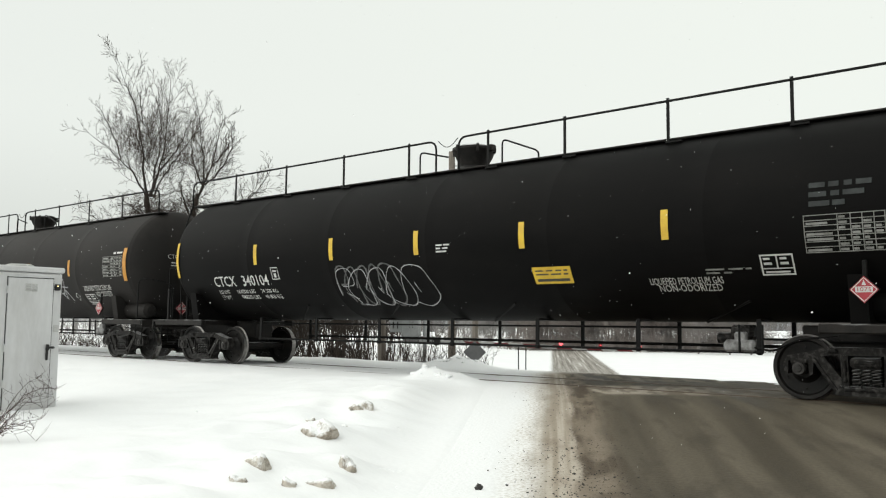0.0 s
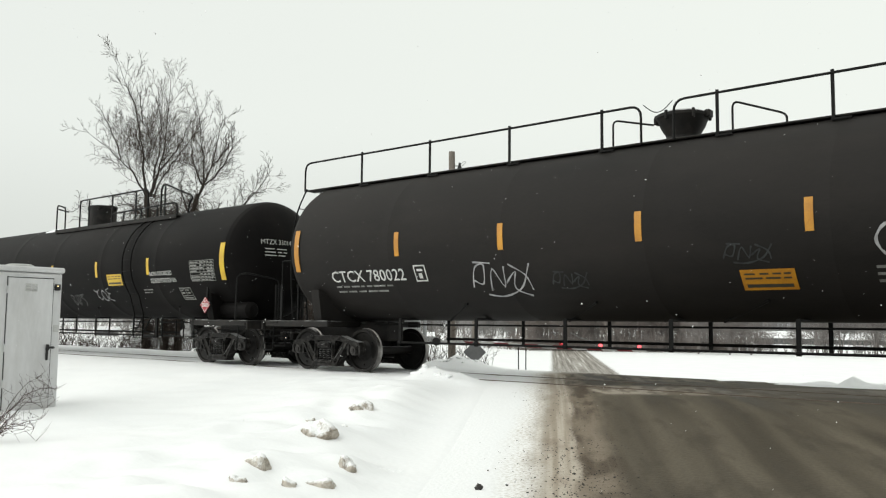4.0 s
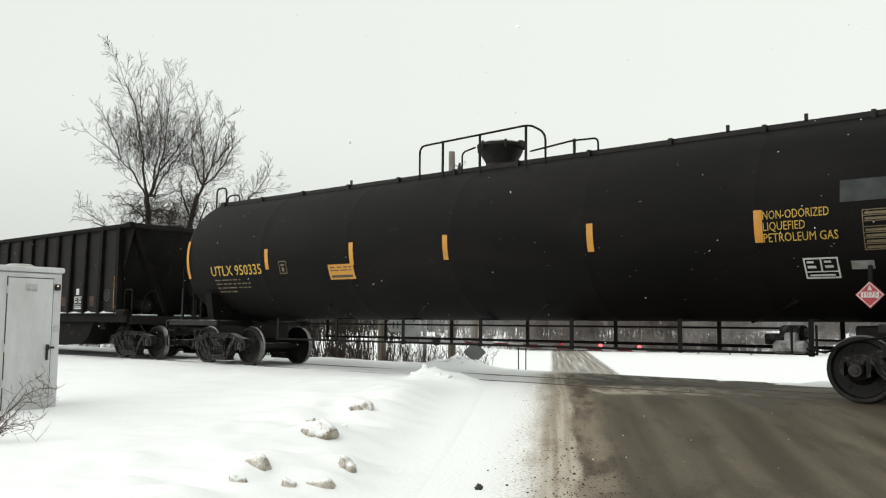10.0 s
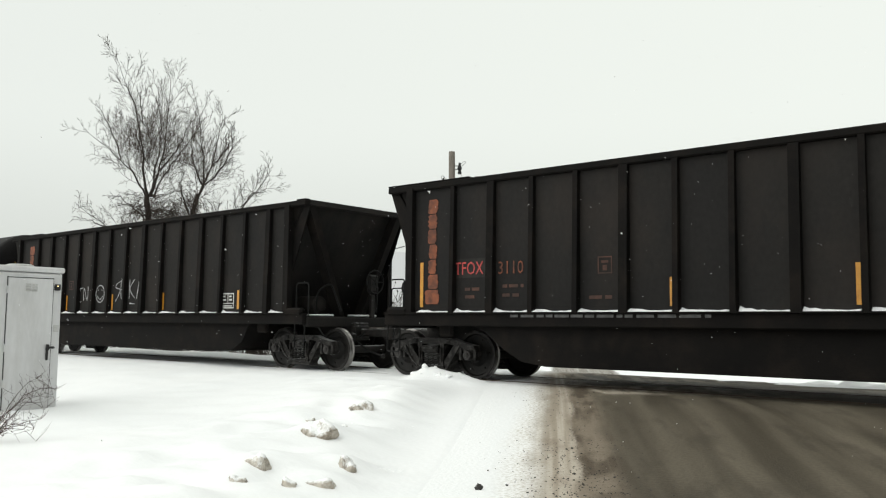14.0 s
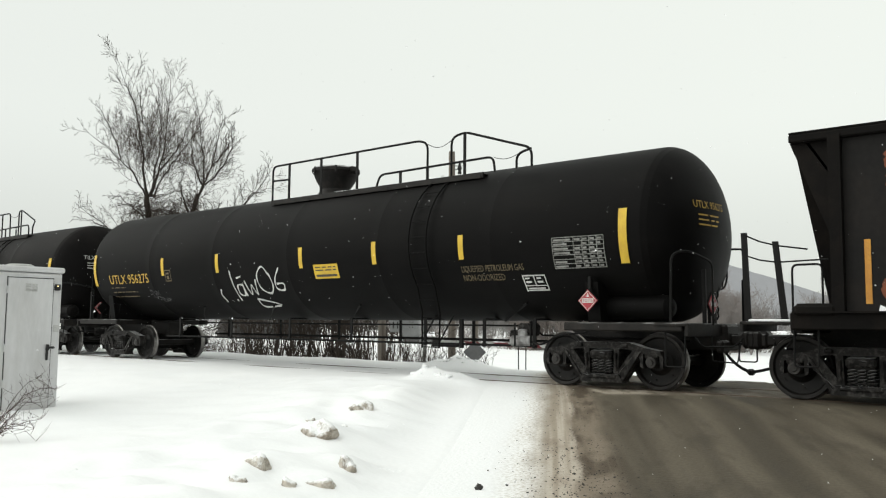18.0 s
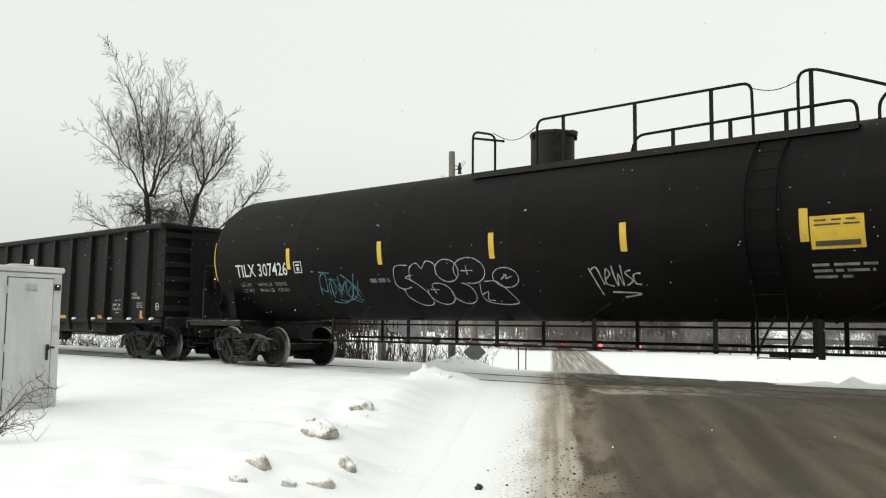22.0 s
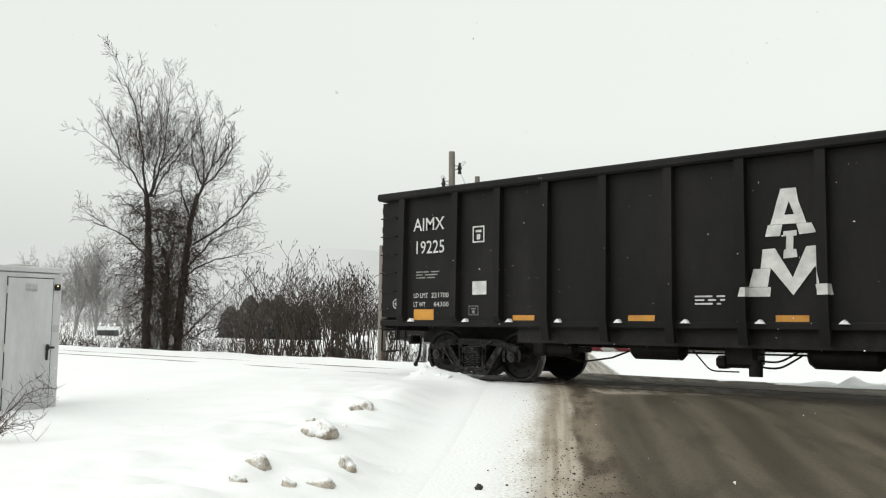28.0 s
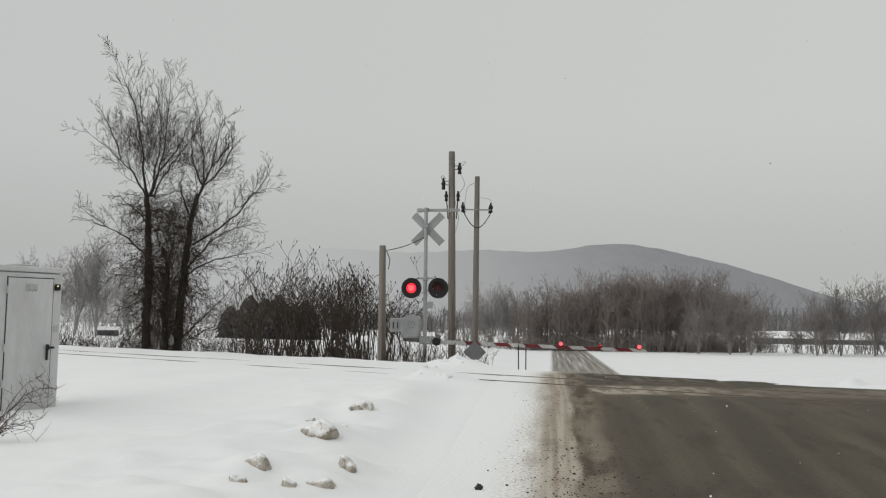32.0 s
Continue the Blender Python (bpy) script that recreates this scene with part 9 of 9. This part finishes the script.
def run(t):
    i = min(int(t), 31)
    f = t - i
    p0, p1, p2, p3 = RUN[i - 1] if i else -6.03, RUN[i], RUN[i + 1], RUN[i + 2] if i < 31 else RUN[32] + 6.7
    return 0.5 * (2 * p1 + (p2 - p0) * f + (2 * p0 - 5 * p1 + 4 * p2 - p3) * f * f + (3 * p1 - p0 - 3 * p2 + p3) * f ** 3)


def motions():
    for car, key in TRAIN:
        x = CARS[key][0]
        walk(car, [(t, pose(x + run(t), 0, 0)) for t in range(33)])
    home = {c: CARS[k][0] for c, k in TRAIN}
    for axle, car, x in WHEELSETS:
        # each axle rolls while its car is near the crossing
        rows, spot = [], home[car] + x
        steps = [i / 10 for i in range(321) if -46 < spot + run(i / 10) < 6]
        steps = ([0.0] if steps and steps[0] > 0 else []) + steps + ([32.0] if steps and steps[-1] < 32 else []) if steps else [0.0, 32.0]
        inner = [t for t in steps]
        for t in inner:
            s = max(-46.5, min(6.5, spot + run(t)))
            rows.append((t, pose(x, 0, WHEEL_R, 0, math.degrees(s / WHEEL_R) % 360.0)))
        walk(axle, rows)
    walk(falling_snow, [(t, pose(0.25 * t + 0.15 * math.sin(t * 0.8), 0.1 * math.sin(t * 0.6), -1.25 * t)) for t in range(33)])
    # the flashers: each glowing reflector swings to face out and back, 0.6 s each way
    out, away = pose(0, 0, 0), pose(0, 0, 0, -87.6)
    def beat(first, period):
        rows, t, on = [(0.0, None)], first, True
        marks = []
        while t < 32.0:
            if t > 0.05:
                marks.append((t, on))
            t, on = t + period, not on
        return marks
    def swing(ob, place, marks, start_on):
        here = Matrix.Translation(place)
        state = start_on
        rows = [(0.0, here @ (out if state else away))]
        for t, on in marks:
            f = round(t * FPS) / FPS
            rows += [(f, here @ (out if state else away)), (f + 1 / FPS, here @ (out if on else away))]
            state = on
        if rows[-1][0] < 32.0:
            rows.append((32.0, here @ (out if state else away)))
        walk(ob, rows)
    for lit, core, place, s in FLASH:
        first = 0.55 if s < 0 else 1.15
        swing(lit, place, beat(first, 0.6), s > 0)
        swing(core, place, beat(first, 0.6), s > 0)
    for lit, place, name in ARM_LIT:
        if name != "tip":
            first = 0.75 if name == "inner" else 0.15
            swing(lit, place, beat(first, 0.6), name == "inner")


motions()
